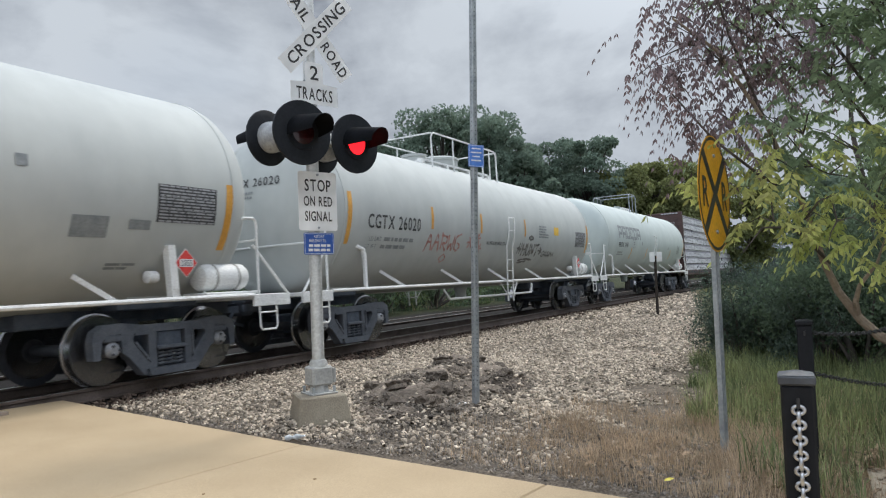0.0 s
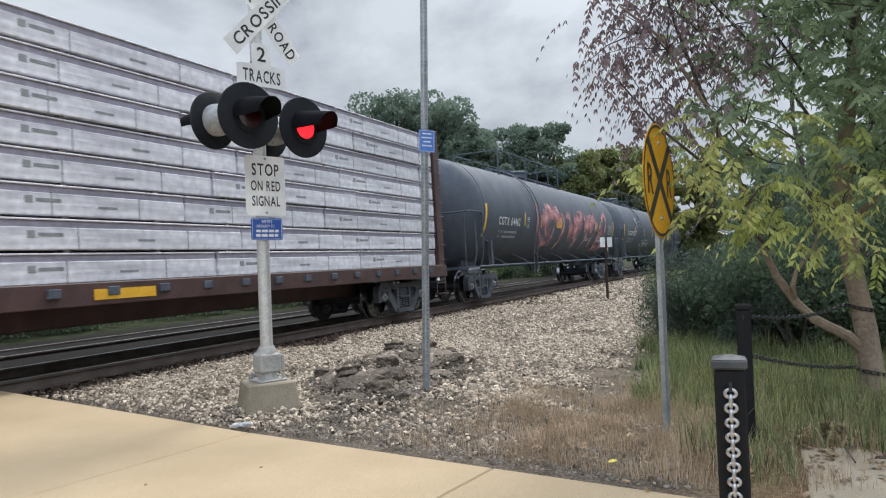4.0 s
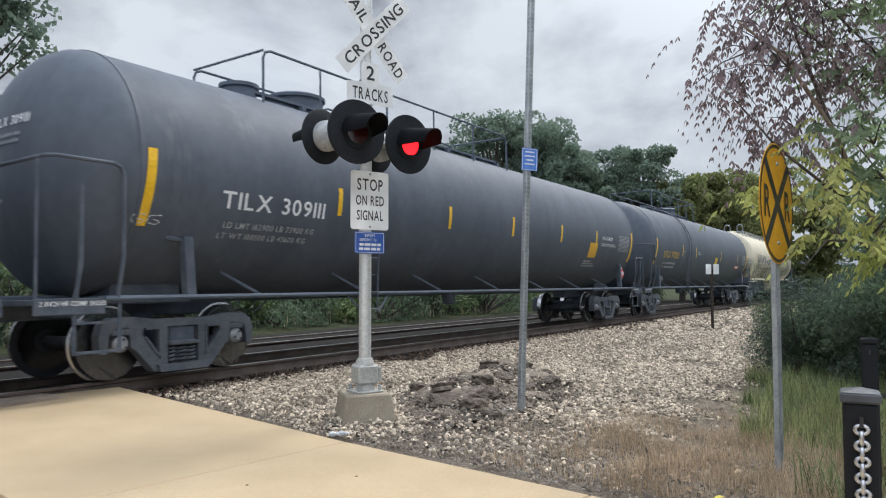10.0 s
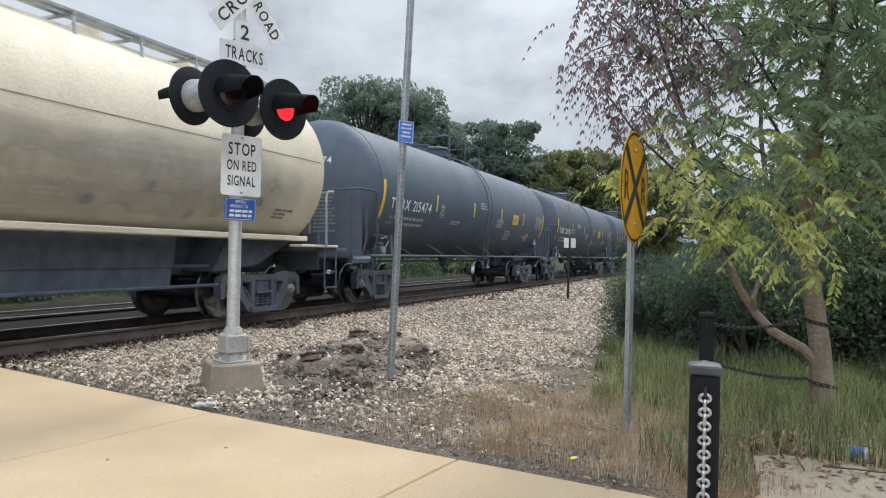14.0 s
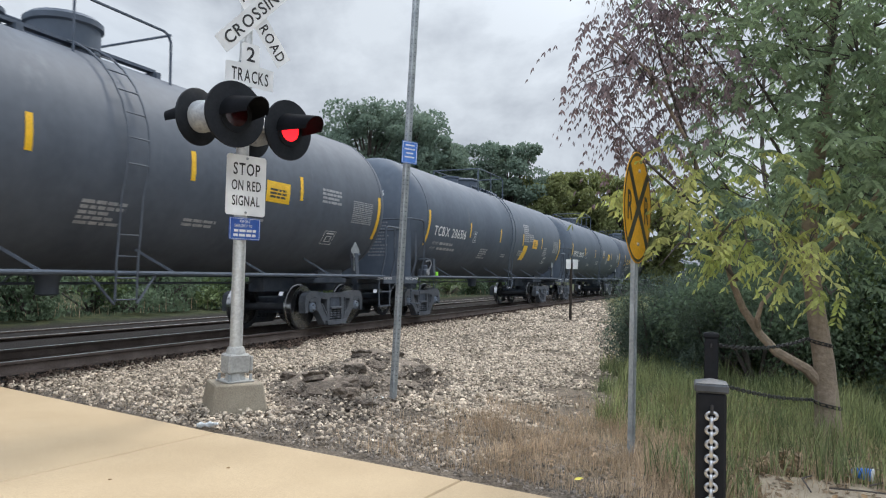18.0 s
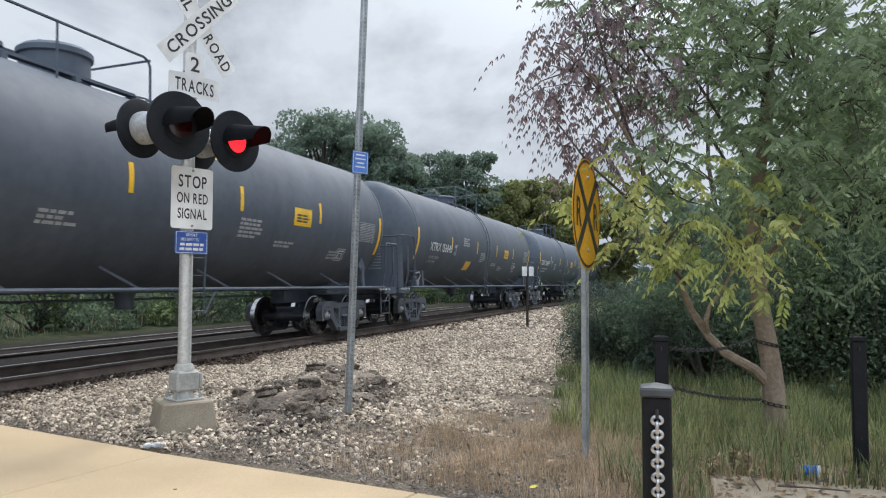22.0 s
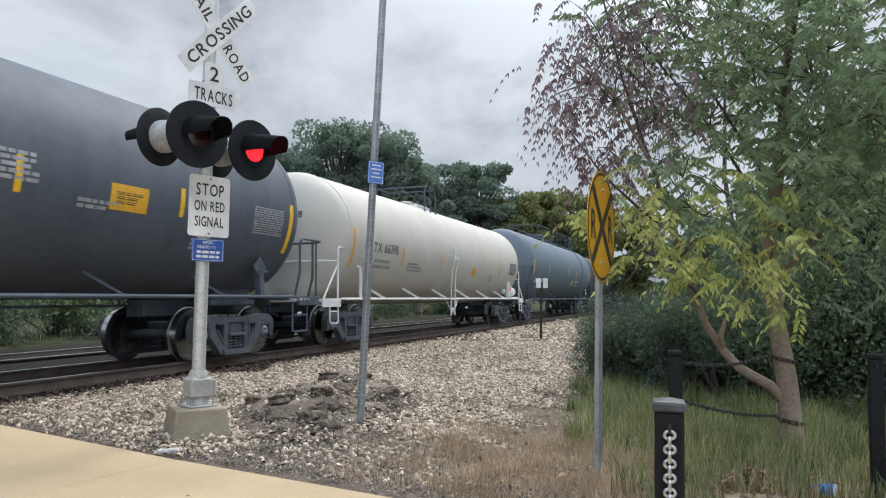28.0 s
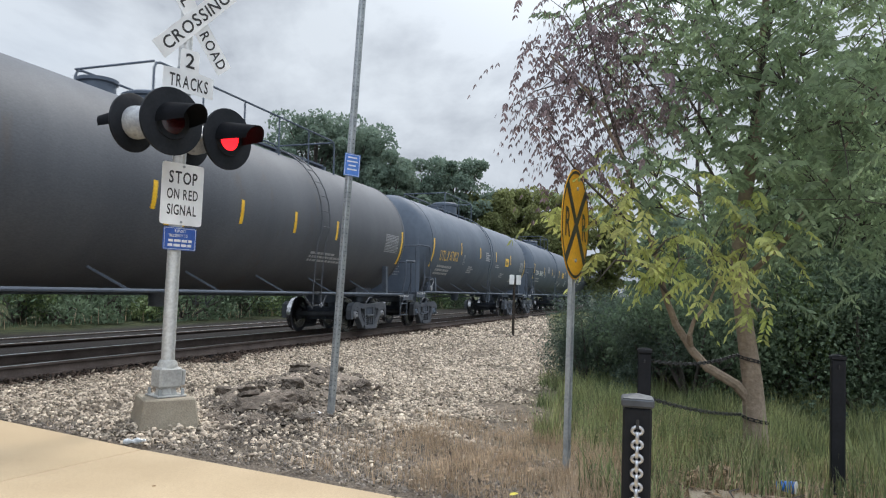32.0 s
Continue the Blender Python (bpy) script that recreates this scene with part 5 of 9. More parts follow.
def white_cars():
    L = 14.83
    car, sk = tank_car(-7.0, 7.83, "white tank car with a black data panel and orange tape", M_WHITE, r=1.64, sill=1.10, zc=ZW, trim=WHITE_TRIM, ladder_x=7.6, top=(3.4, 7.2), rail_h=0.62, rear=0.68)
    stripes(sk, (3.0, 6.0, 9.0), M_RUST, ZW - 0.1, 0.5, end_z=ZW - 0.38)
    common_marks(sk, L, "CGTX 26018", M_INK_K, 2.0, 0.6, ZW - 0.24)
    sk.patch("grey_patch", sk.x0 + 12.62, 2.05, 0.5, 0.28, M_INK_GREY)
    sk.patch("grey_patch", sk.x0 + 13.33, 2.10, 0.32, 0.13, M_INK_GREY)
    sk.bars(sk.x0 + 13.0, 1.6, 0.5, 2, M_INK_GREY, 0.04)
    sk.patch("scuff", sk.x0 + 11.75, 2.75, 0.14, 0.14, M_INK_GREY)
    white_extras(sk, L, "2055")

    L = 14.3
    car, sk = tank_car(10.84, 25.14, "white tank car with black marks and sprayed scrawls", M_WHITE, r=1.64, sill=1.10, zc=ZW, trim=WHITE_TRIM, ladder_x=7.3, top=(4.6, 8.44), rail_h=0.64, brk=6.9, front=0.72, rear=0.25)
    stripes(sk, (3.1, 5.6, 8.5), M_RUST, ZW - 0.04, 0.5, end_z=ZW - 0.2)
    common_marks(sk, L, "CGTX 26020", M_INK_K, 1.98, 0.6, ZW - 0.22, 0.27)
    head_text(sk, "CGTX 26020", M_INK_K, z=ZW + 0.55)
    sk.strokes("scrawl", sk.x0 + 3.75, 2.08, letter_lines("weeds", 0.42, 1.7), M_SPRAY_R, 0.06, "red-brown sprayed scrawl")
    sk.strokes("scrawl", sk.x0 + 3.9, 1.72, [[(-0.15, 0), (0, 0.12), (0.15, 0), (0, -0.12), (-0.15, 0)]], M_SPRAY_R, 0.05)
    sk.strokes("scrawl", sk.x0 + 9.0, 1.98, [[(-0.95, 0.05), (-0.6, 0.02)], [(-0.85, -0.12), (-0.75, 0.2)], [(-0.7, -0.12), (-0.62, 0.2)], [(-0.5, 0.2), (-0.52, -0.18)], [(-0.52, 0.02), (-0.28, 0.02)], [(-0.28, 0.2), (-0.3, -0.18)],
        [(-0.18, 0.2), (-0.2, -0.1), (-0.1, -0.18), (0.02, -0.1), (0.03, 0.2)], [(0.13, -0.18), (0.13, 0.2), (0.32, -0.16), (0.34, 0.2)], [(0.42, 0.16), (0.74, 0.18)], [(0.58, 0.17), (0.56, -0.2)], [(0.7, 0.0), (1.0, -0.02)], [(0.84, 0.09), (1.02, -0.02), (0.84, -0.12)],
        [(-0.55, -0.34), (0.0, -0.28), (0.5, -0.32)], [(-0.5, -0.42), (0.1, -0.36)], [(-0.2, 0.36), (0.0, 0.42), (0.2, 0.36), (0.0, 0.31), (-0.2, 0.36)]], M_SPRAY_K, 0.08, "black sprayed tag")
    part("drain_pipe", Shape().tube([(sk.x0 + 4.2, -1.2, 0.98), (sk.x0 + 4.4, -1.25, 0.74), (sk.x0 + 9.6, -1.25, 0.72), (sk.x0 + 9.8, -1.2, 0.98)], 0.03, 8), WHITE_TRIM, car, "white pipe slung under the tank")
    for x, z in ((5.05, 2.1), (5.45, 2.2), (5.6, 1.95)):
        sk.strokes("scrawl", sk.x0 + x, z, [[(-0.16, 0.0), (0.16, 0.03)], [(-0.1, -0.14), (0.08, 0.15)], [(0.1, -0.13), (-0.06, 0.14)]], M_SPRAY_R, 0.05, "dark red sprayed star")
    sk.text("NO PRESSURE RELIEF DEVICE", sk.x0 + 6.0, 2.12, 0.09, 1.35, M_INK_K, "caution_text")
    sk.strokes("scrawl", sk.x0 + 10.65, 1.88, letter_lines("member", 0.2, 1.1), M_SPRAY_K, 0.04, "small black sprayed tag")
    sk.bars(sk.x0 + 9.6, 2.7, 0.8, 5, M_INK_GREY, 0.05)
    sk.patch("yellow_label", sk.x0 + 11.1, 2.60, 0.42, 0.26, M_YELLOW)
    white_extras(sk, L, "2055")

    L = 15.32
    car, sk = tank_car(28.15, 43.47, "pale grey-green tank car with large dark lettering", M_PALE, r=1.64, sill=1.10, zc=ZW + 0.06, trim=WHITE_TRIM, ladder_x=7.8, top=(6.5, 7.75), rail_h=0.66, rail_m=M_GALV, dome=7.2, dome_r=0.24)
    stripes(sk, (3.6, 6.46, 9.08, 11.86), M_RUST, 2.03, 0.5, ends=False)
    sk.patch("reflective_stripe", sk.x0 + L, ZW - 0.2, 0.10, 0.9, M_RUST, lean=0.05)
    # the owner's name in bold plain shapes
    for i in range(6):
        s = Shape()
        x = sk.x0 + 1.38 + i * 0.63
        for u0, u1, v0, v1 in ((0, 0.14, -0.27, 0.27), (0.14, 0.54, 0.15, 0.27), (0.40, 0.54, -0.12, 0.15), (0.14, 0.40, -0.12, 0.0)) + (((0.40, 0.54, -0.27, -0.125),) if i else ()) if i in (0, 1, 5) else ((0, 0.14, -0.27, 0.27), (0.14, 0.54, 0.15, 0.27), (0.14, 0.54, -0.27, -0.15), (0.40, 0.54, -0.15 if i != 3 else 0.06, 0.15)):
            sk.quad(s, x + u0, x + u1, 2.9, v0, v1, n=2)
        part("owner_mark", s, M_INK_GREY, car, smooth=0)
    sk.text("PROX 24116", sk.x0 + 1.4, 2.37, 0.20, 1.5, M_INK_K)
    head_text(sk, "PROX 24116", M_INK_K, z=ZW + 0.62)
    sk.bars(sk.x0 + 1.4, 2.05, 1.2, 2, M_INK_GREY, 0.06)
    sk.chart(sk.x0 + 13.9, 2.32, 0.7, 0.45, M_INK_GREY)
    s = Shape()
    for a in ((3.7, 4.15, 0.17, 0.19), (3.7, 4.15, -0.19, -0.17), (3.7, 3.72, -0.19, 0.19), (4.13, 4.15, -0.19, 0.19)):
        sk.quad(s, sk.x0 + a[0], sk.x0 + a[1], 2.44, a[2], a[3], n=1)
    part("test_box", s, M_INK_GREY, car, smooth=0)
    sk.bars(sk.x0 + 3.8, 2.5, 0.25, 2, M_INK_GREY, 0.06)
    for x, z in ((5.4, 2.48), (11.2, 2.35)):
        sk.patch("scuff", sk.x0 + x, z, 0.13, 0.13, M_INK_GREY)
    white_extras(sk, L, "2055")

    L = 15.72
    car, sk = tank_car(378.63, 394.35, "cream tank car with black marks and white end rails", M_CREAM, r=1.64, sill=1.10, zc=ZW - 0.05, trim=WHITE_TRIM, ladder_x=7.2, top=(6.5, 7.5), rail_h=0.6, rail_m=M_UNDER, dome=6.9, dome_r=0.24, rear=0.5)
    stripes(sk, (3.0, 6.1, 13.0), M_RUST, 2.25, 0.5, end_z=ZW - 0.3)
    common_marks(sk, L, "RATX 66398", M_INK_K, 2.0, 0.6, 2.42, 0.24)
    head_text(sk, "RATX 66398", M_INK_K, z=ZW + 0.45)
    sk.bars(sk.x0 + 3.4, 2.1, 1.3, 3, M_INK_GREY, 0.06)
    sk.patch("tan_label", sk.x0 + 9.6, 2.06, 0.5, 0.32, M_RUST)
    sk.bars(sk.x0 + 11.6, 2.0, 0.6, 3, M_INK_GREY, 0.06)
    white_extras(sk, L, "1075")


white_cars()


def black_car(S, E, mark, ink, label, kind="general", paint=None, **kw):
    """The common black cars: 'general' ones are short with a middle ladder, 'gas' ones long with a plain top."""
    L = E - S
    if kind == "gas":
        args = dict(ladder_x=kw.pop("ladder", 3.9), top=kw.pop("top", (3.0, 9.4)), dome=kw.pop("dome", 6.6), rail_h=0.64, brk=kw.pop("brk", None), sill=1.06)
    else:
        args = dict(ladder_x=kw.pop("ladder", 7.7), top=kw.pop("top", (6.2, 9.1)), dome=kw.pop("dome", 7.0), rail_h=0.60, zc=2.82)
    args.update(kw)
    car, sk = tank_car(S, E, label, paint or M_BLACK, **args)
    head_text(sk, mark, ink, **(dict(w=0.85, h=0.12) if kind == "gas" else {}))
    # brake-shoe stencil along the edge of the end platform
    for x in (-1.0, L + 0.42):
        s = Shape()
        flat_text(s, "2 INCH HF COMP SHOES", 0.055, 0.78, sk.x0 + x + 0.1, sk.sill - 0.05, -1.564)
        part("shoe_stencil", s, M_INK_W, car, smooth=0)
    for x, k in ((0.72, 1), (L - 0.72, -1)):
        q = sk.x0 + x
        zb = 1.86 if kind == "gas" else 1.66
        br = Shape().plate([(q - 0.06, sk.sill), (q + 0.08, sk.sill), (q + 0.02, zb), (q - 0.12, zb)][::-1], -1.52, -1.40)
        br.tube([(q - 0.05, -1.46, zb - 0.06), (q - 0.30 * k, -1.40, zb - 0.02), (q - 0.42 * k, -1.20, zb - 0.02)], 0.035, 6)
        part("bracket", br, M_UNDER, car)
    if kind != "gas":
        q, z = sk.x0 + 0.36, sk.sill
        valve = part("brake_valve", Shape().block(q - 0.16, q + 0.16, -1.46, -1.22, z + 0.02, z + 0.22, 0.03).turned([(z + 0.20, 0.10), (z + 0.30, 0.10), (z + 0.34, 0.06)], 16, "z", (q + 0.02, -1.34, 0)), M_UNDER, car)
        part("valve_cover", Shape().turned([(-0.03, 0.09), (0.0, 0.10), (0.03, 0.04)], 16, "y", (q - 0.04, -1.475, z + 0.13)), M_CAP, valve)
        part("brake_hose", Shape().tube([(q + 0.12, -1.44, z + 0.18), (q + 0.22, -1.48, z + 0.36), (q + 0.16, -1.46, z + 0.46), (q - 0.02, -1.40, z + 0.42)], 0.022, 8), M_CAP, valve)
    return L, car, sk


def small_box(sk, x, z, ink=M_INK_W, w=0.26, h=0.36):
    """A stencilled box with a smaller box in it."""
    s, q = Shape(), 0.012
    for a in ((-w / 2, w / 2, h / 2 - q, h / 2), (-w / 2, w / 2, -h / 2, -h / 2 + q), (-w / 2, -w / 2 + q, -h / 2 + q, h / 2 - q), (w / 2 - q, w / 2, -h / 2 + q, h / 2 - q), (-w * 0.34, w * 0.34, h * 0.27, h * 0.36)):
        sk.quad(s, sk.x0 + x + a[0], sk.x0 + x + a[1], z, a[2], a[3], n=1)
    box = part("test_box", s, ink, sk.car, smooth=0)
    s = Shape()
    for a in ((-w * 0.26, w * 0.26, h * 0.10, h * 0.14), (-w * 0.26, w * 0.26, -h * 0.30, -h * 0.26), (-w * 0.26, -w * 0.20, -h * 0.26, h * 0.10), (w * 0.20, w * 0.26, -h * 0.26, h * 0.10)):
        sk.quad(s, sk.x0 + x + a[0], sk.x0 + x + a[1], z, a[2], a[3], n=1, lift=0.007)
    part("inner_box", s, ink, box, smooth=0)


def black_cars():
    # pink clouds of spray paint over half the car
    L, car, sk = black_car(71.05, 88.83, "CGTX 64462", M_INK_W, "black tank car with a broad pink sprayed scrawl", "gas", ladder=4.72, top=(3.4, 10.7), dome=7.5)
    stripes(sk, (3.58, 5.45, 14.2))
    common_marks(sk, L, "CGTX 64462", M_INK_W, 2.0, 1.1, 2.46, 0.25)
    small_box(sk, 3.95, 2.48)
    sk.patch("orange_label", sk.x0 + 7.8, 2.59, 0.75, 0.42, M_ORANGE)
    sk.text("NON-ODORIZED", sk.x0 + 12.4, 2.0, 0.13, 0.98, M_INK_W, "caution_text")
    sk.text("LIQUEFIED", sk.x0 + 14.3, 2.12, 0.13, 0.8, M_INK_W, "caution_text")
    sk.text("PETROLEUM GAS", sk.x0 + 14.3, 1.95, 0.13, 1.1, M_INK_W, "caution_text")
    pink = spray_material()
    spray(sk, pink, [
        [(4.7, 3.3), (4.95, 2.9), (5.1, 2.35), (5.65, 1.95), (6.34, 1.77), (6.93, 1.98), (7.05, 2.74), (6.43, 3.2), (6.2, 3.0)],
        [(6.3, 3.3), (6.0, 2.84), (5.97, 2.36), (6.3, 2.15), (6.8, 2.3)],
        [(7.4, 3.3), (7.81, 2.85), (8.44, 2.69), (8.28, 2.07), (7.85, 1.55)],
        [(8.6, 2.75), (9.1, 2.95), (9.5, 2.4), (9.2, 1.9)],
        [(11.2, 3.1), (11.0, 2.69), (10.88, 2.37), (10.72, 2.05), (10.48, 1.55)],
        [(9.6, 2.45), (9.9, 2.38), (10.14, 2.19), (10.4, 2.03), (10.62, 1.88)],
        [(11.74, 3.25), (11.77, 2.84), (11.84, 2.5), (11.78, 2.2)],
        [(11.72, 2.72), (12.18, 2.71), (12.66, 2.94), (13.18, 3.05), (13.32, 2.7)],
        [(12.4, 2.9), (12.33, 2.31), (12.15, 1.92), (11.98, 1.5)],
        [(13.6, 2.4), (13.21, 1.9), (13.0, 1.55)],
        [(13.74, 2.95), (13.85, 2.7), (13.75, 2.3)],
        [(15.0, 2.9), (14.48, 2.25), (14.0, 1.6)],
        [(14.9, 2.9), (15.47, 3.12), (15.95, 3.2), (15.9, 2.75), (15.6, 2.2)],
        [(14.0, 1.70), (14.9, 1.64), (15.8, 1.66), (16.6, 1.88)]], 0.5)
    # the broad washes inside the letters
    wash = spray_material("thin_pink_spray", (0.50, 0.21, 0.24), (0.70, 0.36, 0.38), 0.25)
    spray(sk, wash, [
        [(9.0, 2.3), (9.55, 2.42), (10.13, 2.68), (10.44, 2.82), (10.79, 2.78), (11.1, 2.9), (11.4, 3.2)],
        [(9.5, 2.1), (10.0, 2.3), (10.5, 2.4), (11.1, 2.5)],
        [(11.5, 2.6), (12.1, 2.6), (12.7, 2.75), (13.4, 2.9), (13.7, 2.7)],
        [(12.6, 2.9), (12.9, 2.5), (13.0, 2.2)],
        [(5.0, 2.6), (6.0, 2.7), (7.0, 2.9), (8.0, 2.6)],
        [(14.1, 2.0), (14.8, 2.2), (15.6, 2.4)]], 0.85, 0.03)
    diamond(sk, L - 0.75, 1.55, "1075")

    L, car, sk = black_car(91.85, 110.48, "TILX 309382", M_INK_W, "black pressure tank car with white sprayed tags", "gas", ladder=4.75, top=(2.6, 11.0), dome=4.2, brk=5.3)
    stripes(sk, (3.33, 6.58, 9.77, 12.76, 15.19))
    common_marks(sk, L, "TILX 309382", M_INK_W, 2.15, 1.05, 2.47, 0.25)
    small_box(sk, 3.62, 2.48)
    sk.strokes("scrawl", sk.x0 + 6.9, 1.92, letter_lines("shaggyx", 0.55, 2.6), M_SPRAY_W, 0.05, "white sprayed tag")
    sk.strokes("scrawl", sk.x0 + 8.5, 1.85, letter_lines("andy", 0.3, 0.7), M_SPRAY_W, 0.04)
    for x, z in ((3.85, 3.35), (5.2, 3.25)):
        sk.strokes("scrawl", sk.x0 + x, z, letter_lines("drip", 0.3, 0.6) + [[(-0.25 + 0.12 * i, -0.1), (-0.25 + 0.12 * i, -0.35 - 0.2 * (i % 3))] for i in range(5)], M_SPRAY_W, 0.035, "dripping white sprayed tag")
    sk.patch("yellow_label", sk.x0 + 14.15, 2.50, 0.52, 0.36, M_YELLOW)
    sk.text("NON-ODORIZED", sk.x0 + 16.36, 2.82, 0.11, 0.85, M_INK_W, "caution_text")
    sk.text("LIQUEFIED PETROLEUM GAS", sk.x0 + 16.06, 2.62, 0.10, 1.3, M_INK_W, "caution_text")
    sk.bars(sk.x0 + 14.9, 2.0, 1.1, 2, M_INK_DIM, 0.05)
    sk.bars(sk.x0 + 16.6, 1.85, 0.4, 1, M_INK_DIM, 0.05)
    diamond(sk, L - 0.66, 1.58, "1075")

    L, car, sk = black_car(113.5, 130.52, "SHPX 224420", M_INK_W, "black pressure tank car with spaced white marks", "gas", ladder=13.9, top=(4.6, 15.2), dome=7.8, brk=8.62)
    stripes(sk, (2.97, 6.12, 8.76, 11.34, 14.65))
    common_marks(sk, L, "SHPX 224420", M_INK_W, 2.5, 0.8, 2.07, 0.24)
    small_box(sk, 3.65, 2.05)
    sk.patch("orange_label", sk.x0 + 9.6, 1.80, 0.82, 0.34, M_ORANGE, lean=0.25)
    sk.text("LIQUEFIED PETROLEUM GAS", sk.x0 + 11.4, 2.0, 0.12, 2.0, M_INK_W, "caution_text")
    small_box(sk, 14.4, 1.75, M_INK_DIM, 0.5, 0.3)
    diamond(sk, L - 1.5, 1.56, "1075")

    L, car, sk = black_car(133.52, 151.95, "TILX 309111", M_INK_W, "black pressure tank car with a row of yellow tape strips", "gas", ladder=4.4, top=(2.6, 11.0), dome=4.2, brk=5.3)
    stripes(sk, (3.54, 6.94, 9.75, 12.6, 15.2))
    common_marks(sk, L, "TILX 309111", M_INK_W, 2.06, 1.13, 2.40, 0.24)
    sk.strokes("scrawl", sk.x0 + 0.05, 2.05, letter_lines("my", 0.14, 0.45), M_SPRAY_W, 0.015)
    sk.patch("yellow_label", sk.x0 + 15.05, 2.22, 0.62, 0.46, M_ORANGE)
    sk.text("NON-ODORIZED", sk.x0 + 15.7, 2.62, 0.10, 0.9, M_INK_W, "caution_text")
    sk.text("LIQUEFIED PETROLEUM GAS", sk.x0 + 15.6, 2.42, 0.09, 1.3, M_INK_W, "caution_text")
    sk.bars(sk.x0 + 14.6, 1.9, 1.0, 3, M_INK_DIM, 0.05)
    diamond(sk, L - 0.55, 1.56, "1075")

    L, car, sk = black_car(154.97, 172.7, "UTLX 971082", M_INK_W, "black tank car with yellow marks and a side reservoir", "gas", ladder=4.56, top=(2.2, 9.0), dome=7.0)
    stripes(sk, (3.7, 5.98, 11.0, 15.2))
    common_marks(sk, L, "UTLX 971082", M_INK_Y, 2.15, 1.0, 2.37, 0.26)
    small_box(sk, 4.0, 2.45, M_INK_DIM)
    sk.patch("yellow_label", sk.x0 + 10.04, 2.30, 0.5, 0.34, M_YELLOW)
    sk.bars(sk.x0 + 6.3, 2.6, 0.7, 2, M_INK_DIM, 0.05)
    sk.patch("red_label", sk.x0 + 15.3, 2.10, 1.0, 0.2, M_RED)
    sk.patch("white_label", sk.x0 + 15.3, 2.10, 0.85, 0.10, M_INK_W, lift=0.008)
    part("air_reservoir", Shape().turned([(-0.45, 0.05), (-0.4, 0.15), (0.4, 0.15), (0.45, 0.05)], 18, "x", (sk.x0 + 1.15, -1.25, 1.40)), M_TRUCK, car)
    diamond(sk, L - 0.6, 1.5, "1075")

    general = [
        (194.95, 210.2, "TCBX 215474", M_INK_W, M_BLACK2, "black tank car with a yellow notice and white stencils"),
        (213.15, 228.65, "TCBX 286392", M_INK_W, M_BLACK, "black tank car with white marks and yellow tape strips"),
        (231.65, 246.71, "UTLX 678390", M_INK_Y, M_BLACK, "black tank car with yellow marks and a yellow label"),
        (249.71, 265.17, "TCBX 286516", M_INK_W, M_BLACK2, "black tank car with white marks and a torn yellow patch"),
        (268.16, 283.84, "PROX 290003", M_INK_W, M_BLACK2, "dull black tank car with white marks and orange tape"),
        (286.8, 301.9, "UTLX 678499", M_INK_Y, M_BLACK, "black tank car with yellow marks and a yellow corner patch"),
        (304.81, 320.66, "XTRX 156045", M_INK_W, M_BLACK, "black tank car with white marks and orange labels"),
        (323.69, 339.07, "TCBX 286401", M_INK_W, M_BLACK2, "dull black tank car with white marks and a lime tag"),
        (341.99, 357.4, "TCBX 286474", M_INK_W, M_BLACK2, "dull black tank car with white marks and yellow tape"),
        (360.4, 375.77, "TCBX 286419", M_INK_W, M_BLACK, "black tank car with white marks and a yellow notice"),
        (438.9, 454.2, "UTLX 678112", M_INK_Y, M_BLACK2, "dull black tank car at the tail of the train"),
        (457.2, 472.6, "TCBX 286433", M_INK_W, M_BLACK2, "dull black tank car near the tail of the train"),
        (475.6, 491.0, "TCBX 286207", M_INK_W, M_BLACK, "last black tank car of the train"),
    ]
    for i, (S, E, mark, ink, paint, label) in enumerate(general):
        extra = (dict(top=(5.5, 9.2), dome=7.9, dome_h=1.6) if S < 240 else dict(top=(3.6, 7.4), dome=6.26, dome_h=1.6)) if ink is M_INK_Y else {}
        L, car, sk = black_car(S, E, mark, ink, label, "general", paint, **extra)
        sk.seed = i
        yellow_ink = ink is M_INK_Y
        sy = sk.zc + 0.0 if yellow_ink else sk.zc - 0.18
        xs = (3.3, 6.1, 8.88, 11.85) if yellow_ink else (3.3, 6.45, 9.4, 12.4) if i == 6 else (3.3, 6.4, 9.3, 12.2)
        stripes(sk, xs, M_YELLOW, sy)
        if yellow_ink:
            sk.text(mark[:4], sk.x0 + 0.78, 2.46, 0.36, 1.05, ink)
            sk.text(mark[5:], sk.x0 + 1.92, 2.50, 0.34, 1.02, ink)
            sk.bars(sk.x0 + 0.8, 2.08, 2.0, 3, M_INK_DIM, 0.09, seed=i)
            sk.chart(sk.x0 + L - 0.75, sk.zc - 0.26, 0.95, 0.5, M_INK_DIM)
        else:
            common_marks(sk, L, mark, ink, 2.5 if i != 6 else 2.2, 0.42 if i != 6 else 1.14, 2.46, 0.27)
        small_box(sk, 3.75, 2.44, M_INK_DIM if yellow_ink else M_INK_W)
        sk.patch("yellow_label", sk.x0 + 11.1, 2.66 if yellow_ink else 2.56, 0.72, 0.38, M_YELLOW if i % 3 else M_ORANGE, "yellow emergency notice")
        sk.bars(sk.x0 + 10.85, 2.70 if yellow_ink else 2.62, 0.5, 3, M_INK_K, 0.04, seed=i, name="notice_print")
        small_box(sk, 13.2, 1.95, M_INK_W, 0.42, 0.32)
        for q in range(5):
            x = (4.6, 7.0, 8.9, 10.2, 12.6)[q]
            sk.bars(sk.x0 + x, (2.2, 2.9, 2.45, 2.1, 2.0)[(q + i) % 5], 0.75, 2 + (q + i) % 4, M_INK_DIM, 0.05, seed=i * 9 + q)
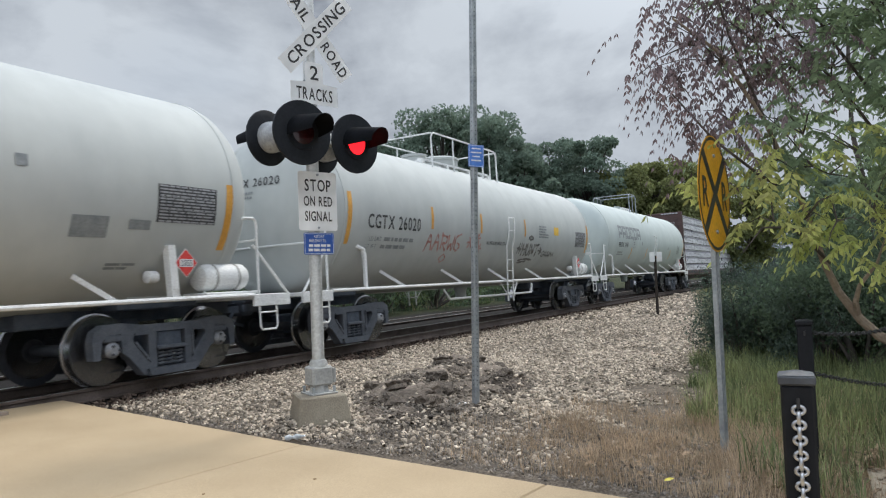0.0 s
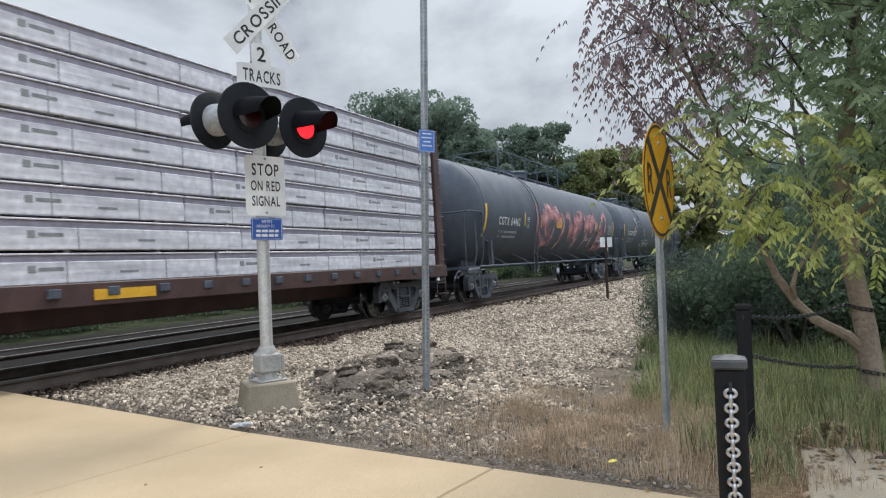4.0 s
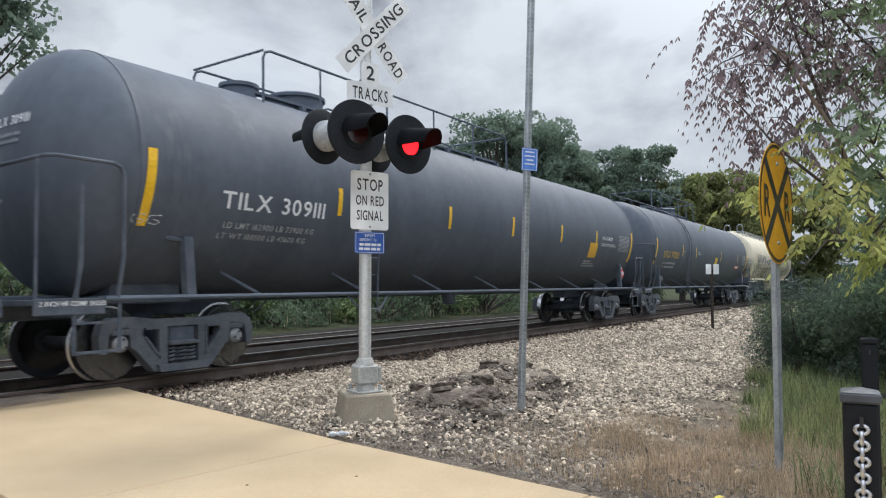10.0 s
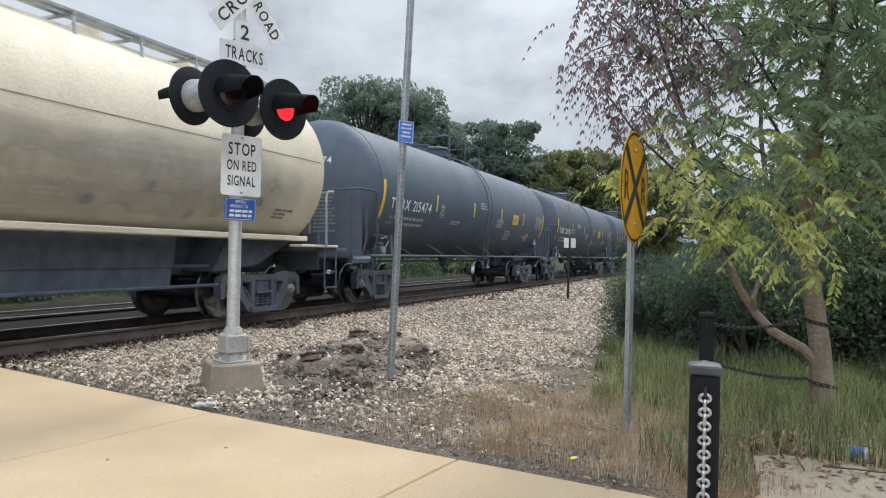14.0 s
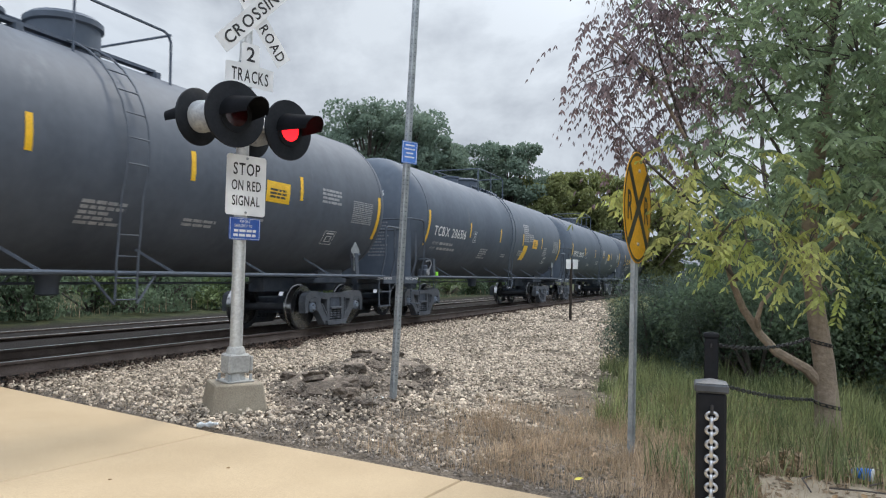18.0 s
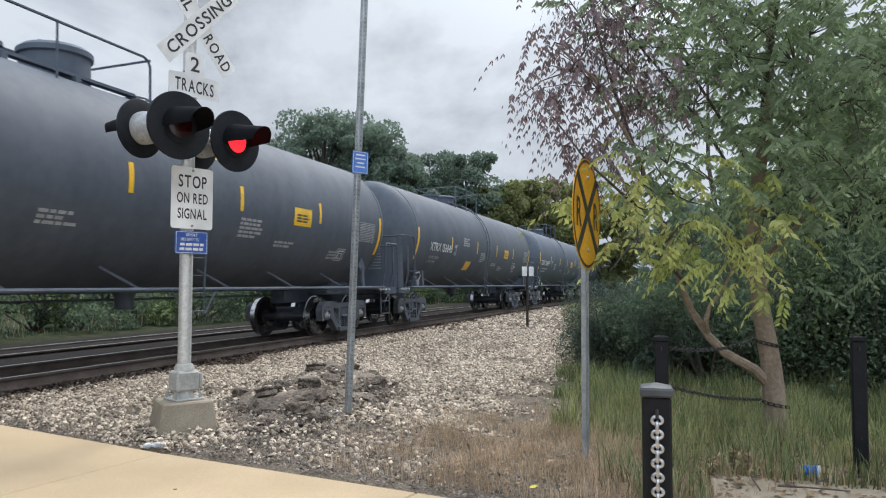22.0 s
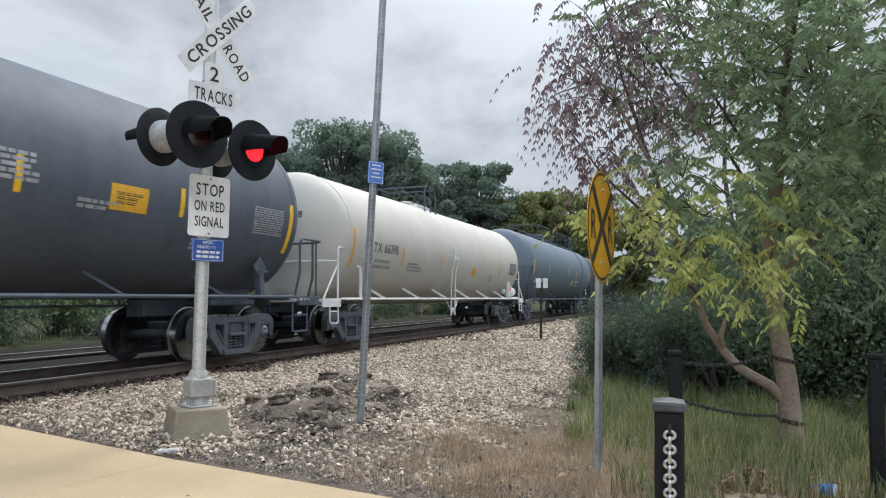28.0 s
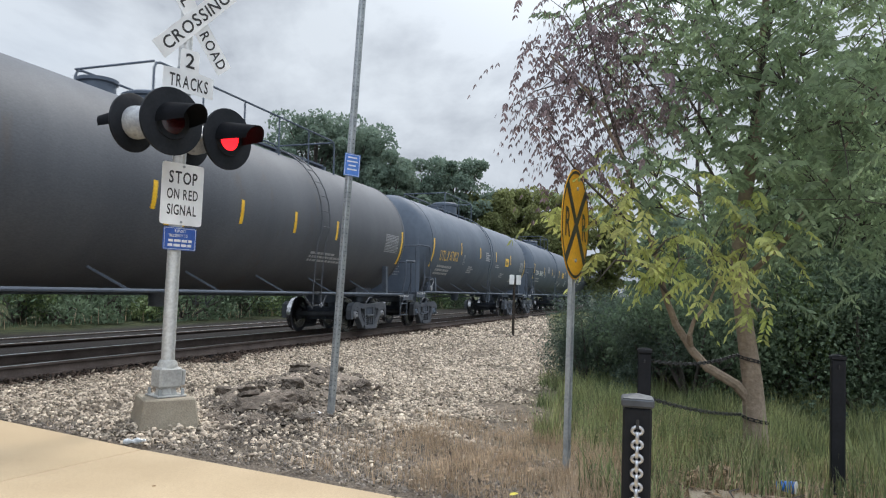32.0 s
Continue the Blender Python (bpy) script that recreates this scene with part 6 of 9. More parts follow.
        if i == 3:
            sk.patch("torn_yellow_label", sk.x0 + 9.7, 2.15, 0.55, 0.62, M_YELLOW, "torn yellow patch", lean=0.2)
            sk.bars(sk.x0 + 9.4, 3.25, 0.75, 9, M_INK_DIM, 0.05, seed=77)
        if i == 5:
            sk.patch("corner_patch", sk.x0 + 8.4, 3.55, 0.5, 0.22, M_YELLOW, "yellow patch high on the tank", lean=-0.8)
        if i == 6:
            sk.patch("orange_label", sk.x0 + 5.63, 1.93, 0.66, 0.38, M_ORANGE, lean=0.15)
        if i in (1, 3, 7, 8):
            part("brake_badge", Shape().box(sk.x0 + 0.74, sk.x0 + 0.92, -1.545, -1.535, 1.17, 1.30), M_LIME, car, "lime green tag")
        # an empty placard holder at the rear, turned on its corner
        hd = Shape().plate([(0, -0.2), (0.2, 0), (0, 0.2), (-0.2, 0)][::-1], -1.505, -1.495)
        hd.box(-0.03, 0.03, -1.495, -1.47, -0.45, -0.1)
        part("placard_holder", hd, M_INK_GREY if i < 5 else M_UNDER, car, "empty diamond placard holder", at=(sk.x0 + L - 0.8, 0, 1.72), smooth=0)

    # the blue-grey gas car and the brownish one behind it
    L, car, sk = black_car(397.49, 415.41, "SHQX 010518", M_INK_W, "blue-grey pressure tank car carrying ammonia", "gas", M_BLUEGREY, r=1.72, zc=2.84, ladder=14.0, top=(4.6, 15.45), dome=7.8, brk=14.1)
    stripes(sk, (3.6, 9.2, 12.1))
    common_marks(sk, L, "SHQX 010518", M_INK_W, 2.5, 0.7, 2.02, 0.22)
    sk.patch("yellow_label", sk.x0 + 11.15, 2.06, 0.55, 0.26, M_YELLOW)
    sk.text("ANHYDROUS AMMONIA", sk.x0 + 11.72, 2.16, 0.13, 1.7, M_INK_W, "caution_text")
    sk.text("INHALATION HAZARD", sk.x0 + 11.62, 1.96, 0.12, 1.6, M_INK_W, "caution_text")
    diamond(sk, L - 0.9, 1.56, "1005", M_SIGN_W)

    L, car, sk = black_car(418.4, 435.89, "UTLX 971300", M_INK_Y, "dull grey-black tank car with yellow marks", "gas", M_BROWN, ladder=12.4, top=(7.6, 14.5), dome=8.6)
    stripes(sk, (3.76, 6.8, 9.2, 11.2, 13.2))
    common_marks(sk, L, "UTLX 971300", M_INK_Y, 2.13, 0.91, 2.43, 0.28)
    sk.patch("yellow_label", sk.x0 + 7.4, 2.31, 0.5, 0.36, M_YELLOW)
    sk.bars(sk.x0 + 12.2, 2.0, 1.8, 3, M_INK_DIM, 0.06)


black_cars()


def lumber_car():
    """A centre-beam flat car with wrapped packs of lumber between two bulkheads."""
    S, E = 44.9, 68.5
    L, mid = E - S, (S + E) / 2
    car = thing("lumber_car", "dark maroon bulkhead flat car loaded with white-wrapped lumber", "flat car", group="cars of the train")
    CARS.append((car, mid))
    x0 = -L / 2
    dk = Shape().block(x0, -x0, -1.42, 1.42, 0.98, 1.13, 0.02)
    dk.block(x0, -x0, -1.46, -1.40, 0.86, 1.16, 0.01)
    dk.block(x0, -x0, 1.40, 1.46, 0.86, 1.16, 0.01)
    dk.block(x0 + 2.2, -x0 - 2.2, -0.35, 0.35, 0.55, 0.98, 0.02)
    part("deck", dk, M_MAROON, car)
    for k in (-1, 1):
        b0, b1 = sorted((k * (L / 2 - 0.02), k * (L / 2 - 0.34)))
        bh = Shape()
        xf = b0 if k < 0 else b1
        bh.box(min(xf, xf - k * 0.03) + k * (-0.03), max(xf, xf - k * 0.03) + k * (-0.03), -1.24, 1.24, 1.13, 4.6)
        bulk = part("bulkhead", bh, M_MAROON, car)
        for y in (-1.42, 1.24):
            part("corner_post", Shape().block(b0, b1, y, y + 0.18, 1.13, 4.60, 0.015), M_MAROON, bulk)
        part("top_beam", Shape().block(b0, b1, -1.42, 1.42, 4.60, 4.74, 0.015), M_MAROON, bulk)
        for i in range(7):
            part("rib", Shape().block(b0 + 0.02, b1 - 0.02, -1.26, 1.26, 1.45 + i * 0.5, 1.57 + i * 0.5, 0.01), M_MAROON, bulk)
        xs = k * (L / 2 + 0.004)
        if k < 0:
            s = Shape()
            vs, fs = lettering("600162", 0.16, 0.8)
            s.add([(xs, -0.6 - u, 4.05 + v) for u, v in vs], fs)
            for i in range(6):
                s.add([(xs, -0.2 - i * 0.17, 4.63), (xs, -0.34 - i * 0.17, 4.63), (xs, -0.34 - i * 0.17, 4.70), (xs, -0.2 - i * 0.17, 4.70)], [(0, 1, 2, 3)])
            part("bulkhead_marks", s, M_INK_DIM, bulk, smooth=0)
        for z in [1.3 + 0.38 * i for i in range(9)]:
            part("rung", Shape().tube([(k * (L / 2 + 0.06), -1.38, z), (k * (L / 2 + 0.06), -0.98, z)], 0.014, 6), M_MAROON, bulk)
            part("rung", Shape().tube([(k * (L / 2 - 0.02), -1.46, z), (k * (L / 2 - 0.30), -1.46, z)], 0.012, 6), M_MAROON, bulk)
        part("stub_sill", Shape().block(*sorted((k * (L / 2), k * (L / 2 + 0.5))), -0.2, 0.2, 0.78, 1.1, 0.02), M_UNDER, car)
        add_coupler(car, k * (L / 2 + 0.25), k)
        add_truck(car, k * (L / 2 - 1.75), M_CAP)
        st = Shape()
        for q in (k * (L / 2 - 0.12), k * (L / 2 - 0.62)):
            st.beam((q, -1.45, 0.95), (q, -1.45, 0.40), 0.045, 0.012, (1, 0, 0))
        for z in (0.42, 0.70):
            st.beam((k * (L / 2 - 0.12), -1.45, z), (k * (L / 2 - 0.62), -1.45, z), 0.03, 0.06)
        part("sill_step", st, M_MAROON, car)
    ck = Shape()
    for i in range(26):
        x = x0 + 1.0 + (L - 2.0) * i / 25
        ck.block(x - 0.09, x + 0.09, -1.50, -1.44, 0.98, 1.10, 0.01)
    part("winch_row", ck, M_UNDER, car)
    s = Shape()
    s.box(x0 + 12.8, x0 + 13.8, -1.475, -1.462, 0.93, 1.07)
    part("orange_label", s, M_ORANGE, car)
    s = Shape()
    vs, fs = lettering("76-4", 0.15, 0.55)
    s.add([(x0 + 11.0 + u, -1.468, 1.0 + v) for u, v in vs], fs)
    part("side_mark", s, M_INK_DIM, car, smooth=0)
    # packs of lumber, eight high, with laths between
    def pack(w):
        s = Shape().block(0, w, -1.36, -0.08, 0.0, 0.29, 0.016)
        s.block(0.01, w - 0.01, -1.372, -0.08, 0.368, 0.392, 0.006)
        s.slot = 1
        for q in (0.28, 0.72):
            s.box(w * q - 0.007, w * q + 0.007, -1.363, -0.05, -0.003, 0.293)
        # recessed fold strip, its shade painted on
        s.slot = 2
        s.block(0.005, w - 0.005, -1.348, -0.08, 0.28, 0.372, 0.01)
        return s.mesh("lumber_pack", [M_WRAP, M_INK_GREY, M_WRAPSHADE])
    rnd = random.Random(8)
    widths = (3.66, 4.27, 3.05)
    meshes = [pack(w) for w in widths]
    lath = Shape().box(-0.04, 0.04, -1.34, 1.34, 0.0, 0.036).mesh("lath", M_DARKGAP, 0)
    for lev in range(8):
        z = 1.16 + lev * 0.430
        for side in (0, 1):
            x, j = x0 + 0.42, lev
            while x < -x0 - 0.5:
                w = widths[j % 3]
                w = min(w, -x0 - 0.42 - x)
                i = j % 3
                if w < 0.6:
                    break
                m = pose(x, rnd.uniform(-0.02, 0.02), z, 0, 0, 0)
                if side:
                    m = pose(x + w, 0, z, 0, 0, 180)
                ob = part("lumber_pack", meshes[i], None, car, at=m)
                if w < widths[i]:
                    ob.matrix_basis = m @ Matrix.Diagonal((w / widths[i], 1, 1, 1))
                if side == 0:
                    s = Shape()
                    s.box(0.5, 0.60, -1.366, -1.362, 0.15, 0.24)
                    s.box(0.64, 0.98, -1.366, -1.362, 0.17, 0.215)
                    s.box(w * 0.5, w * 0.5 + 0.3, -1.366, -1.362, 0.12, 0.15)
                    part("wrap_print", s, M_INK_GREY, ob, smooth=0)
                x += w + 0.03
                j += 1
        if lev:
            for i in range(16):
                part("lath", lath, None, car, at=(x0 + 0.8 + i * (L - 1.6) / 15, 0, z - 0.037))
    part("centre_beam", Shape().block(x0 + 0.3, -x0 - 0.3, -0.06, 0.06, 1.13, 4.62, 0.01), M_MAROON, car)


lumber_car()


def hopper_car():
    """The grimy cream car of rounded section with a roof walkway and a low box on its side."""
    S, E = 175.69, 191.92
    L, mid = E - S, (S + E) / 2
    car = thing("hopper_car", "grimy cream rounded covered hopper car with sprayed scrawls", "hopper car", group="cars of the train")
    CARS.append((car, mid))
    h, r, zc = L / 2 + 0.3, 1.66, 2.86
    x0 = -L / 2
    prof = tank_profile(h, r, 0.38)
    body = Shape().turned(prof, 64, "x", (0, 0, zc))
    body.v = [(x, y, z if z > zc - 1.3 else zc - 1.3 + (z - zc + 1.3) * 0.25) for x, y, z in body.v]
    part("body", body, M_HOPPER, car, smooth=50)
    bands = Shape()
    for x in (-0.5,):
        bands.turned([(x - 0.05, r), (x - 0.045, r + 0.014), (x + 0.045, r + 0.014), (x + 0.05, r)], 64, "x", (0, 0, zc))
    part("weld_band", bands, M_HOPPER, car)
    sk = Skin(car, r, zc)
    sk.x0 = x0
    s = Shape()
    sk.quad(s, -h + 0.3, h - 0.1, 3.02, -0.008, 0.008, n=1)
    part("seam", s, M_SPRAY_K, car, smooth=0)
    for y in (-1, 1):
        part("side_sill", Shape().block(-h + 0.4, h - 0.2, min(y * 1.42, y * 1.10), max(y * 1.42, y * 1.10), 1.43, 1.53, 0.015), M_HOPPER, car)
    part("centre_sill", Shape().block(-h + 1.0, h - 1.0, -0.34, 0.34, 0.78, 1.48, 0.02), M_UNDER, car)
    for k in (-1, 1):
        part("stub_sill", Shape().block(*sorted((k * (h + 1.1), k * (h - 0.98))), -0.22, 0.22, 0.80, 1.30, 0.02), M_UNDER, car)
        part("slope_sheet", Shape().plate([(k * (h - 0.1), 1.50), (k * (h - 2.2), 1.50), (k * (h - 2.6), 0.85), (k * (h - 1.4), 0.95)][::k], -1.05, 1.05), M_UNDER, car)
        p0, p1 = sorted((k * (h + 0.10), k * (h + 1.1)))
        part("end_platform", Shape().block(p0, p1, -1.58, 1.58, 1.22, 1.30, 0.01), M_UNDER, car)
        part("bolster_plate", Shape().plate([(k * (h + 0.30), 0.85), (k * (h + 0.34), 0.85), (k * (h + 0.34), 1.60), (k * (h + 0.30), 1.60)][::k], -1.35, 1.35), M_UNDER, car)
        for y in (-1, 1):
            q0, q1 = sorted((k * (h - 0.75), k * (h + 0.62)))
            part("corner_step", Shape().block(q0, q1, min(y * 1.64, y * 1.36), max(y * 1.64, y * 1.36), 1.31, 1.36, 0.008), M_HOPPER, car, "white-painted corner step")
            hr = Shape()
            a, b = k * (h + 0.12), k * (h + 0.52)
            hr.tube([(a, y * 1.66, 1.30), (a, y * 1.66, 2.36), (a + k * 0.05, y * 1.66, 2.46), (b - k * 0.10, y * 1.64, 2.48), (b, y * 1.52, 2.48), (b, y * 0.05, 2.46)], 0.024, 8)
            hr.tube([(b, y * 1.0, 1.28), (b, y * 1.0, 2.47)], 0.020, 6)
            part("end_handrail", hr, M_GALV, car)
            st = Shape()
            for q in (k * (h + 0.15), k * (h + 0.60)):
                st.beam((q, y * 1.60, 1.30), (q, y * 1.60, 0.46), 0.045, 0.014, (1, 0, 0))
            for z in (0.48, 0.80):
                st.beam((k * (h + 0.15), y * 1.60, z), (k * (h + 0.60), y * 1.60, z), 0.03, 0.06)
            part("sill_step", st, M_UNDER, car)
        bw = Shape().turned([(-0.02, 0.05), (-0.02, 0.22), (0.0, 0.25), (0.02, 0.22), (0.02, 0.05)], 24, "x", (k * (h + 0.60), 0.75, 2.1))
        bw.beam((k * (h + 0.50), 0.75, 1.2), (k * (h + 0.50), 0.75, 2.2), 0.10, 0.08)
        part("hand_brake", bw, M_UNDER, car)
        for z in (2.84, 3.26, 3.68, 4.04):
            ld = Shape()
            q = -0.96 if z < 3.5 else -0.92 if z < 3.9 else -0.72
            for w in (-0.22, 0.22):
                xx = [k * (head_x(h, r, min(0.99 * r, math.hypot(q + w, z - zc)), 0.38) + d) for d in (0.0, 0.11)]
                ld.tube([(xx[0], q + w, z), (xx[1], q + w, z)], 0.014, 6)
                if w < 0:
                    keep = xx[1]
            ld.tube([(keep, q - 0.24, z), (xx[1], q + 0.24, z)], 0.017, 6)
            part("end_rung", ld, M_GALV, car)
        add_coupler(car, k * (h + 1.0), k)
        add_truck(car, k * (L / 2 - 0.9), M_CAP)
    for i in range(3):
        x = (-3.4, 0.0, 3.4)[i]
        part("outlet_gate", Shape().plate([(x - 1.66, 1.5), (x + 1.66, 1.5), (x + 1.50, 0.62), (x - 1.50, 0.62)][::-1], -0.95, 0.95), M_UNDER, car)
    bp = Shape()
    for y, z in ((-1.15, 0.62), (-0.95, 0.95)):
        bp.tube([(-h + 2.6, y, z), (h - 2.6, y, z)], 0.03, 6)
    part("brake_pipe", bp, M_UNDER, car)
    box = part("side_box", Shape().block(x0 + 6.75, x0 + 8.75, -1.52, -1.02, 0.72, 1.30, 0.02), M_BOXTAN, car, "rust-tinged pale box under the side sill")
    part("lid", Shape().block(x0 + 6.70, x0 + 8.80, -1.56, -1.00, 1.304, 1.42, 0.015), M_HOPPER, box)
    part("latch", Shape().tube([(x0 + 7.6, -1.525, 0.80), (x0 + 7.65, -1.56, 0.78), (x0 + 7.95, -1.56, 0.78), (x0 + 8.0, -1.525, 0.80)], 0.014, 6), M_UNDER, box)
    rw = Shape()
    zt = zc + r
    for y in (-0.95, -0.75, 0.6, 0.8):
        rw.box(-h + 0.4, h - 0.4, y, y + 0.12, zt - 0.02, zt + 0.02)
    for i in range(14):
        x = -h + 0.5 + (2 * h - 1.0) * i / 13
        rw.box(x - 0.03, x + 0.03, -0.98, 0.98, zt - 0.06, zt - 0.02)
        rw.beam((x, -0.95, zt), (x, -1.0, zt - 0.4), 0.04, 0.03, (1, 0, 0))
    part("roof_walkway", rw, M_GALV, car)
    for y in (-0.85, -0.10):
        gr = Shape().tube([(-h + 0.35, y - 0.17, zt - 0.1)] + [(-h + 0.35 - 0.04 * math.sin(math.pi * i / 8), y - 0.17 * math.cos(math.pi * i / 8), zt + 0.24 + 0.17 * math.sin(math.pi * i / 8)) for i in range(9)] + [(-h + 0.35, y + 0.17, zt - 0.1)], 0.026, 6)
        part("roof_grab_iron", gr, M_GALV, car)
    hs = Shape()
    for i in range(7):
        hs.turned([(zt - 0.05, 0.30), (zt + 0.12, 0.30), (zt + 0.15, 0.2)], 18, "z", (-6 + i * 2.0, 0, 0))
    part("roof_hatches", hs, M_HOPPER, car)
    # faded bold lettering, soot and sprayed tags
    spray(sk, spray_material("grey_road_grime", (0.42, 0.395, 0.345), (0.50, 0.47, 0.41), 0.3), [[(0.3, 2.45), (4.0, 2.5), (8.0, 2.45), (12.0, 2.5), (16.0, 2.4)], [(0.4, 1.95), (4.0, 1.9), (9.0, 1.95), (15.9, 1.9)]], 1.25, 0.005)
    for i in range(6):
        x = x0 + 0.9 + i * 0.80
        s = Shape()
        for u0, u1, v0, v1 in (((0, 0.17, -0.27, 0.27), (0.17, 0.60, 0.14, 0.27), (0.17, 0.50, -0.06, 0.06)), ((0, 0.17, -0.27, 0.27), (0.17, 0.58, 0.15, 0.27), (0.17, 0.50, -0.06, 0.06), (0.17, 0.58, -0.27, -0.15)), ((0, 0.17, -0.27, 0.27), (0.17, 0.58, 0.15, 0.27), (0.17, 0.58, -0.27, -0.15)))[i % 3]:
            sk.quad(s, x + u0, x + u1, 2.72, v0, v1, n=2, lift=0.011)
        part("owner_mark", s, M_GHOST, car, "faded bold owner's mark", smooth=0)
    smear = spray_material("blue_grey_overspray", (0.20, 0.21, 0.24), (0.33, 0.33, 0.36), 0.1)
    spray(sk, smear, [[(0.9, 2.9), (1.5, 2.6), (2.2, 2.9)], [(2.5, 2.55), (3.3, 2.9), (4.0, 2.6)], [(4.2, 2.8), (5.0, 2.6), (6.0, 2.75)], [(1.0, 2.2), (1.8, 2.3)]], 0.42, 0.016)
    spray(sk, spray_material("chalky_teal_spray", (0.45, 0.50, 0.46), (0.62, 0.64, 0.58), 0.2), [[(2.6, 1.80), (4.0, 1.76), (5.6, 1.78), (7.2, 1.76)], [(3.4, 1.95), (4.4, 1.98)]], 0.26, 0.022)
    spray(sk, spray_material("orange_spray", (0.55, 0.30, 0.12), (0.62, 0.38, 0.18), 0.2), [[(4.0, 2.35), (4.1, 2.1)], [(4.75, 2.3), (4.85, 2.05)]], 0.20, 0.025)
    spray(sk, spray_material("violet_spray", (0.22, 0.15, 0.2), (0.3, 0.22, 0.28), 0.3), [[(5.1, 2.3), (5.15, 1.9)], [(3.6, 2.2), (3.5, 1.9)]], 0.2, 0.028)
    sk.text("26017", x0 + 1.7, 2.34, 0.20, 1.0, M_SPRAY_K)
    sk.strokes("scrawl", x0 + 4.55, 2.02, [[(-1.2, -0.05), (-1.0, 0.27), (-0.62, 0.27), (-1.0, -0.28), (-0.7, -0.32)], [(-0.55, 0.27), (-0.62, -0.3)], [(-0.35, -0.3), (-0.32, 0.24), (-0.05, -0.28), (0.02, 0.28)], [(0.2, 0.28), (0.18, -0.3)], [(0.5, 0.22), (0.2, 0.0), (0.55, -0.34)], [(1.2, 0.24), (0.78, 0.2), (0.72, 0.05), (1.1, -0.1), (1.15, -0.32), (0.7, -0.34)]], M_SPRAY_K, 0.085, "dark sprayed tag", 0.034)
    sk.strokes("scrawl", x0 + 0.35, 2.5, [[(-0.02, 0.55), (0.06, 0.1), (-0.04, -0.45)]], M_RUST, 0.11, "rust streak")
    sk.strokes("scrawl", x0 + 6.95, 2.45, [[(0.14, 0.55), (0.12, 0.1), (0.05, -0.3), (-0.1, -0.62)]], M_SPRAY_K, 0.06, "dark curved weld stain")
    sk.bars(x0 + 7.55, 2.75, 0.95, 8, M_GHOST, 0.055, seed=3)
    sk.bars(x0 + 7.35, 2.10, 0.95, 1, M_SPRAY_K, 0.08, seed=5)
    sk.bars(x0 + 10.2, 2.05, 0.5, 4, M_GHOST, 0.05, seed=6)
    sk.bars(x0 + 15.2, 2.0, 0.6, 3, M_SPRAY_K, 0.05, seed=8)
    soot = bpy.data.meshes.new("soot")
    vs, fs, cover = [], [], []
    for i in range(13):
        a = math.pi / 2 * (0.02 + 0.98 * i / 12)
        q = r * math.sin(a) ** 0.9
        for j in range(25):
            th = math.pi * (1.02 + 0.96 * j / 24)
            z = zc + (q + 0.012) * math.sin(th)
            vs.append((-h - 0.39 * math.cos(a) - 0.012, (q + 0.012) * math.cos(th), z if z > zc - 1.3 else zc - 1.3 + (z - zc + 1.3) * 0.25))
            cover.append(0.95 * min(1.0, max(0.0, (zc + 0.15 - z) / 0.9)) * min(1.0, (12 - i) / 5))
    for i in range(12):
        for j in range(24):
            fs.append((i * 25 + j, i * 25 + j + 1, (i + 1) * 25 + j + 1, (i + 1) * 25 + j))
    soot.from_pydata(vs, [], fs)
    soot.attributes.new("cover", "FLOAT", "POINT").data.foreach_set("value", cover)
    soot.materials.append(spray_material("black_soot", (0.03, 0.03, 0.032), (0.055, 0.053, 0.052), 0.6))
    part("soot", soot, None, car, "black soot over the foot of the end")
    for i in range(6):
        spray(sk, smear, [[((8.9, 9.8, 10.9, 12.0, 12.9, 14.6)[i], (2.85, 2.3, 1.9, 2.2, 1.8, 2.2)[i]), ((9.1, 9.9, 11.2, 12.1, 13.2, 14.7)[i], (2.75, 2.1, 1.9, 2.1, 1.85, 2.0)[i])]], 0.2, 0.02)



hopper_car()


# ---- the crossing signal ----
def facing(x, y, z, turn):
    """A pose whose -y side looks 'turn' degrees to the right of straight back at the viewer's side."""
    return pose(x, y, z, 0, 0, turn)


SIGN_TURN = 44
FLASH, FLASH_AT = 0.6955, 1.07
LAMPS = []


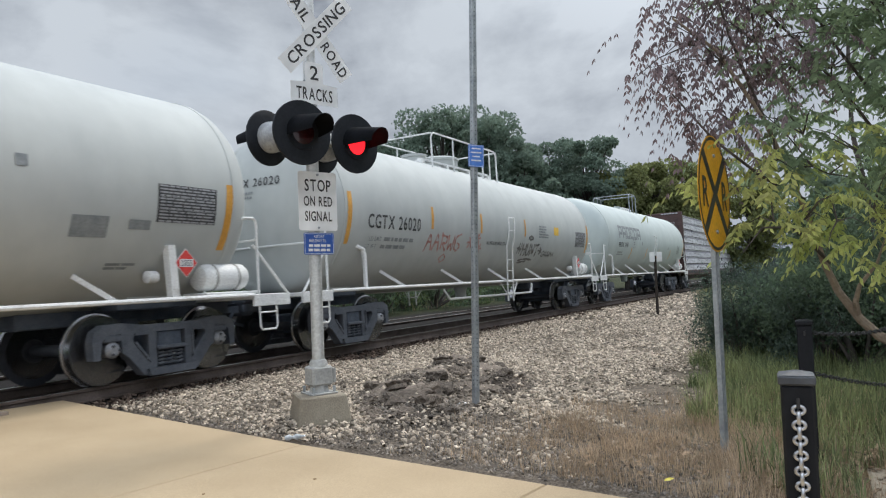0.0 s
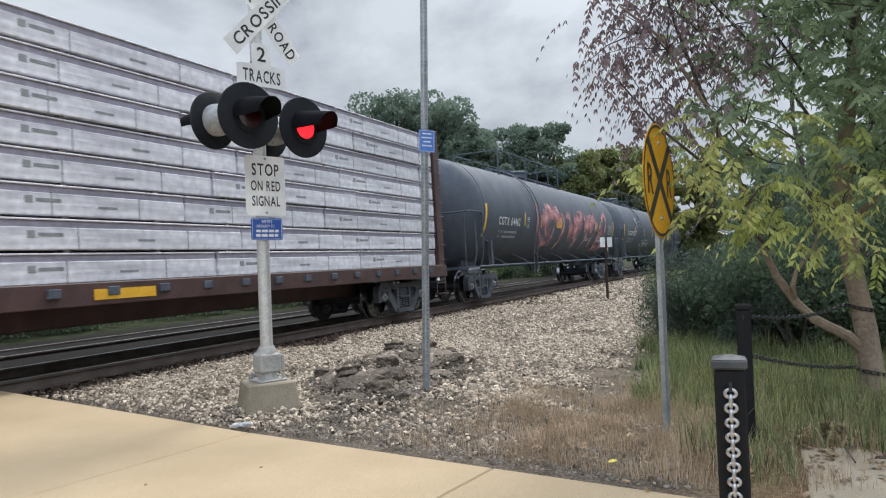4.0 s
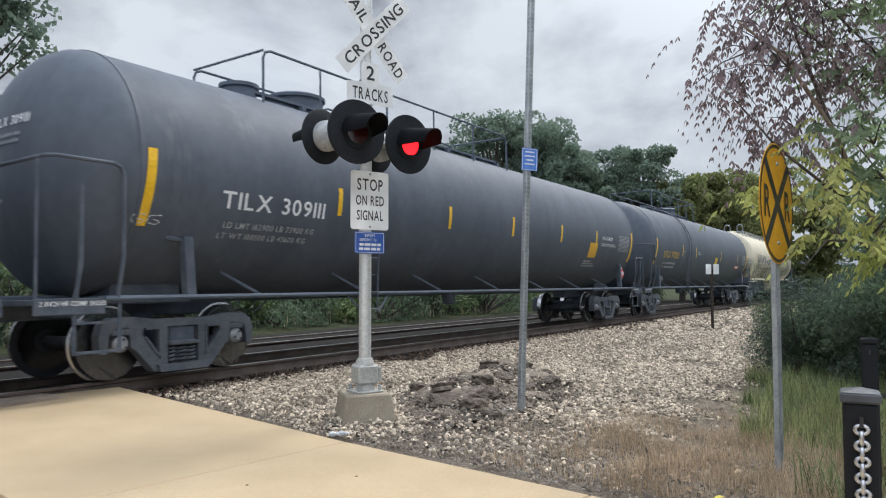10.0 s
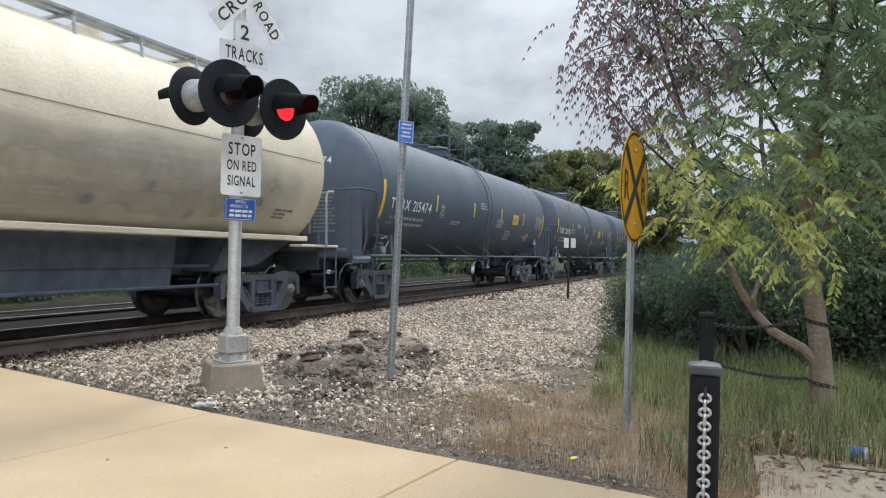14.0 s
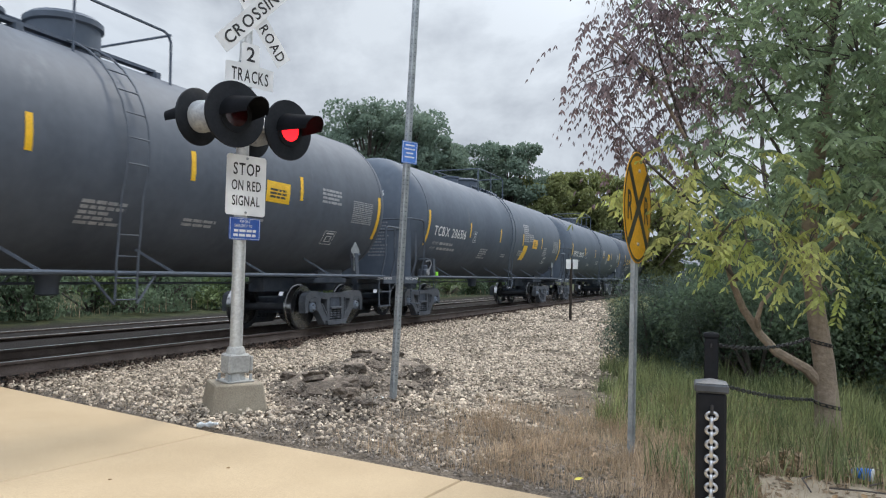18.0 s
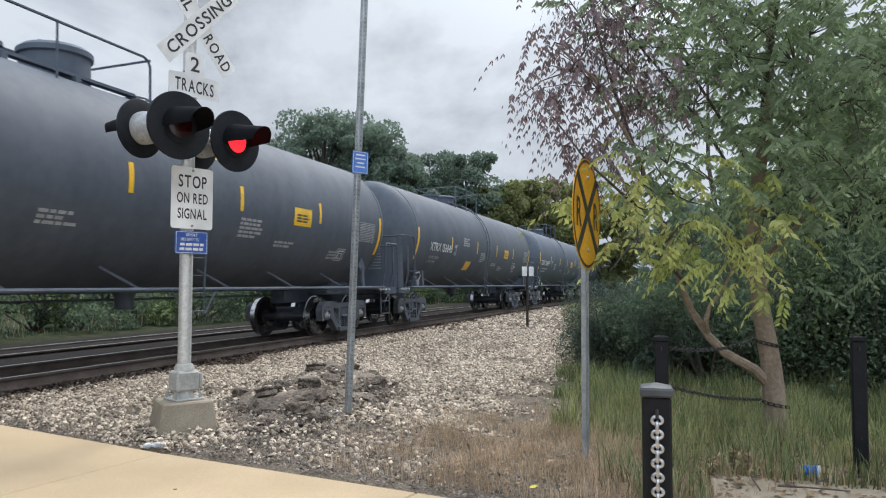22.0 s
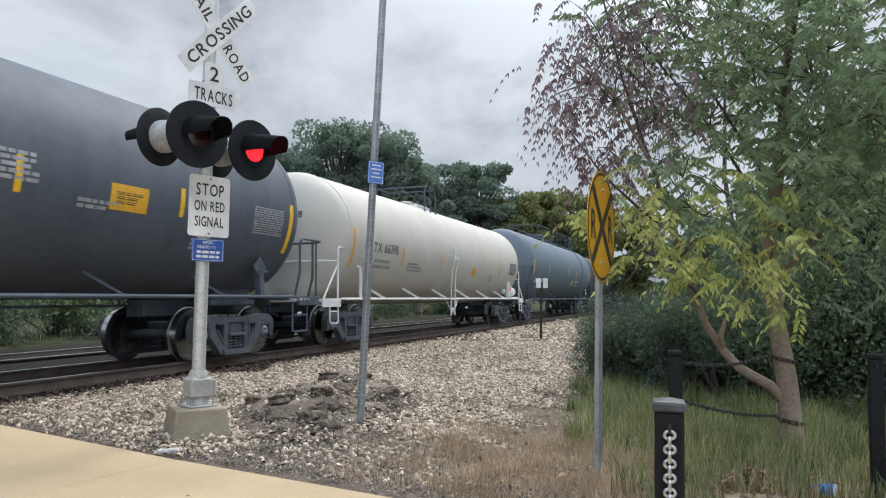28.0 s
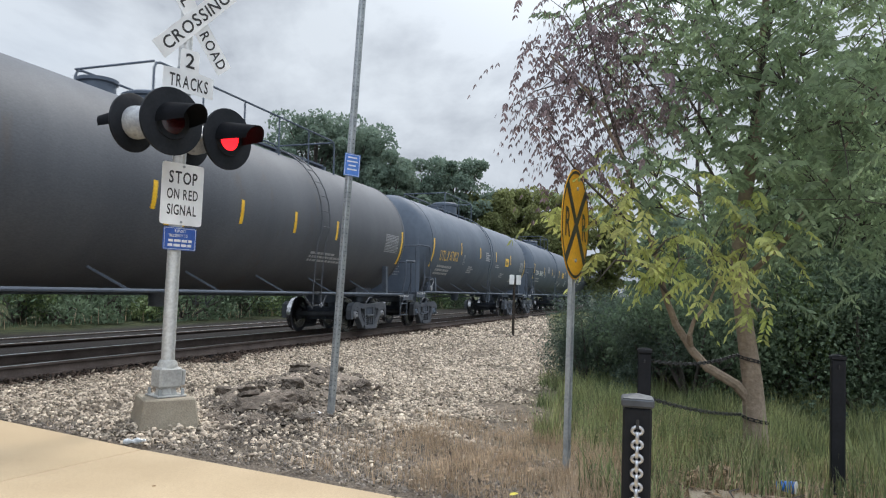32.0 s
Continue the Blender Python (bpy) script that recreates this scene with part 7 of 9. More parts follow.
def signal_lamp(root, at, which):
    """Backplate, hood, housing and lens of one flashing lamp; it looks along -y of its pose."""
    disc = Shape().turned([(-0.02, 0.315), (-0.012, 0.318), (0.004, 0.318), (0.012, 0.30), (0.014, 0.17)], 40, "y")
    unit = part("backplate", disc, M_LAMPBLACK, root, at=at)
    hood = Shape()
    n, ln = 22, 0.44
    for i in range(n + 1):
        a = radians(-12 + 204 * i / n)
        reach = ln * (0.86 + 0.14 * max(0.0, math.sin(a)))
        for rr, yy in ((0.178, -0.01), (0.115, -0.01 - reach), (0.109, -0.01 - reach), (0.170, -0.01)):
            hood.v.append((rr * math.cos(a), yy, rr * math.sin(a) - (0.01 if yy < -0.02 else 0)))
    for i in range(n):
        for j in range(4):
            hood.face(i * 4 + j, i * 4 + (j + 1) % 4, (i + 1) * 4 + (j + 1) % 4, (i + 1) * 4 + j)
    part("hood", hood, M_HOOD, unit)
    part("housing", Shape().turned([(0.012, 0.175), (0.05, 0.18), (0.15, 0.17), (0.21, 0.12), (0.23, 0.05)], 28, "y"), M_HOUSING, unit)
    part("lens_rim", Shape().turned([(-0.034, 0.165), (-0.036, 0.172), (-0.016, 0.175), (-0.014, 0.166)], 32, "y"), M_LAMPBLACK, unit)
    # the lamp turns its lit face out while it flashes, and its dark face when it rests
    s = Shape()
    s.slot = 0
    prof = [(-0.016, 0.02), (-0.013, 0.10), (-0.003, 0.162), (0.0, 0.164)]
    s.turned(prof, 32, "y")
    s.slot = 1
    s.turned([(-a, r) for a, r in prof[::-1]], 32, "y")
    lens = part("lens", s, [M_GLOW, M_LENS], unit, "red lens that lights and darkens in turn", at=(0, -0.024, 0))
    if which is not None:
        LAMPS.append((lens, which))
    else:
        lens.matrix_basis = pose(0, -0.024, 0, 0, 0, 180)


def crossing_signal():
    px, py = -1.345, 7.40
    root = thing("crossing_signal", "railway crossing signal with flashing red lamps on an aluminium mast", "crossing signal", pose(px, py, 0))
    part("foundation", Shape().block(-0.295, 0.295, -0.295, 0.295, -0.12, 0.30, 0.014, taper=0.20).moved(pose(0, 0, 0, 0, 0, 24)), M_GREYCON, root, "stained grey concrete foundation block")
    base = Shape().block(-0.145, 0.145, -0.145, 0.145, 0.30, 0.32, 0.006)
    base.turned([(0.32, 0.112), (0.345, 0.100), (0.40, 0.094)], 8, "z")
    part("mast_base", base.moved(pose(0, 0, 0, 0, 0, 38)), M_CASTALU, root)
    box = Shape().block(-0.115, 0.115, -0.105, 0.105, 0.385, 0.585, 0.02)
    box.turned([(0.58, 0.098), (0.62, 0.092), (0.65, 0.075)], 16, "z")
    jb = part("junction_box", box.moved(pose(0, 0, 0, 0, 0, 38)), M_CASTALU, root)
    part("door_plate", Shape().block(0.117, 0.155, -0.085, 0.085, 0.405, 0.555, 0.006).moved(pose(0, 0, 0, 0, 0, 38)), M_CASTALU, jb)
    for k in (-1, 1):
        for j in (-1, 1):
            part("anchor_bolt", Shape().tube([(0.115 * k, 0.115 * j, 0.31), (0.115 * k, 0.115 * j, 0.38)], 0.016, 6).moved(pose(0, 0, 0, 0, 0, 38)), M_GALV, root)
    part("mast", Shape().tube([(0, 0, 0.6), (0, 0, 4.75)], 0.064, 24), M_ALU, root)
    part("mast_cap", Shape().turned([(4.74, 0.07), (4.79, 0.07), (4.83, 0.03)], 16, "z"), M_CASTALU, root)
    # crossarm and lamps; the pair that looks this way, and its twin that looks back
    arm_turn = 60
    ca, sa = math.cos(radians(arm_turn)), math.sin(radians(arm_turn))
    arm = Shape().tube([(-0.42 * ca, -0.42 * sa, 2.93), (0.42 * ca, 0.42 * sa, 2.93)], 0.036, 12)
    arm.turned([(2.82, 0.09), (2.84, 0.10), (3.02, 0.10), (3.04, 0.09)], 18, "z")
    part("crossarm", arm, M_CASTALU, root)
    for k, which in ((-1, "L"), (1, "R")):
        x, y = 0.40 * k * ca, 0.40 * k * sa
        aim = 44 if k < 0 else 51
        signal_lamp(root, pose(x + 0.28 * math.sin(radians(50)) + 0.012, y - 0.28 * math.cos(radians(50)), 2.91, 0, 0, aim), which)
        signal_lamp(root, pose(x - 0.25 * math.sin(radians(54)), y + 0.25 * math.cos(radians(54)), 2.94, 0, 0, 180 + 60) @ Matrix.Scale(0.9, 4), None)
        part("lamp_bracket", Shape().tube([(x - 0.2 * math.sin(radians(54)), y + 0.2 * math.cos(radians(54)), 2.93), (x + 0.2 * math.sin(radians(50)), y - 0.2 * math.cos(radians(50)), 2.93)], 0.03, 10), M_CASTALU, root)
    part("bell", Shape().turned([(3.18, 0.03), (3.20, 0.14), (3.16, 0.16), (3.10, 0.16)], 20, "z", (-0.18, 0.12, 0)), M_CASTALU, root)

    def board(name, pts, z, m, back, label, holes=()):
        s = Shape().plate(pts, -0.008, 0.0)
        return part(name, s, m, root, label, at=facing(back[0], back[1], z, SIGN_TURN), smooth=0)

    fx, fy = 0.085 * math.sin(radians(SIGN_TURN)), -0.085 * math.cos(radians(SIGN_TURN))

    def rounded(w, h, r=0.03):
        pts = []
        for cx, cz, a0 in ((w / 2 - r, h / 2 - r, 0), (-w / 2 + r, h / 2 - r, 90), (-w / 2 + r, -h / 2 + r, 180), (w / 2 - r, -h / 2 + r, 270)):
            for i in range(5):
                a = radians(a0 + 22.5 * i)
                pts.append((cx + r * math.cos(a), cz + r * math.sin(a)))
        return pts

    # crossbuck
    zc = 4.02
    for name, ang, words, lift in (("crossbuck_blade", 47, ("CROSSING",), 0.012), ("crossbuck_blade", -50, ("RAIL", "ROAD"), 0.0)):
        b = Shape().plate([(-0.57, -0.098), (0.57, -0.098), (0.57, 0.098), (-0.57, 0.098)], -0.004, 0.0)
        blade = part(name, b, M_SIGN_W, root, "white crossbuck blade", at=facing(fx * 1.0, fy * 1.0, zc, SIGN_TURN) @ pose(0.04, -lift, 0.045, 0, -ang, 0), smooth=0)
        s = Shape()
        if len(words) == 1:
            flat_text(s, words[0], 0.118, 0.98, 0, 0, -0.0065)
        else:
            flat_text(s, words[0], 0.118, 0.37, -0.335, 0, -0.0065)
            part("lettering", s, M_SIGN_K, blade, smooth=0)
            s = Shape()
            flat_text(s, words[1], 0.118, 0.39, 0.335, 0, -0.0065)
        part("lettering", s, M_SIGN_K, blade, smooth=0)
    # tracks plate
    pl = Shape().plate([(-0.28, -0.115), (0.28, -0.115), (0.28, 0.095), (0.105, 0.110), (0.105, 0.30), (0.085, 0.325), (-0.085, 0.325), (-0.105, 0.30), (-0.105, 0.110), (-0.28, 0.095)], -0.006, 0.0)
    plate = part("tracks_plate", pl, M_SIGN_W, root, "white plate giving the number of tracks", at=facing(fx, fy, 3.415, SIGN_TURN), smooth=0)
    s = Shape()
    flat_text(s, "TRACKS", 0.125, 0.43, 0, -0.01, -0.0085)
    part("lettering", s, M_SIGN_K, plate, smooth=0)
    s = Shape()
    flat_text(s, "2", 0.145, 0.10, 0, 0.215, -0.0085)
    part("lettering", s, M_SIGN_K, plate, smooth=0)
    # stop on red
    st = part("stop_sign", Shape().plate(rounded(0.457, 0.61), -0.006, 0.0), M_SIGN_W, root, "white sign reading stop on red signal", at=facing(fx, fy, 2.285, SIGN_TURN), smooth=0)
    s = Shape()
    flat_text(s, "STOP", 0.120, 0.31, 0, 0.165, -0.0085)
    part("lettering", s, M_SIGN_K, st, smooth=0)
    s = Shape()
    flat_text(s, "ON RED", 0.100, 0.34, 0, 0.0, -0.0085)
    part("lettering", s, M_SIGN_K, st, smooth=0)
    s = Shape()
    flat_text(s, "SIGNAL", 0.100, 0.32, 0, -0.155, -0.0085)
    part("lettering", s, M_SIGN_K, st, smooth=0)
    for z in (0.275, -0.275):
        part("bolt", Shape().turned([(-0.016, 0.012), (-0.006, 0.014)], 8, "y", (0, 0, z)), M_GALV, st)
    bl = part("emergency_sign", Shape().plate(rounded(0.36, 0.225, 0.02), -0.005, 0.0), M_SIGN_B, root, "blue emergency notice", at=facing(fx, fy, 1.845, SIGN_TURN), smooth=0)
    s = Shape()
    flat_text(s, "REPORT", 0.028, 0.12, 0, 0.075, -0.0075)
    flat_text(s, "EMERGENCY TO", 0.028, 0.20, -0.02, 0.03, -0.0075)
    for z, w in ((-0.02, 0.25), (-0.065, 0.26)):
        x = -w / 2
        for d in (0.05, 0.07, 0.06, 0.04):
            s.box(x, x + d, -0.0078, -0.0070, z - 0.013, z + 0.013)
            x += d + 0.012
    for x0, x1, z0, z1 in ((-0.17, 0.17, 0.100, 0.104), (-0.17, 0.17, -0.104, -0.100), (-0.17, -0.166, -0.104, 0.104), (0.166, 0.17, -0.104, 0.104)):
        s.box(x0, x1, -0.0078, -0.0070, z0, z1)
    part("lettering", s, M_INK_W, bl, smooth=0)
    for z in (2.02, 2.50, 1.85, 3.30, 3.55, 4.0):
        part("pipe_clamp", Shape().turned([(z - 0.02, 0.072), (z + 0.02, 0.072)], 20, "z"), M_GALV, root)


crossing_signal()


def tall_post():
    """A perforated square steel post with a small blue sign."""
    root = thing("tall_sign_post", "tall perforated galvanised post with a small blue sign", "sign post", pose(0.262, 7.98, 0, 0, 2.3, 38))
    s = Shape().block(-0.032, 0.032, -0.032, 0.032, -0.15, 7.2, 0.006)
    part("post", s, M_GALV, root)
    h = Shape()
    for i in range(120):
        z = 0.25 + i * 0.0508
        for a in range(2):
            pts = [(0.006 * math.cos(q * 1.047), 0.006 * math.sin(q * 1.047) + z) for q in range(6)]
            k = len(h.v)
            if a == 0:
                h.v.extend((u, -0.0325, v) for u, v in pts)
            else:
                h.v.extend((-0.0325, u, v) for u, v in pts)
            h.face(*range(k, k + 6))
    tagged(part("punched_hole", h, M_LAMPBLACK, root, smooth=0), kind="stuff")
    sg = part("blue_sign", Shape().plate([(-0.095, -0.125), (0.095, -0.125), (0.095, 0.125), (-0.095, 0.125)], -0.004, 0.0), M_SIGN_B2, root, "small light blue sign", at=pose(0.0, -0.04, 2.80, 0, 0, -14), smooth=0)
    s = Shape()
    for i, w in enumerate((0.11, 0.13, 0.09, 0.12)):
        s.box(-w / 2, w / 2, -0.0065, -0.0045, 0.075 - i * 0.045, 0.09 - i * 0.045)
    for x0, x1, z0, z1 in ((-0.088, 0.088, 0.114, 0.118), (-0.088, 0.088, -0.118, -0.114), (-0.088, -0.084, -0.118, 0.118), (0.084, 0.088, -0.118, 0.118)):
        s.box(x0, x1, -0.0065, -0.0045, z0, z1)
    part("sign_print", s, M_INK_W, sg, smooth=0)


tall_post()


def warning_sign():
    """The round amber advance-warning sign on its channel post."""
    root = thing("round_warning_sign", "round amber railway warning sign with a black cross", "road sign", pose(2.19, 5.70, 0, 0, 0.6, 57))
    hat = [(-0.056, -0.014), (-0.035, -0.014), (-0.031, 0.022), (0.031, 0.022), (0.035, -0.014), (0.056, -0.014), (0.056, -0.010), (0.038, -0.010), (0.034, 0.027), (-0.034, 0.027), (-0.038, -0.010), (-0.056, -0.010)]
    n = len(hat)
    s = Shape().add([(x, y, -0.1) for x, y in hat] + [(x, y, 2.42) for x, y in hat], [(i, (i + 1) % n, n + (i + 1) % n, n + i) for i in range(n)] + [tuple(range(n, 2 * n)), tuple(range(n))[::-1]])
    part("channel_post", s, M_GALV, root)
    z0, r = 2.02, 0.457
    ring = [(r * math.cos(2 * math.pi * i / 48), r * math.sin(2 * math.pi * i / 48)) for i in range(48)]
    disc = part("disc", Shape().plate(ring, -0.020, -0.016), M_SIGN_Y, root, at=(0, 0, z0), smooth=0)
    k = Shape()
    n = 48
    for i in range(n + 1):
        a = 2 * math.pi * i / n
        for q in (r - 0.012, r - 0.034):
            k.v.append((q * math.cos(a), -0.0225, q * math.sin(a)))
    for i in range(n):
        k.face(2 * i, 2 * i + 1, 2 * i + 3, 2 * i + 2)
    for sg in (-1, 1):
        d = Vector((math.cos(radians(45)), sg * math.sin(radians(45))))
        p = Vector((-d.y, d.x)) * 0.04
        pts = [d * 0.425 + p, d * 0.425 - p, -d * 0.425 - p, -d * 0.425 + p]
        b = len(k.v)
        k.v.extend((q.x, -0.0225 - 0.0004 * sg, q.y) for q in pts)
        k.face(b, b + 1, b + 2, b + 3)
    flat_text(k, "R", 0.23, 0.15, -0.27, 0.0, -0.0235)
    flat_text(k, "R", 0.23, 0.15, 0.27, 0.0, -0.0235)
    part("cross_and_letters", k, M_SIGN_K, disc, smooth=0)
    for z in (0.30, -0.30):
        part("bolt", Shape().turned([(-0.032, 0.014), (-0.020, 0.016)], 8, "y", (0, 0, z)), M_GALV, disc)


warning_sign()


def far_marker():
    root = thing("track_marker", "thin brown post with two small white plates beside the track", "marker post", pose(6.16, 23.5, 0, 0, 0, 15))
    part("post", Shape().block(-0.035, 0.035, -0.035, 0.035, -0.1, 1.9, 0.006), M_TIE, root)
    for x in (-0.13, 0.13):
        part("plate", Shape().block(x - 0.09, x + 0.09, -0.06, -0.045, 1.70, 2.02, 0.004), M_SIGN_W, root)


far_marker()


def chain_link(r=0.0085, a=0.030, b=0.022):
    pts = []
    for i in range(16):
        q = 2 * math.pi * i / 16
        pts.append((b * math.cos(q), 0, a * math.sin(q) + (0.014 if math.sin(q) > 0 else -0.014)))
    return Shape().tube(pts, r, 6, closed=True)


def oval_link(a, b, r):
    """A short oval link: half height a, half width b to the middle of the wire, wire radius r."""
    return Shape().tube([(b * math.cos(2 * math.pi * i / 18), 0, a * math.sin(2 * math.pi * i / 18)) for i in range(18)], r, 7, closed=True)


def bollards():
    spots = [((1.375, 2.50), 1.09, 22, "square black bollard with a heavy chain down its face"),
             ((2.66, 5.30), 1.05, 24, "square black bollard standing in the tree's shade"),
             ((4.18, 5.13), 1.05, 30, "square black bollard at the grass edge")]
    for (x, y), h, turn, label in spots:
        root = thing("bollard", label, "bollard", pose(x, y, 0, 0, 0, -turn), group="bollards")
        w = 0.050
        part("post", Shape().block(-w, w, -w, w, -0.1, h - 0.045, 0.008), M_BOLLARD, root)
        part("cap", Shape().block(-w - 0.007, w + 0.007, -w - 0.007, w + 0.007, h - 0.045, h - 0.012, 0.007).block(-w - 0.003, w + 0.003, -w - 0.003, w + 0.003, h - 0.0135, h, 0.001, taper=0.8), M_CAPGREY if h > 1.06 else M_BOLLARD, root)
        part("eye_bolt", Shape().tube([(0, -w, h - 0.10), (0, -w - 0.022, h - 0.085), (0, -w - 0.022, h - 0.115)], 0.006, 6), M_CHAINDARK, root)
        if h > 1.06:
            chain = thing("chain", "galvanised link chain hanging down a black bollard", "chain", pose(x, y, 0, 0, 0, -turn))
            flat = oval_link(0.0135, 0.0175, 0.0064).mesh("link", M_CHAIN, 60)
            edge = oval_link(0.0195, 0.0120, 0.0064).mesh("link", M_CHAIN, 60)
            for i in range(36):
                part("link", flat if i % 2 == 0 else edge, None, chain, at=pose(0, -w - (0.014 if i % 2 == 0 else 0.016), h - 0.122 - i * 0.0246, 0, 0, 4 if i % 2 == 0 else 84))
    # the slack chain between the two bollards in the grass
    chain = thing("chain", "dark slack chains strung from a bollard round the tree", "chain")
    me = chain_link(0.0048, 0.02, 0.012).mesh("link", M_CHAINDARK, 60)
    lines = []
    for z0, z1, sag, cx, cy, r in ((0.95, 0.93, 0.05, 4.12, 6.26, 0.105), (0.66, 0.38, 0.03, 4.165, 6.23, 0.12)):
        ring = [Vector((cx + r * math.cos(q), cy + r * math.sin(q), z1 - 0.01 * i)) for i, q in enumerate(radians(160 + 26 * j) for j in range(7))]
        lines.append((Vector((2.71, 5.27, z0)), ring[0], sag))
        lines += [(p, q, 0.0) for p, q in zip(ring, ring[1:])]
    for a, b, sag in lines:
        n = max(1, round((b - a).length / 0.046))
        turn = math.degrees(math.atan2(b.y - a.y, b.x - a.x))
        for i in range(n):
            t = (i + 0.5) / n
            p = a.lerp(b, t)
            p.z -= sag * (1 - (2 * t - 1) ** 2)
            slope = math.degrees(math.atan2(b.z - a.z - sag * 4 * (1 - 2 * t), (b - a).length))
            part("link", me, None, chain, at=pose(p.x, p.y, p.z, 0, 0, turn) @ pose(0, 0, 0, 0, 90 - slope, 0) @ pose(0, 0, 0, 0, 0, 90 * (i % 2)))


bollards()


# ---- stones, rubble and litter ----
def stone_mesh(name, spots, sizes, m, seed):
    """Many broken stones joined into one mesh."""
    rng = np.random.default_rng(seed)
    box = np.array([(x, y, z) for z in (-1, 1) for y in (-1, 1) for x in (-1, 1)]) * 0.62
    quad = np.array([(4, 5, 7, 6), (0, 1, 5, 4), (2, 6, 7, 3), (0, 4, 6, 2), (1, 3, 7, 5)])
    n = len(spots)
    base = box[None] + rng.uniform(-0.30, 0.30, (n, 8, 3))
    base[:, 4:, :2] *= rng.uniform(0.45, 1.0, (n, 1, 1))
    base = base * np.stack([rng.uniform(0.8, 1.45, n), rng.uniform(0.6, 1.05, n), rng.uniform(0.32, 0.70, n)], 1)[:, None]
    a, b = rng.uniform(0, 6.28, n), rng.uniform(-0.7, 0.7, n)
    ca, sa, cb, sb = np.cos(a), np.sin(a), np.cos(b), np.sin(b)
    x, y, z = base[..., 0], base[..., 1], base[..., 2]
    x, z = x * cb[:, None] + z * sb[:, None], -x * sb[:, None] + z * cb[:, None]
    x, y = x * ca[:, None] - y * sa[:, None], x * sa[:, None] + y * ca[:, None]
    v = np.stack([x, y, z], -1) * (sizes[:, None, None] * 0.5) + spots[:, None]
    f = (quad[None] + (np.arange(n) * 8)[:, None, None]).reshape(-1, 4)
    return mesh_of(name, v.reshape(-1, 3), f, m)


def mesh_of(name, v, f, m):
    """A mesh from arrays of vertices and of faces that all have the same number of corners."""
    k = f.shape[1]
    me = bpy.data.meshes.new(name)
    me.vertices.add(len(v))
    me.vertices.foreach_set("co", np.ascontiguousarray(v, dtype=np.float32).ravel())
    me.loops.add(len(f) * k)
    me.loops.foreach_set("vertex_index", np.ascontiguousarray(f, dtype=np.int32).ravel())
    me.polygons.add(len(f))
    me.polygons.foreach_set("loop_start", np.arange(0, len(f) * k, k, dtype=np.int32))
    me.materials.append(m)
    me.update(calc_edges=True)
    return me


def heap(x, y):
    """The height of the rubble heap at a place."""
    z = 0.0
    for cx, cy, rx, ry, hh in ((-0.05, 9.3, 0.75, 1.2, 0.26), (0.1, 10.1, 0.65, 1.1, 0.22), (-0.45, 8.5, 0.5, 0.6, 0.20), (0.62, 9.2, 0.34, 0.45, 0.14), (-0.35, 7.75, 0.55, 0.5, 0.13), (-0.9, 8.9, 0.4, 0.5, 0.12)):
        q = ((x - cx) / rx) ** 2 + ((y - cy) / ry) ** 2
        z += hh * np.exp(-q * 1.3)
    return z


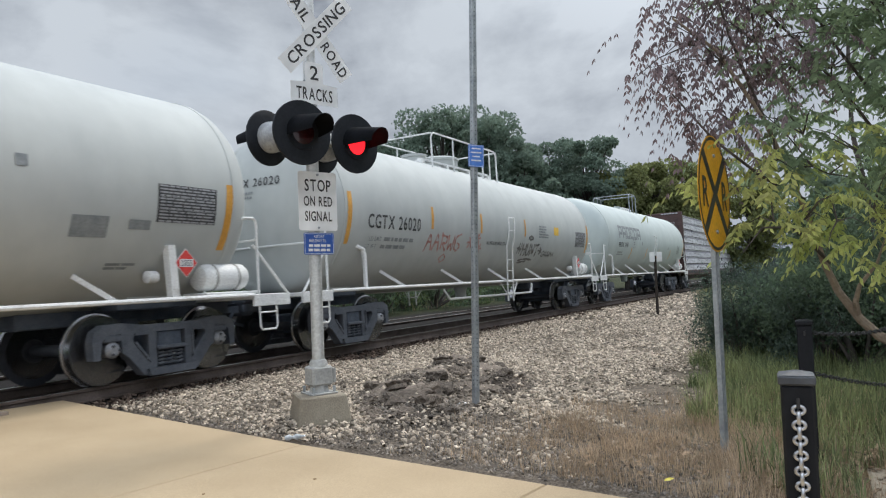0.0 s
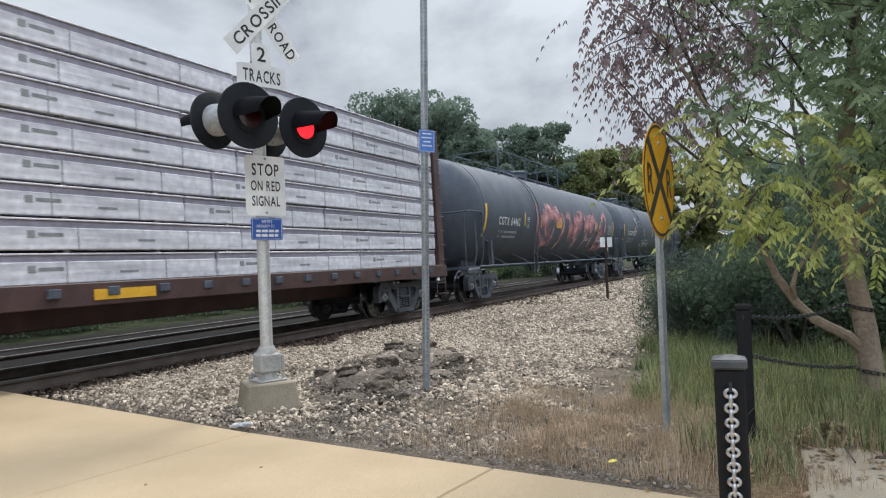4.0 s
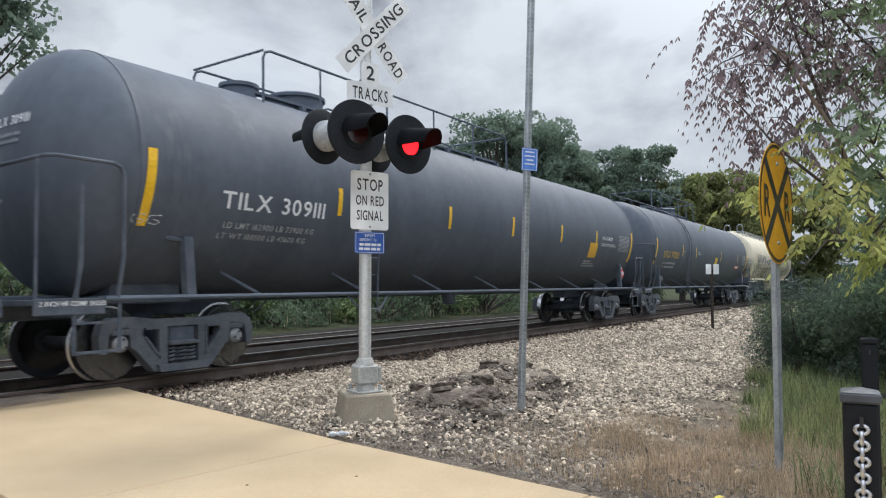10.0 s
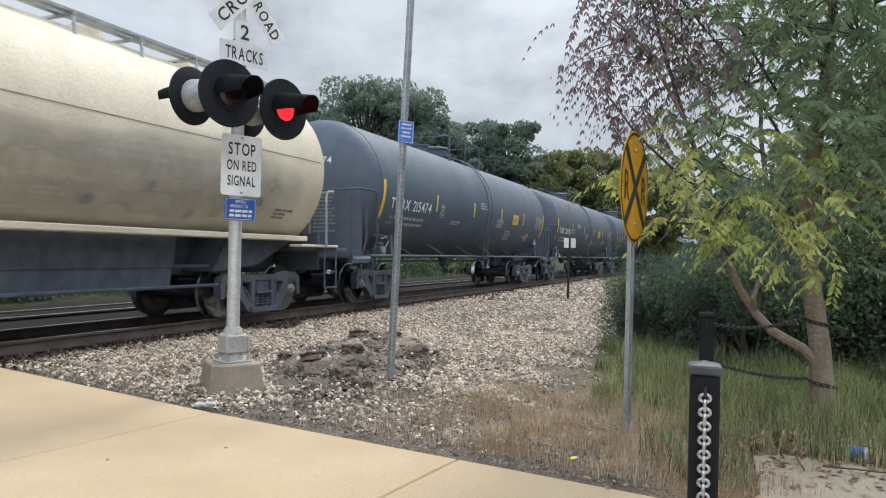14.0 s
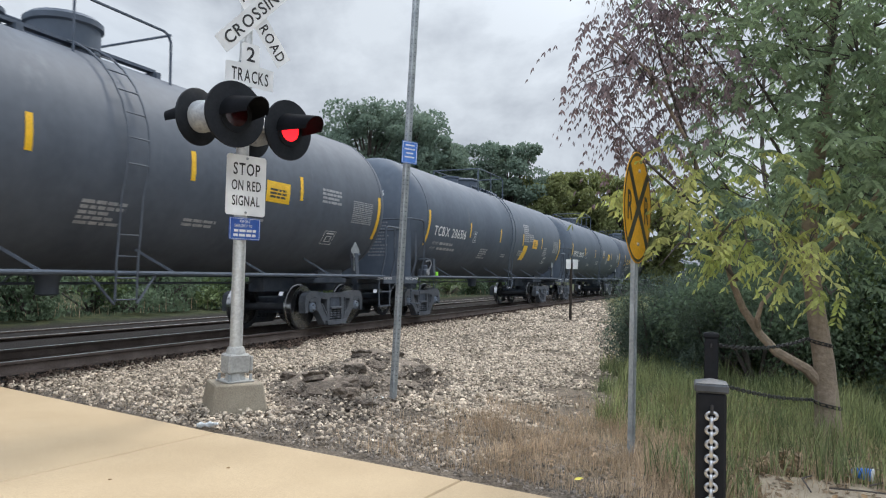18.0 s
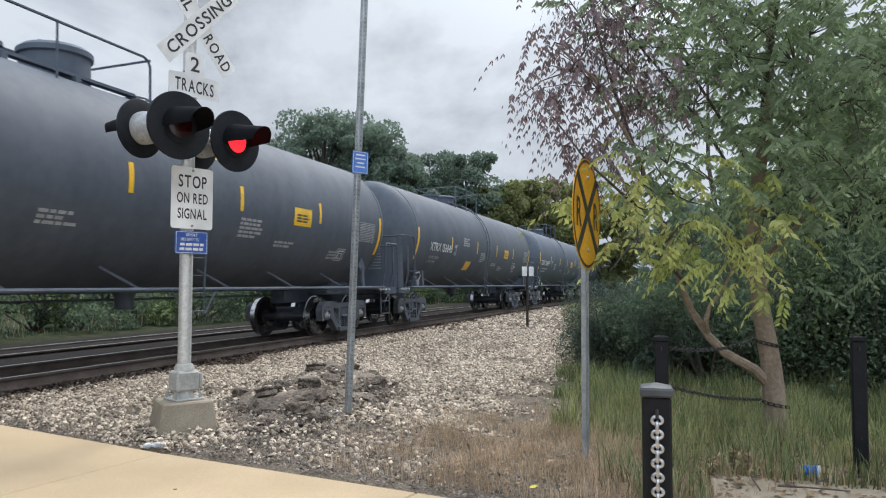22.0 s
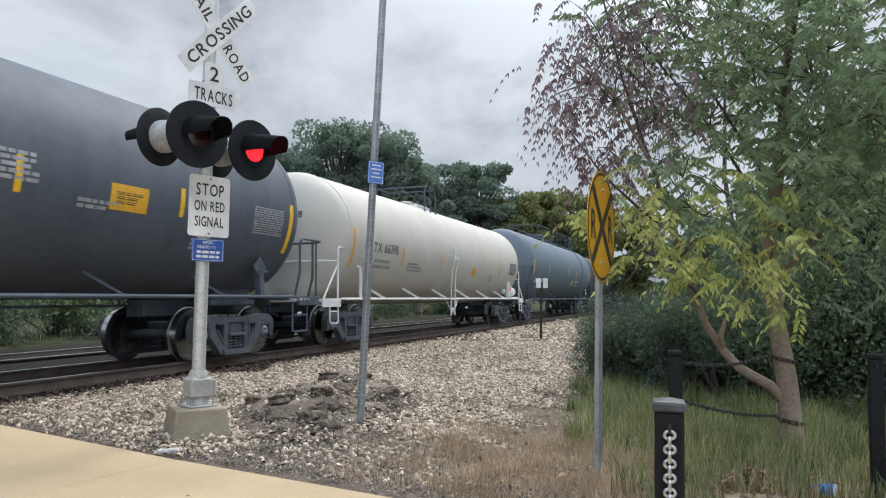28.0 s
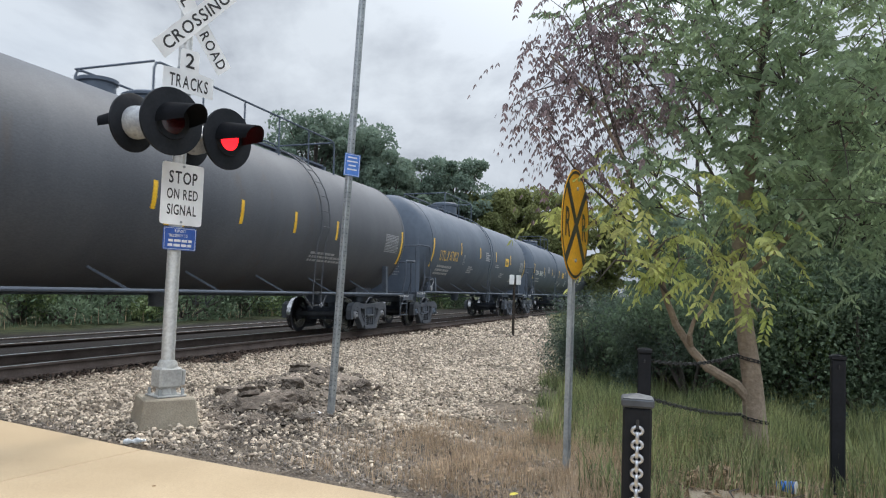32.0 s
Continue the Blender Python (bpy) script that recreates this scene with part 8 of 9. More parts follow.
def ballast():
    rng = np.random.default_rng(11)
    pts, size = [], []

    def fill(count, y0, y1, x_lo, x_hi, s0, s1):
        x, y = rng.uniform(x_lo, x_hi, count), rng.uniform(y0, y1, count)
        a = x * NX + y * NY
        keep = (a > -7.82 + rng.normal(0, 0.10, count)) & (x * 0.565 + y * 0.825 > 4.72 + rng.normal(0, 0.10, count)) & (x - 0.30 * y < 0.15 + rng.normal(0, 0.35, count))
        # bare earthy patches, and thin towards the soil by the pavement
        patch = np.sin(x * 1.7 + 1.9 * np.sin(y * 0.9)) * np.sin(y * 1.1 - x * 0.7 + 1.3 * np.sin(x * 1.3))
        keep &= (patch < 0.62) | (a < -6.9) | (rng.uniform(0, 1, count) < 0.30)
        near = x * 0.565 + y * 0.825 - 4.7
        keep &= rng.uniform(0, 1, count) < np.clip(0.20 + near * 0.75, 0.15, 1.0)
        keep &= ~((y < 10.5) & (x - 0.30 * y > -0.95 + np.maximum(0, y - 6.8) * 0.27 + 0.4 * np.sin(x * 4 + y * 3) + rng.normal(0, 0.15, count)) & (rng.uniform(0, 1, count) < 0.93))
        keep &= ~((x > -1.05) & (near < 1.25 + 0.3 * np.sin(x * 5)) & (rng.uniform(0, 1, count) < 0.66))
        keep &= (np.hypot(x + 1.345, y - 7.4) > 0.40) & ((heap(x, y) < 0.05) | (rng.uniform(0, 1, count) < 0.16))
        x, y = x[keep], y[keep]
        s = rng.uniform(s0, s1, len(x)) * rng.choice([0.7, 1.0, 1.0, 1.25], len(x))
        size.append(s)
        pts.append(np.stack([x, y, heap(x, y) * 0.9 + rng.uniform(-0.006, 0.018, len(x))], 1))

    fill(98000, 5.0, 13.0, -7.0, 5.0, 0.030, 0.060)
    fill(40000, 12.5, 22.0, -1.5, 8.0, 0.038, 0.070)
    fill(9000, 21.0, 38.0, 2.0, 14.0, 0.09, 0.15)
    fill(3500, 37.0, 70.0, 8.0, 28.0, 0.16, 0.26)
    # stones banked against the signal's foundation
    a, q = rng.uniform(0, 6.28, 900), rng.uniform(0.30, 0.75, 900)
    pts.append(np.stack([-1.345 + q * np.cos(a), 7.40 + q * np.sin(a), 0.065 * (0.80 - q) / 0.5 * rng.uniform(0.3, 1.1, 900)], 1))
    size.append(rng.uniform(0.030, 0.062, 900))
    tagged(new("ballast", stone_mesh("ballast", np.concatenate(pts), np.concatenate(size), M_STONE, 3)), "pale broken ballast stones heaped beside the rails", "ballast", kind="stuff")
    # stones in the cribs of the tracks, the train's shade in their colour
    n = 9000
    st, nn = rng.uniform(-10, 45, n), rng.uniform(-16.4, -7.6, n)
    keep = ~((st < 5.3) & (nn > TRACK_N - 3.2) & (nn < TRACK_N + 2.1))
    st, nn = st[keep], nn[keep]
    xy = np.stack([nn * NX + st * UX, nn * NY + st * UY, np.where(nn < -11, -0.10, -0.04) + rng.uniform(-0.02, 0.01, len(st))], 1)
    tagged(new("crib_ballast", stone_mesh("crib_ballast", xy, rng.uniform(0.05, 0.09, len(st)), M_CRIB, 5)), "grimy ballast stones between the ties, darkened for the train's shade", "ballast", kind="stuff")
    n = 7000
    st, nn = rng.uniform(5.4, 40, n), rng.uniform(-8.36, -7.55, n)
    xy = np.stack([nn * NX + st * UX, nn * NY + st * UY, rng.uniform(-0.03, 0.02, n)], 1)
    tagged(new("shoulder_dirt", stone_mesh("shoulder_dirt", xy, rng.uniform(0.03, 0.085, n), M_SHOULDER, 8)), "dark rusty crumbs and stones along the rail", "ballast", kind="stuff")
    # fine gravel in the soil next to the pavement
    n = 30000
    x, y = rng.uniform(-4.0, 3.0, n), rng.uniform(4.2, 9.5, n)
    d = x * 0.565 + y * 0.825
    keep = (d > 4.66) & (d < 6.4) & (x - 0.3 * y < 0.6) & ((x > -1.2) | (d < 5.0))
    xy = np.stack([x[keep], y[keep], heap(x[keep], y[keep]) * 0.9 + rng.uniform(-0.004, 0.008, keep.sum())], 1)
    tagged(new("fine_gravel", stone_mesh("fine_gravel", xy, rng.uniform(0.010, 0.036, keep.sum()) * rng.choice([0.7, 1, 1.3], keep.sum()), M_STONE2, 6)), "fine dark gravel and grit in the soil", "gravel", kind="stuff")


ballast()


def rubble():
    s = Shape()
    n = 44
    for j in range(n):
        for i in range(n):
            x, y = -1.5 + 2.9 * i / (n - 1), 7.4 + 4.4 * j / (n - 1)
            z = float(heap(x, y)) - 0.03
            z += 0.06 * noise.noise((x * 4, y * 4, 1.7)) * min(1, z * 8 + 0.1) + 0.03 * noise.noise((x * 11, y * 11, 4.1)) * min(1, max(0, z) * 8)
            s.v.append((x, y, z))
    for j in range(n - 1):
        for i in range(n - 1):
            s.face(j * n + i, j * n + i + 1, (j + 1) * n + i + 1, (j + 1) * n + i)
    tagged(new("rubble_heap", s.mesh("rubble_heap", M_RUBBLE, 180)), "low heap of dark broken asphalt and soil", "rubble heap", kind="structure")
    rng = np.random.default_rng(23)
    x, y = rng.uniform(-1.6, 1.7, 15000), rng.uniform(6.6, 11.6, 15000)
    k = heap(x, y) > 0.012 + 0.05 * rng.uniform(0, 1, 15000) ** 2
    grit = np.stack([x[k], y[k], heap(x[k], y[k]) * 0.98 - 0.02], 1)
    tagged(new("rubble_grit", stone_mesh("rubble_grit", grit, rng.uniform(0.015, 0.06, len(grit)) * rng.choice([0.6, 1, 1.3], len(grit)), M_RUBBLE2, 29)), "dark grit and small lumps over the rubble heap", "rubble", kind="stuff")
    rnd = random.Random(21)
    shapes = []
    for q in range(5):
        bm = bmesh.new()
        bmesh.ops.create_icosphere(bm, subdivisions=3, radius=1.0)
        for v in bm.verts:
            d = v.co.normalized()
            cut = min(1.0, 0.62 / max(1e-3, abs(d.z)), 0.8 / max(1e-3, abs(d.x * 0.8 + d.y * 0.6)))
            v.co = d * cut * (1 + 0.42 * noise.noise(d * 1.9 + Vector((q * 3.1, 0, 0))) + 0.24 * noise.noise(d * 5 + Vector((0, q * 2.3, 0))))
        me = bpy.data.meshes.new("asphalt_chunk")
        bm.to_mesh(me)
        bm.free()
        me.materials.append(M_RUBBLE)
        shapes.append(me)
    spots = [(-0.55, 7.85, 0.24), (-0.25, 7.72, 0.19), (-0.05, 7.5, 0.14), (-0.8, 7.55, 0.12), (-0.62, 8.35, 0.20), (-0.95, 8.2, 0.15), (-0.35, 7.3, 0.08), (0.05, 8.9, 0.16), (0.25, 9.6, 0.15), (-0.15, 9.5, 0.17), (-0.30, 8.00, 0.20), (-0.95, 8.75, 0.15), (-0.75, 9.3, 0.13), (-0.2, 8.55, 0.17), (0.62, 9.05, 0.14), (0.80, 9.35, 0.11), (0.30, 7.80, 0.075), (0.1, 9.1, 0.12), (-0.5, 9.9, 0.12), (-0.85, 8.0, 0.08), (0.45, 8.5, 0.07), (0.9, 8.4, 0.06), (1.3, 9.0, 0.07), (-0.05, 8.2, 0.10), (0.2, 10.6, 0.1), (-0.3, 10.4, 0.11), (-0.98, 7.75, 0.16), (-0.72, 7.25, 0.13), (-0.45, 7.45, 0.12), (0.55, 9.5, 0.12), (-0.15, 8.15, 0.21), (0.35, 8.75, 0.10)]
    for i, (x, y, r) in enumerate(spots):
        ob = tagged(new("asphalt_chunk", shapes[i % 5]), "broken lump of dark asphalt on the rubble heap", "asphalt lump", "asphalt lumps")
        ob.matrix_basis = pose(x, y, float(heap(x, y)) - r * 0.22, rnd.uniform(-18, 18), rnd.uniform(-18, 18), rnd.uniform(0, 360)) @ Matrix.Diagonal((r, r * 0.8, r * 0.55, 1))
    ob = tagged(new("white_stone", shapes[2].copy()), "white lump of stone by the post", "stone")
    ob.data.materials[0] = M_SIGN_W
    ob.matrix_basis = pose(0.10, 7.90, 0.04, 10, 5, 30) @ Matrix.Diagonal((0.075, 0.05, 0.055, 1))


rubble()


def litter():
    cup = thing("paper_cup", "blue and white paper cup lying on the path", "paper cup", pose(3.66, 5.0, 0.066, 90, 0, 44) @ Matrix.Scale(1.15, 4))
    part("cup_body", Shape().turned([(-0.055, 0.030), (-0.053, 0.031), (0.052, 0.040), (0.056, 0.041)], 24, "z"), M_CUP_B, cup)
    part("rim", Shape().turned([(0.054, 0.040), (0.056, 0.043), (0.062, 0.043), (0.063, 0.039)], 24, "z"), M_CUP_W, cup, "white rolled rim")
    s = Shape()
    for i in range(8):
        a = 0.3 + i * 0.1
        s.v += [(0.037 * math.cos(a), 0.037 * math.sin(a), -0.015), (0.040 * math.cos(a), 0.040 * math.sin(a), 0.02)]
    for i in range(7):
        s.face(2 * i, 2 * i + 2, 2 * i + 3, 2 * i + 1)
    part("cup_mark", s, M_CUP_W, cup)
    bottle = thing("crushed_bottle", "crushed clear plastic bottle by the pavement edge", "plastic bottle", pose(-1.40, 6.56, 0.04, 0, 90, 25) @ Matrix.Scale(0.8, 4))
    s = Shape().turned([(-0.11, 0.01), (-0.105, 0.028), (-0.06, 0.030), (-0.02, 0.018), (0.03, 0.030), (0.07, 0.026), (0.095, 0.012), (0.11, 0.012)], 14, "z")
    s.v = [(x * (1 + 0.25 * math.sin(z * 70)), y * 0.65, z) for x, y, z in s.v]
    part("bottle_body", s, M_BOTTLE, bottle)
    part("cap", Shape().turned([(0.11, 0.014), (0.125, 0.014)], 12, "z"), M_CUP_W, bottle)
    rnd = random.Random(5)
    leaf = Shape()
    leaf.add([(0, -0.5, 0), (0.28, -0.1, 0.06), (0.2, 0.3, 0.09), (0, 0.5, 0.02), (-0.22, 0.25, 0.08), (-0.26, -0.15, 0.05), (0, 0, 0.0)],
             [(6, 0, 1), (6, 1, 2), (6, 2, 3), (6, 3, 4), (6, 4, 5), (6, 5, 0)])
    me, me2 = leaf.mesh("fallen_leaf", M_LITTERLEAF), leaf.mesh("fallen_leaf", M_LEMON)
    for i in range(70):
        if i == 0:
            x, y, r, q = 1.556, 4.94, 0.075, me2
        elif i < 46:
            x, y, r, q = rnd.uniform(2.2, 4.6), rnd.uniform(4.2, 5.5), rnd.uniform(0.04, 0.11), me
        else:
            x, y, r, q = rnd.uniform(1.0, 2.6), rnd.uniform(4.2, 6.2), rnd.uniform(0.03, 0.07), me
        ob = tagged(new("fallen_leaf", q), "fallen lemon-yellow leaf on the soil" if q is me2 else "curled brown fallen leaf on the ground", "leaf", "fallen leaves")
        ob.matrix_basis = pose(x, y, 0.035, rnd.uniform(-20, 20), rnd.uniform(-20, 20), rnd.uniform(0, 360)) @ Matrix.Scale(r, 4)
    for i in range(9):
        s = Shape()
        p = Vector((rnd.uniform(2.9, 4.6), rnd.uniform(4.7, 5.7), 0.04))
        a = rnd.uniform(0, 6.28)
        s.tube([p, p + Vector((0.2 * math.cos(a), 0.2 * math.sin(a), 0.02)), p + Vector((0.45 * math.cos(a + 0.3), 0.45 * math.sin(a + 0.3), 0.0))], 0.006, 5)
        tagged(new("dead_stick", s.mesh("dead_stick", M_TWIG)), "dry fallen stick by the path", "stick", "dry sticks")


litter()


def leaf_litter():
    """Crumbled dead leaves and bark bits strewn over the soil and the path's edge."""
    rng = np.random.default_rng(57)
    x, y = rng.uniform(0.9, 6.0, 9000), rng.uniform(3.3, 7.2, 9000)
    edge = np.abs(x * 0.42 + y * 0.907 - 5.95)
    k = (x * 0.565 + y * 0.825 > 4.75) & (x - 0.30 * y > -0.6) & (rng.uniform(0, 1, 9000) < np.clip(0.75 - edge * 0.75, 0.10, 1))
    c = np.stack([x[k], y[k], np.full(k.sum(), 0.022)], 1)
    n = len(c)
    a, r, t = rng.uniform(0, 6.28, n), rng.uniform(0.012, 0.045, n), rng.uniform(-0.5, 0.5, n)
    d = np.stack([np.cos(a), np.sin(a), t * 0.6], 1) * r[:, None]
    w = np.stack([-np.sin(a), np.cos(a), rng.uniform(-0.4, 0.4, n)], 1) * (r * rng.uniform(0.25, 0.55, n))[:, None]
    q = np.stack([c - d, c + w, c + d, c - w], 1)
    f = np.arange(n)[:, None] * 4 + np.array([[0, 1, 2, 3]])
    tagged(new("leaf_litter", mesh_of("leaf_litter", q.reshape(-1, 3), f, M_CRUMBS)), "crumbled brown dead leaves strewn over the soil", "leaf litter", kind="stuff")


leaf_litter()


def leaf_pile():
    """A small drift of curled dead leaves and stalks at the edge of the path."""
    rng = np.random.default_rng(63)
    n = 520
    a, q = rng.uniform(0, 6.28, n), np.abs(rng.normal(0, 0.5, n))
    c = np.stack([3.28 + 0.30 * q * np.cos(a), 5.32 + 0.20 * q * np.sin(a), 0.02 + 0.12 * np.exp(-q * q * 2.2) * rng.uniform(0, 1, n)], 1)
    b, r = rng.uniform(0, 6.28, n), rng.uniform(0.02, 0.055, n)
    d = np.stack([np.cos(b), np.sin(b), rng.uniform(-0.5, 0.9, n)], 1) * r[:, None]
    w = np.stack([-np.sin(b), np.cos(b), rng.uniform(-0.6, 0.6, n)], 1) * (r * rng.uniform(0.2, 0.55, n))[:, None]
    up = np.stack([np.zeros(n), np.zeros(n), r * 0.35], 1)
    v = np.stack([c - d, c + w + up, c + d, c - w + up], 1)
    f = np.arange(n)[:, None] * 4 + np.array([[0, 1, 2, 3]])
    tagged(new("leaf_pile", mesh_of("leaf_pile", v.reshape(-1, 3), f, M_STRAW)), "small drift of curled brown dead leaves by the path", "leaf pile", kind="stuff")


leaf_pile()


# ---- grass ----
def blades(name, spots, height, width, m, label, seed, lean=0.5):
    rng = np.random.default_rng(seed)
    n = len(spots)
    a = rng.uniform(0, 6.28, n)
    d = np.stack([np.cos(a), np.sin(a)], 1)
    w = np.stack([-np.sin(a), np.cos(a)], 1) * (width * rng.uniform(0.6, 1.3, n))[:, None]
    h = height * rng.uniform(0.4, 1.2, n) * (0.75 + 0.45 * np.sin(spots[:, 0] * 5.1 + 1.3 * np.sin(spots[:, 1] * 3.7)) * np.cos(spots[:, 1] * 4.3))
    ln = rng.uniform(0.1, lean, n) * h
    p = np.zeros((n, 5, 3))
    p[:, :, :2] = spots[:, None, :2]
    p[:, :, 2] = spots[:, None, 2]
    p[:, 0, :2] -= w / 2
    p[:, 1, :2] += w / 2
    p[:, 2, :2] += d * (ln * 0.35)[:, None] + w * 0.35
    p[:, 3, :2] += d * (ln * 0.35)[:, None] - w * 0.35
    p[:, 2:4, 2] += (h * 0.6)[:, None]
    p[:, 4, :2] += d * ln[:, None]
    p[:, 4, 2] += h
    k = np.arange(n)[:, None] * 5
    f = np.concatenate([np.array([[0, 1, 2]]) + k, np.array([[0, 2, 3]]) + k, np.array([[3, 2, 4]]) + k])
    return tagged(new(name, mesh_of(name, p.reshape(-1, 3), f, m)), label, "grass", kind="stuff")


def grass():
    rng = np.random.default_rng(31)

    def scatter(n, x0, x1, y0, y1, test):
        x, y = rng.uniform(x0, x1, n), rng.uniform(y0, y1, n)
        k = test(x, y)
        return np.stack([x[k], y[k], np.full(k.sum(), -0.01)], 1)

    def off_path(x, y):
        return ~((x * 0.50 + y * 0.866 < 5.95) & (x > 2.05 + (y - 3.3) * 0.46))

    tuft = rng.uniform(0, 1, (40, 2)) * (4.0, 4.5) + (1.7, 5.2)

    def clumpy(x, y, tight=0.35):
        dist = np.min(np.hypot(x[:, None] - tuft[None, :, 0], y[:, None] - tuft[None, :, 1]), 1)
        return dist < tight

    green = scatter(52000, 1.9, 8.5, 4.4, 12.0, lambda x, y: (x - 0.30 * y > np.where(y < 6.6, 0.80, 0.42) + 0.25 * np.sin(y * 3 + x)) & off_path(x, y) & ((y > 5.0) | (x > 2.2)) & (rng.uniform(0, 1, len(x)) < np.where(y < 6.4, 0.7, 1)))
    blades("tall_grass", green, 0.34, 0.0095, M_GRASS, "tall rank green grass under the trees", 1, 0.85)
    tall = scatter(3400, 1.7, 7.5, 5.0, 9.5, lambda x, y: (x - 0.30 * y > 0.55) & off_path(x, y) & clumpy(x, y))
    blades("seeding_grass", tall, 0.46, 0.007, M_GRASS, "taller seeding grass stems", 2, 0.35)
    dry = scatter(46000, -0.6, 3.6, 4.2, 8.4, lambda x, y: (x * 0.565 + y * 0.825 > 4.75) & (rng.uniform(0.1, 1.35, len(x)) ** 0.8 > np.hypot((x - 1.75) / 1.35, (y - 5.75) / 1.85) * (1.0 + 0.2 * np.sin(x * 7 + y * 4))))
    blades("dry_grass", dry, 0.14, 0.0042, M_STRAW, "dry straw-coloured grass at the pavement edge", 3, 0.8)
    dry2 = scatter(7000, 1.5, 4.6, 4.6, 8.6, lambda x, y: (x - 0.30 * y > 0.35) & off_path(x, y))
    blades("dry_grass", dry2, 0.24, 0.004, M_STRAW, "dry straw stems among the green grass", 4, 0.7)
    edge = scatter(3800, -3.5, 1.5, 4.4, 9.0, lambda x, y: (x * 0.565 + y * 0.825 > 4.72) & (x * 0.565 + y * 0.825 < 5.5))
    blades("dry_grass", edge, 0.055, 0.004, M_STRAW, "sparse dry weeds in the gravel", 5, 0.9)
    st, nn = rng.uniform(-15, 60, 8000), rng.uniform(-22, -16.3, 8000)
    far = np.stack([nn * NX + st * UX, nn * NY + st * UY, np.zeros(8000)], 1)
    blades("bank_grass", far, 0.26, 0.022, M_LEAF_DARK, "rough grass on the bank beyond the tracks", 6)
    blades("bank_straw", far[:1500] + (0.1, 0.05, 0), 0.6, 0.02, M_STRAW, "dry stems on the bank beyond the tracks", 7)


grass()


# ---- trees and shrubs ----
def leaf_mesh(name, c, size, m, seed, droop=0.3, slim=0.42):
    """Folded leaves, each of two triangles, at the points c."""
    rng = np.random.default_rng(seed)
    n = len(c)
    d = rng.normal(0, 1, (n, 3))
    d[:, 2] -= droop * 2
    d /= np.linalg.norm(d, axis=1)[:, None]
    s = np.cross(d, rng.normal(0, 1, (n, 3)))
    s /= np.linalg.norm(s, axis=1)[:, None]
    u = np.cross(d, s)
    ln = size * rng.uniform(0.6, 1.35, n)
    p = np.zeros((n, 4, 3))
    p[:, 0] = c - d * (ln * 0.5)[:, None]
    p[:, 1] = c + s * (ln * slim * 0.5)[:, None] + u * (ln * 0.08)[:, None]
    p[:, 2] = c + d * (ln * 0.5)[:, None]
    p[:, 3] = c - s * (ln * slim * 0.5)[:, None] + u * (ln * 0.08)[:, None]
    k = np.arange(n)[:, None] * 4
    f = np.concatenate([np.array([[0, 1, 2]]) + k, np.array([[0, 2, 3]]) + k])
    return mesh_of(name, p.reshape(-1, 3), f, m)


def cloud(rng, n, centres, radii, shell=0.55, rag=0.18):
    """Points in and near the skins of several ellipsoids, with a ragged edge."""
    pick = rng.integers(0, len(centres), n)
    d = rng.normal(0, 1, (n, 3))
    d /= np.linalg.norm(d, axis=1)[:, None]
    r = (shell + (1 - shell) * rng.uniform(0, 1, n)) * (1 + rag * rng.normal(0, 1, n))
    return np.array(centres)[pick] + d * r[:, None] * np.array(radii)[pick]


def spot(az, dist, z=0.0):
    a = radians(az)
    return Vector((0.28 + dist * math.sin(a), 0.05 + dist * math.cos(a), z))


def far_tree(az, dist, h, w, seed, m, label, leaf=0.17, count=30000, bare=0.08):
    rng = np.random.default_rng(seed)
    p = spot(az, dist)
    root = thing("tree", label, "tree", pose(p.x, p.y, 0), group="far trees")
    tr = Shape().tube([(0, 0, -0.2), (0.1, 0, h * 0.25), (-0.1, 0.1, h * 0.6), (0, 0, h * 0.85)], [w * 0.07, w * 0.06, w * 0.035, w * 0.01], 10)
    cs, rs = [], []
    for i in range(84):
        z = h * (bare + (0.97 - bare) * rng.uniform(0.05, 0.93))
        f = math.sin(math.pi * min(1, max(0.05, (z / h - bare) / (1.06 - bare)))) ** 0.6
        a = rng.uniform(0, 6.28)
        q = w * f * rng.uniform(0.15, 0.75)
        c = (q * math.cos(a), q * math.sin(a), z)
        cs.append(c)
        rr = w * rng.uniform(0.13, 0.29)
        rs.append((rr, rr, rr * 0.72))
        tr.tube([(0, 0, z * 0.62), (c[0] * 0.5, c[1] * 0.5, z * 0.85), c], [w * 0.02, w * 0.012, w * 0.004], 6)
    part("trunk", tr, M_TWIG, root)
    part("crown", leaf_mesh("crown", cloud(rng, count, cs, rs, 0.62, 0.05), leaf, m, seed + 1, slim=0.75), None, root)


def shrub(name, x, y, h, w, seed, m, label, leaf=0.09, count=2600, group="shrubs", slim=0.5, category="shrub", low=0.10):
    rng = np.random.default_rng(seed)
    root = thing(name, label, category, pose(x, y, 0), group=group)
    st, cs, rs = Shape(), [], []
    for i in range(11):
        a, q = rng.uniform(0, 6.28), w * rng.uniform(0.1, 0.72)
        z = h * rng.uniform(low, 0.80)
        cs.append((q * math.cos(a), q * math.sin(a), z))
        rr = rng.uniform(0.26, 0.42)
        rs.append((w * rr, w * rr, h * rr * 0.72))
        st.tube([(0.004 * h * math.cos(a), 0.004 * h * math.sin(a), -0.05), (q * 0.6 * math.cos(a), q * 0.6 * math.sin(a), z * 0.6), cs[-1]], [0.02 * h, 0.012 * h, 0.004 * h], 5)
    part("branching_stem", st, M_TWIG, root)
    c = cloud(rng, count, cs, rs)
    c[:, 2] = np.maximum(c[:, 2], 0.03)
    part("foliage", leaf_mesh("foliage", c, leaf, m, seed + 1, slim=slim), None, root)


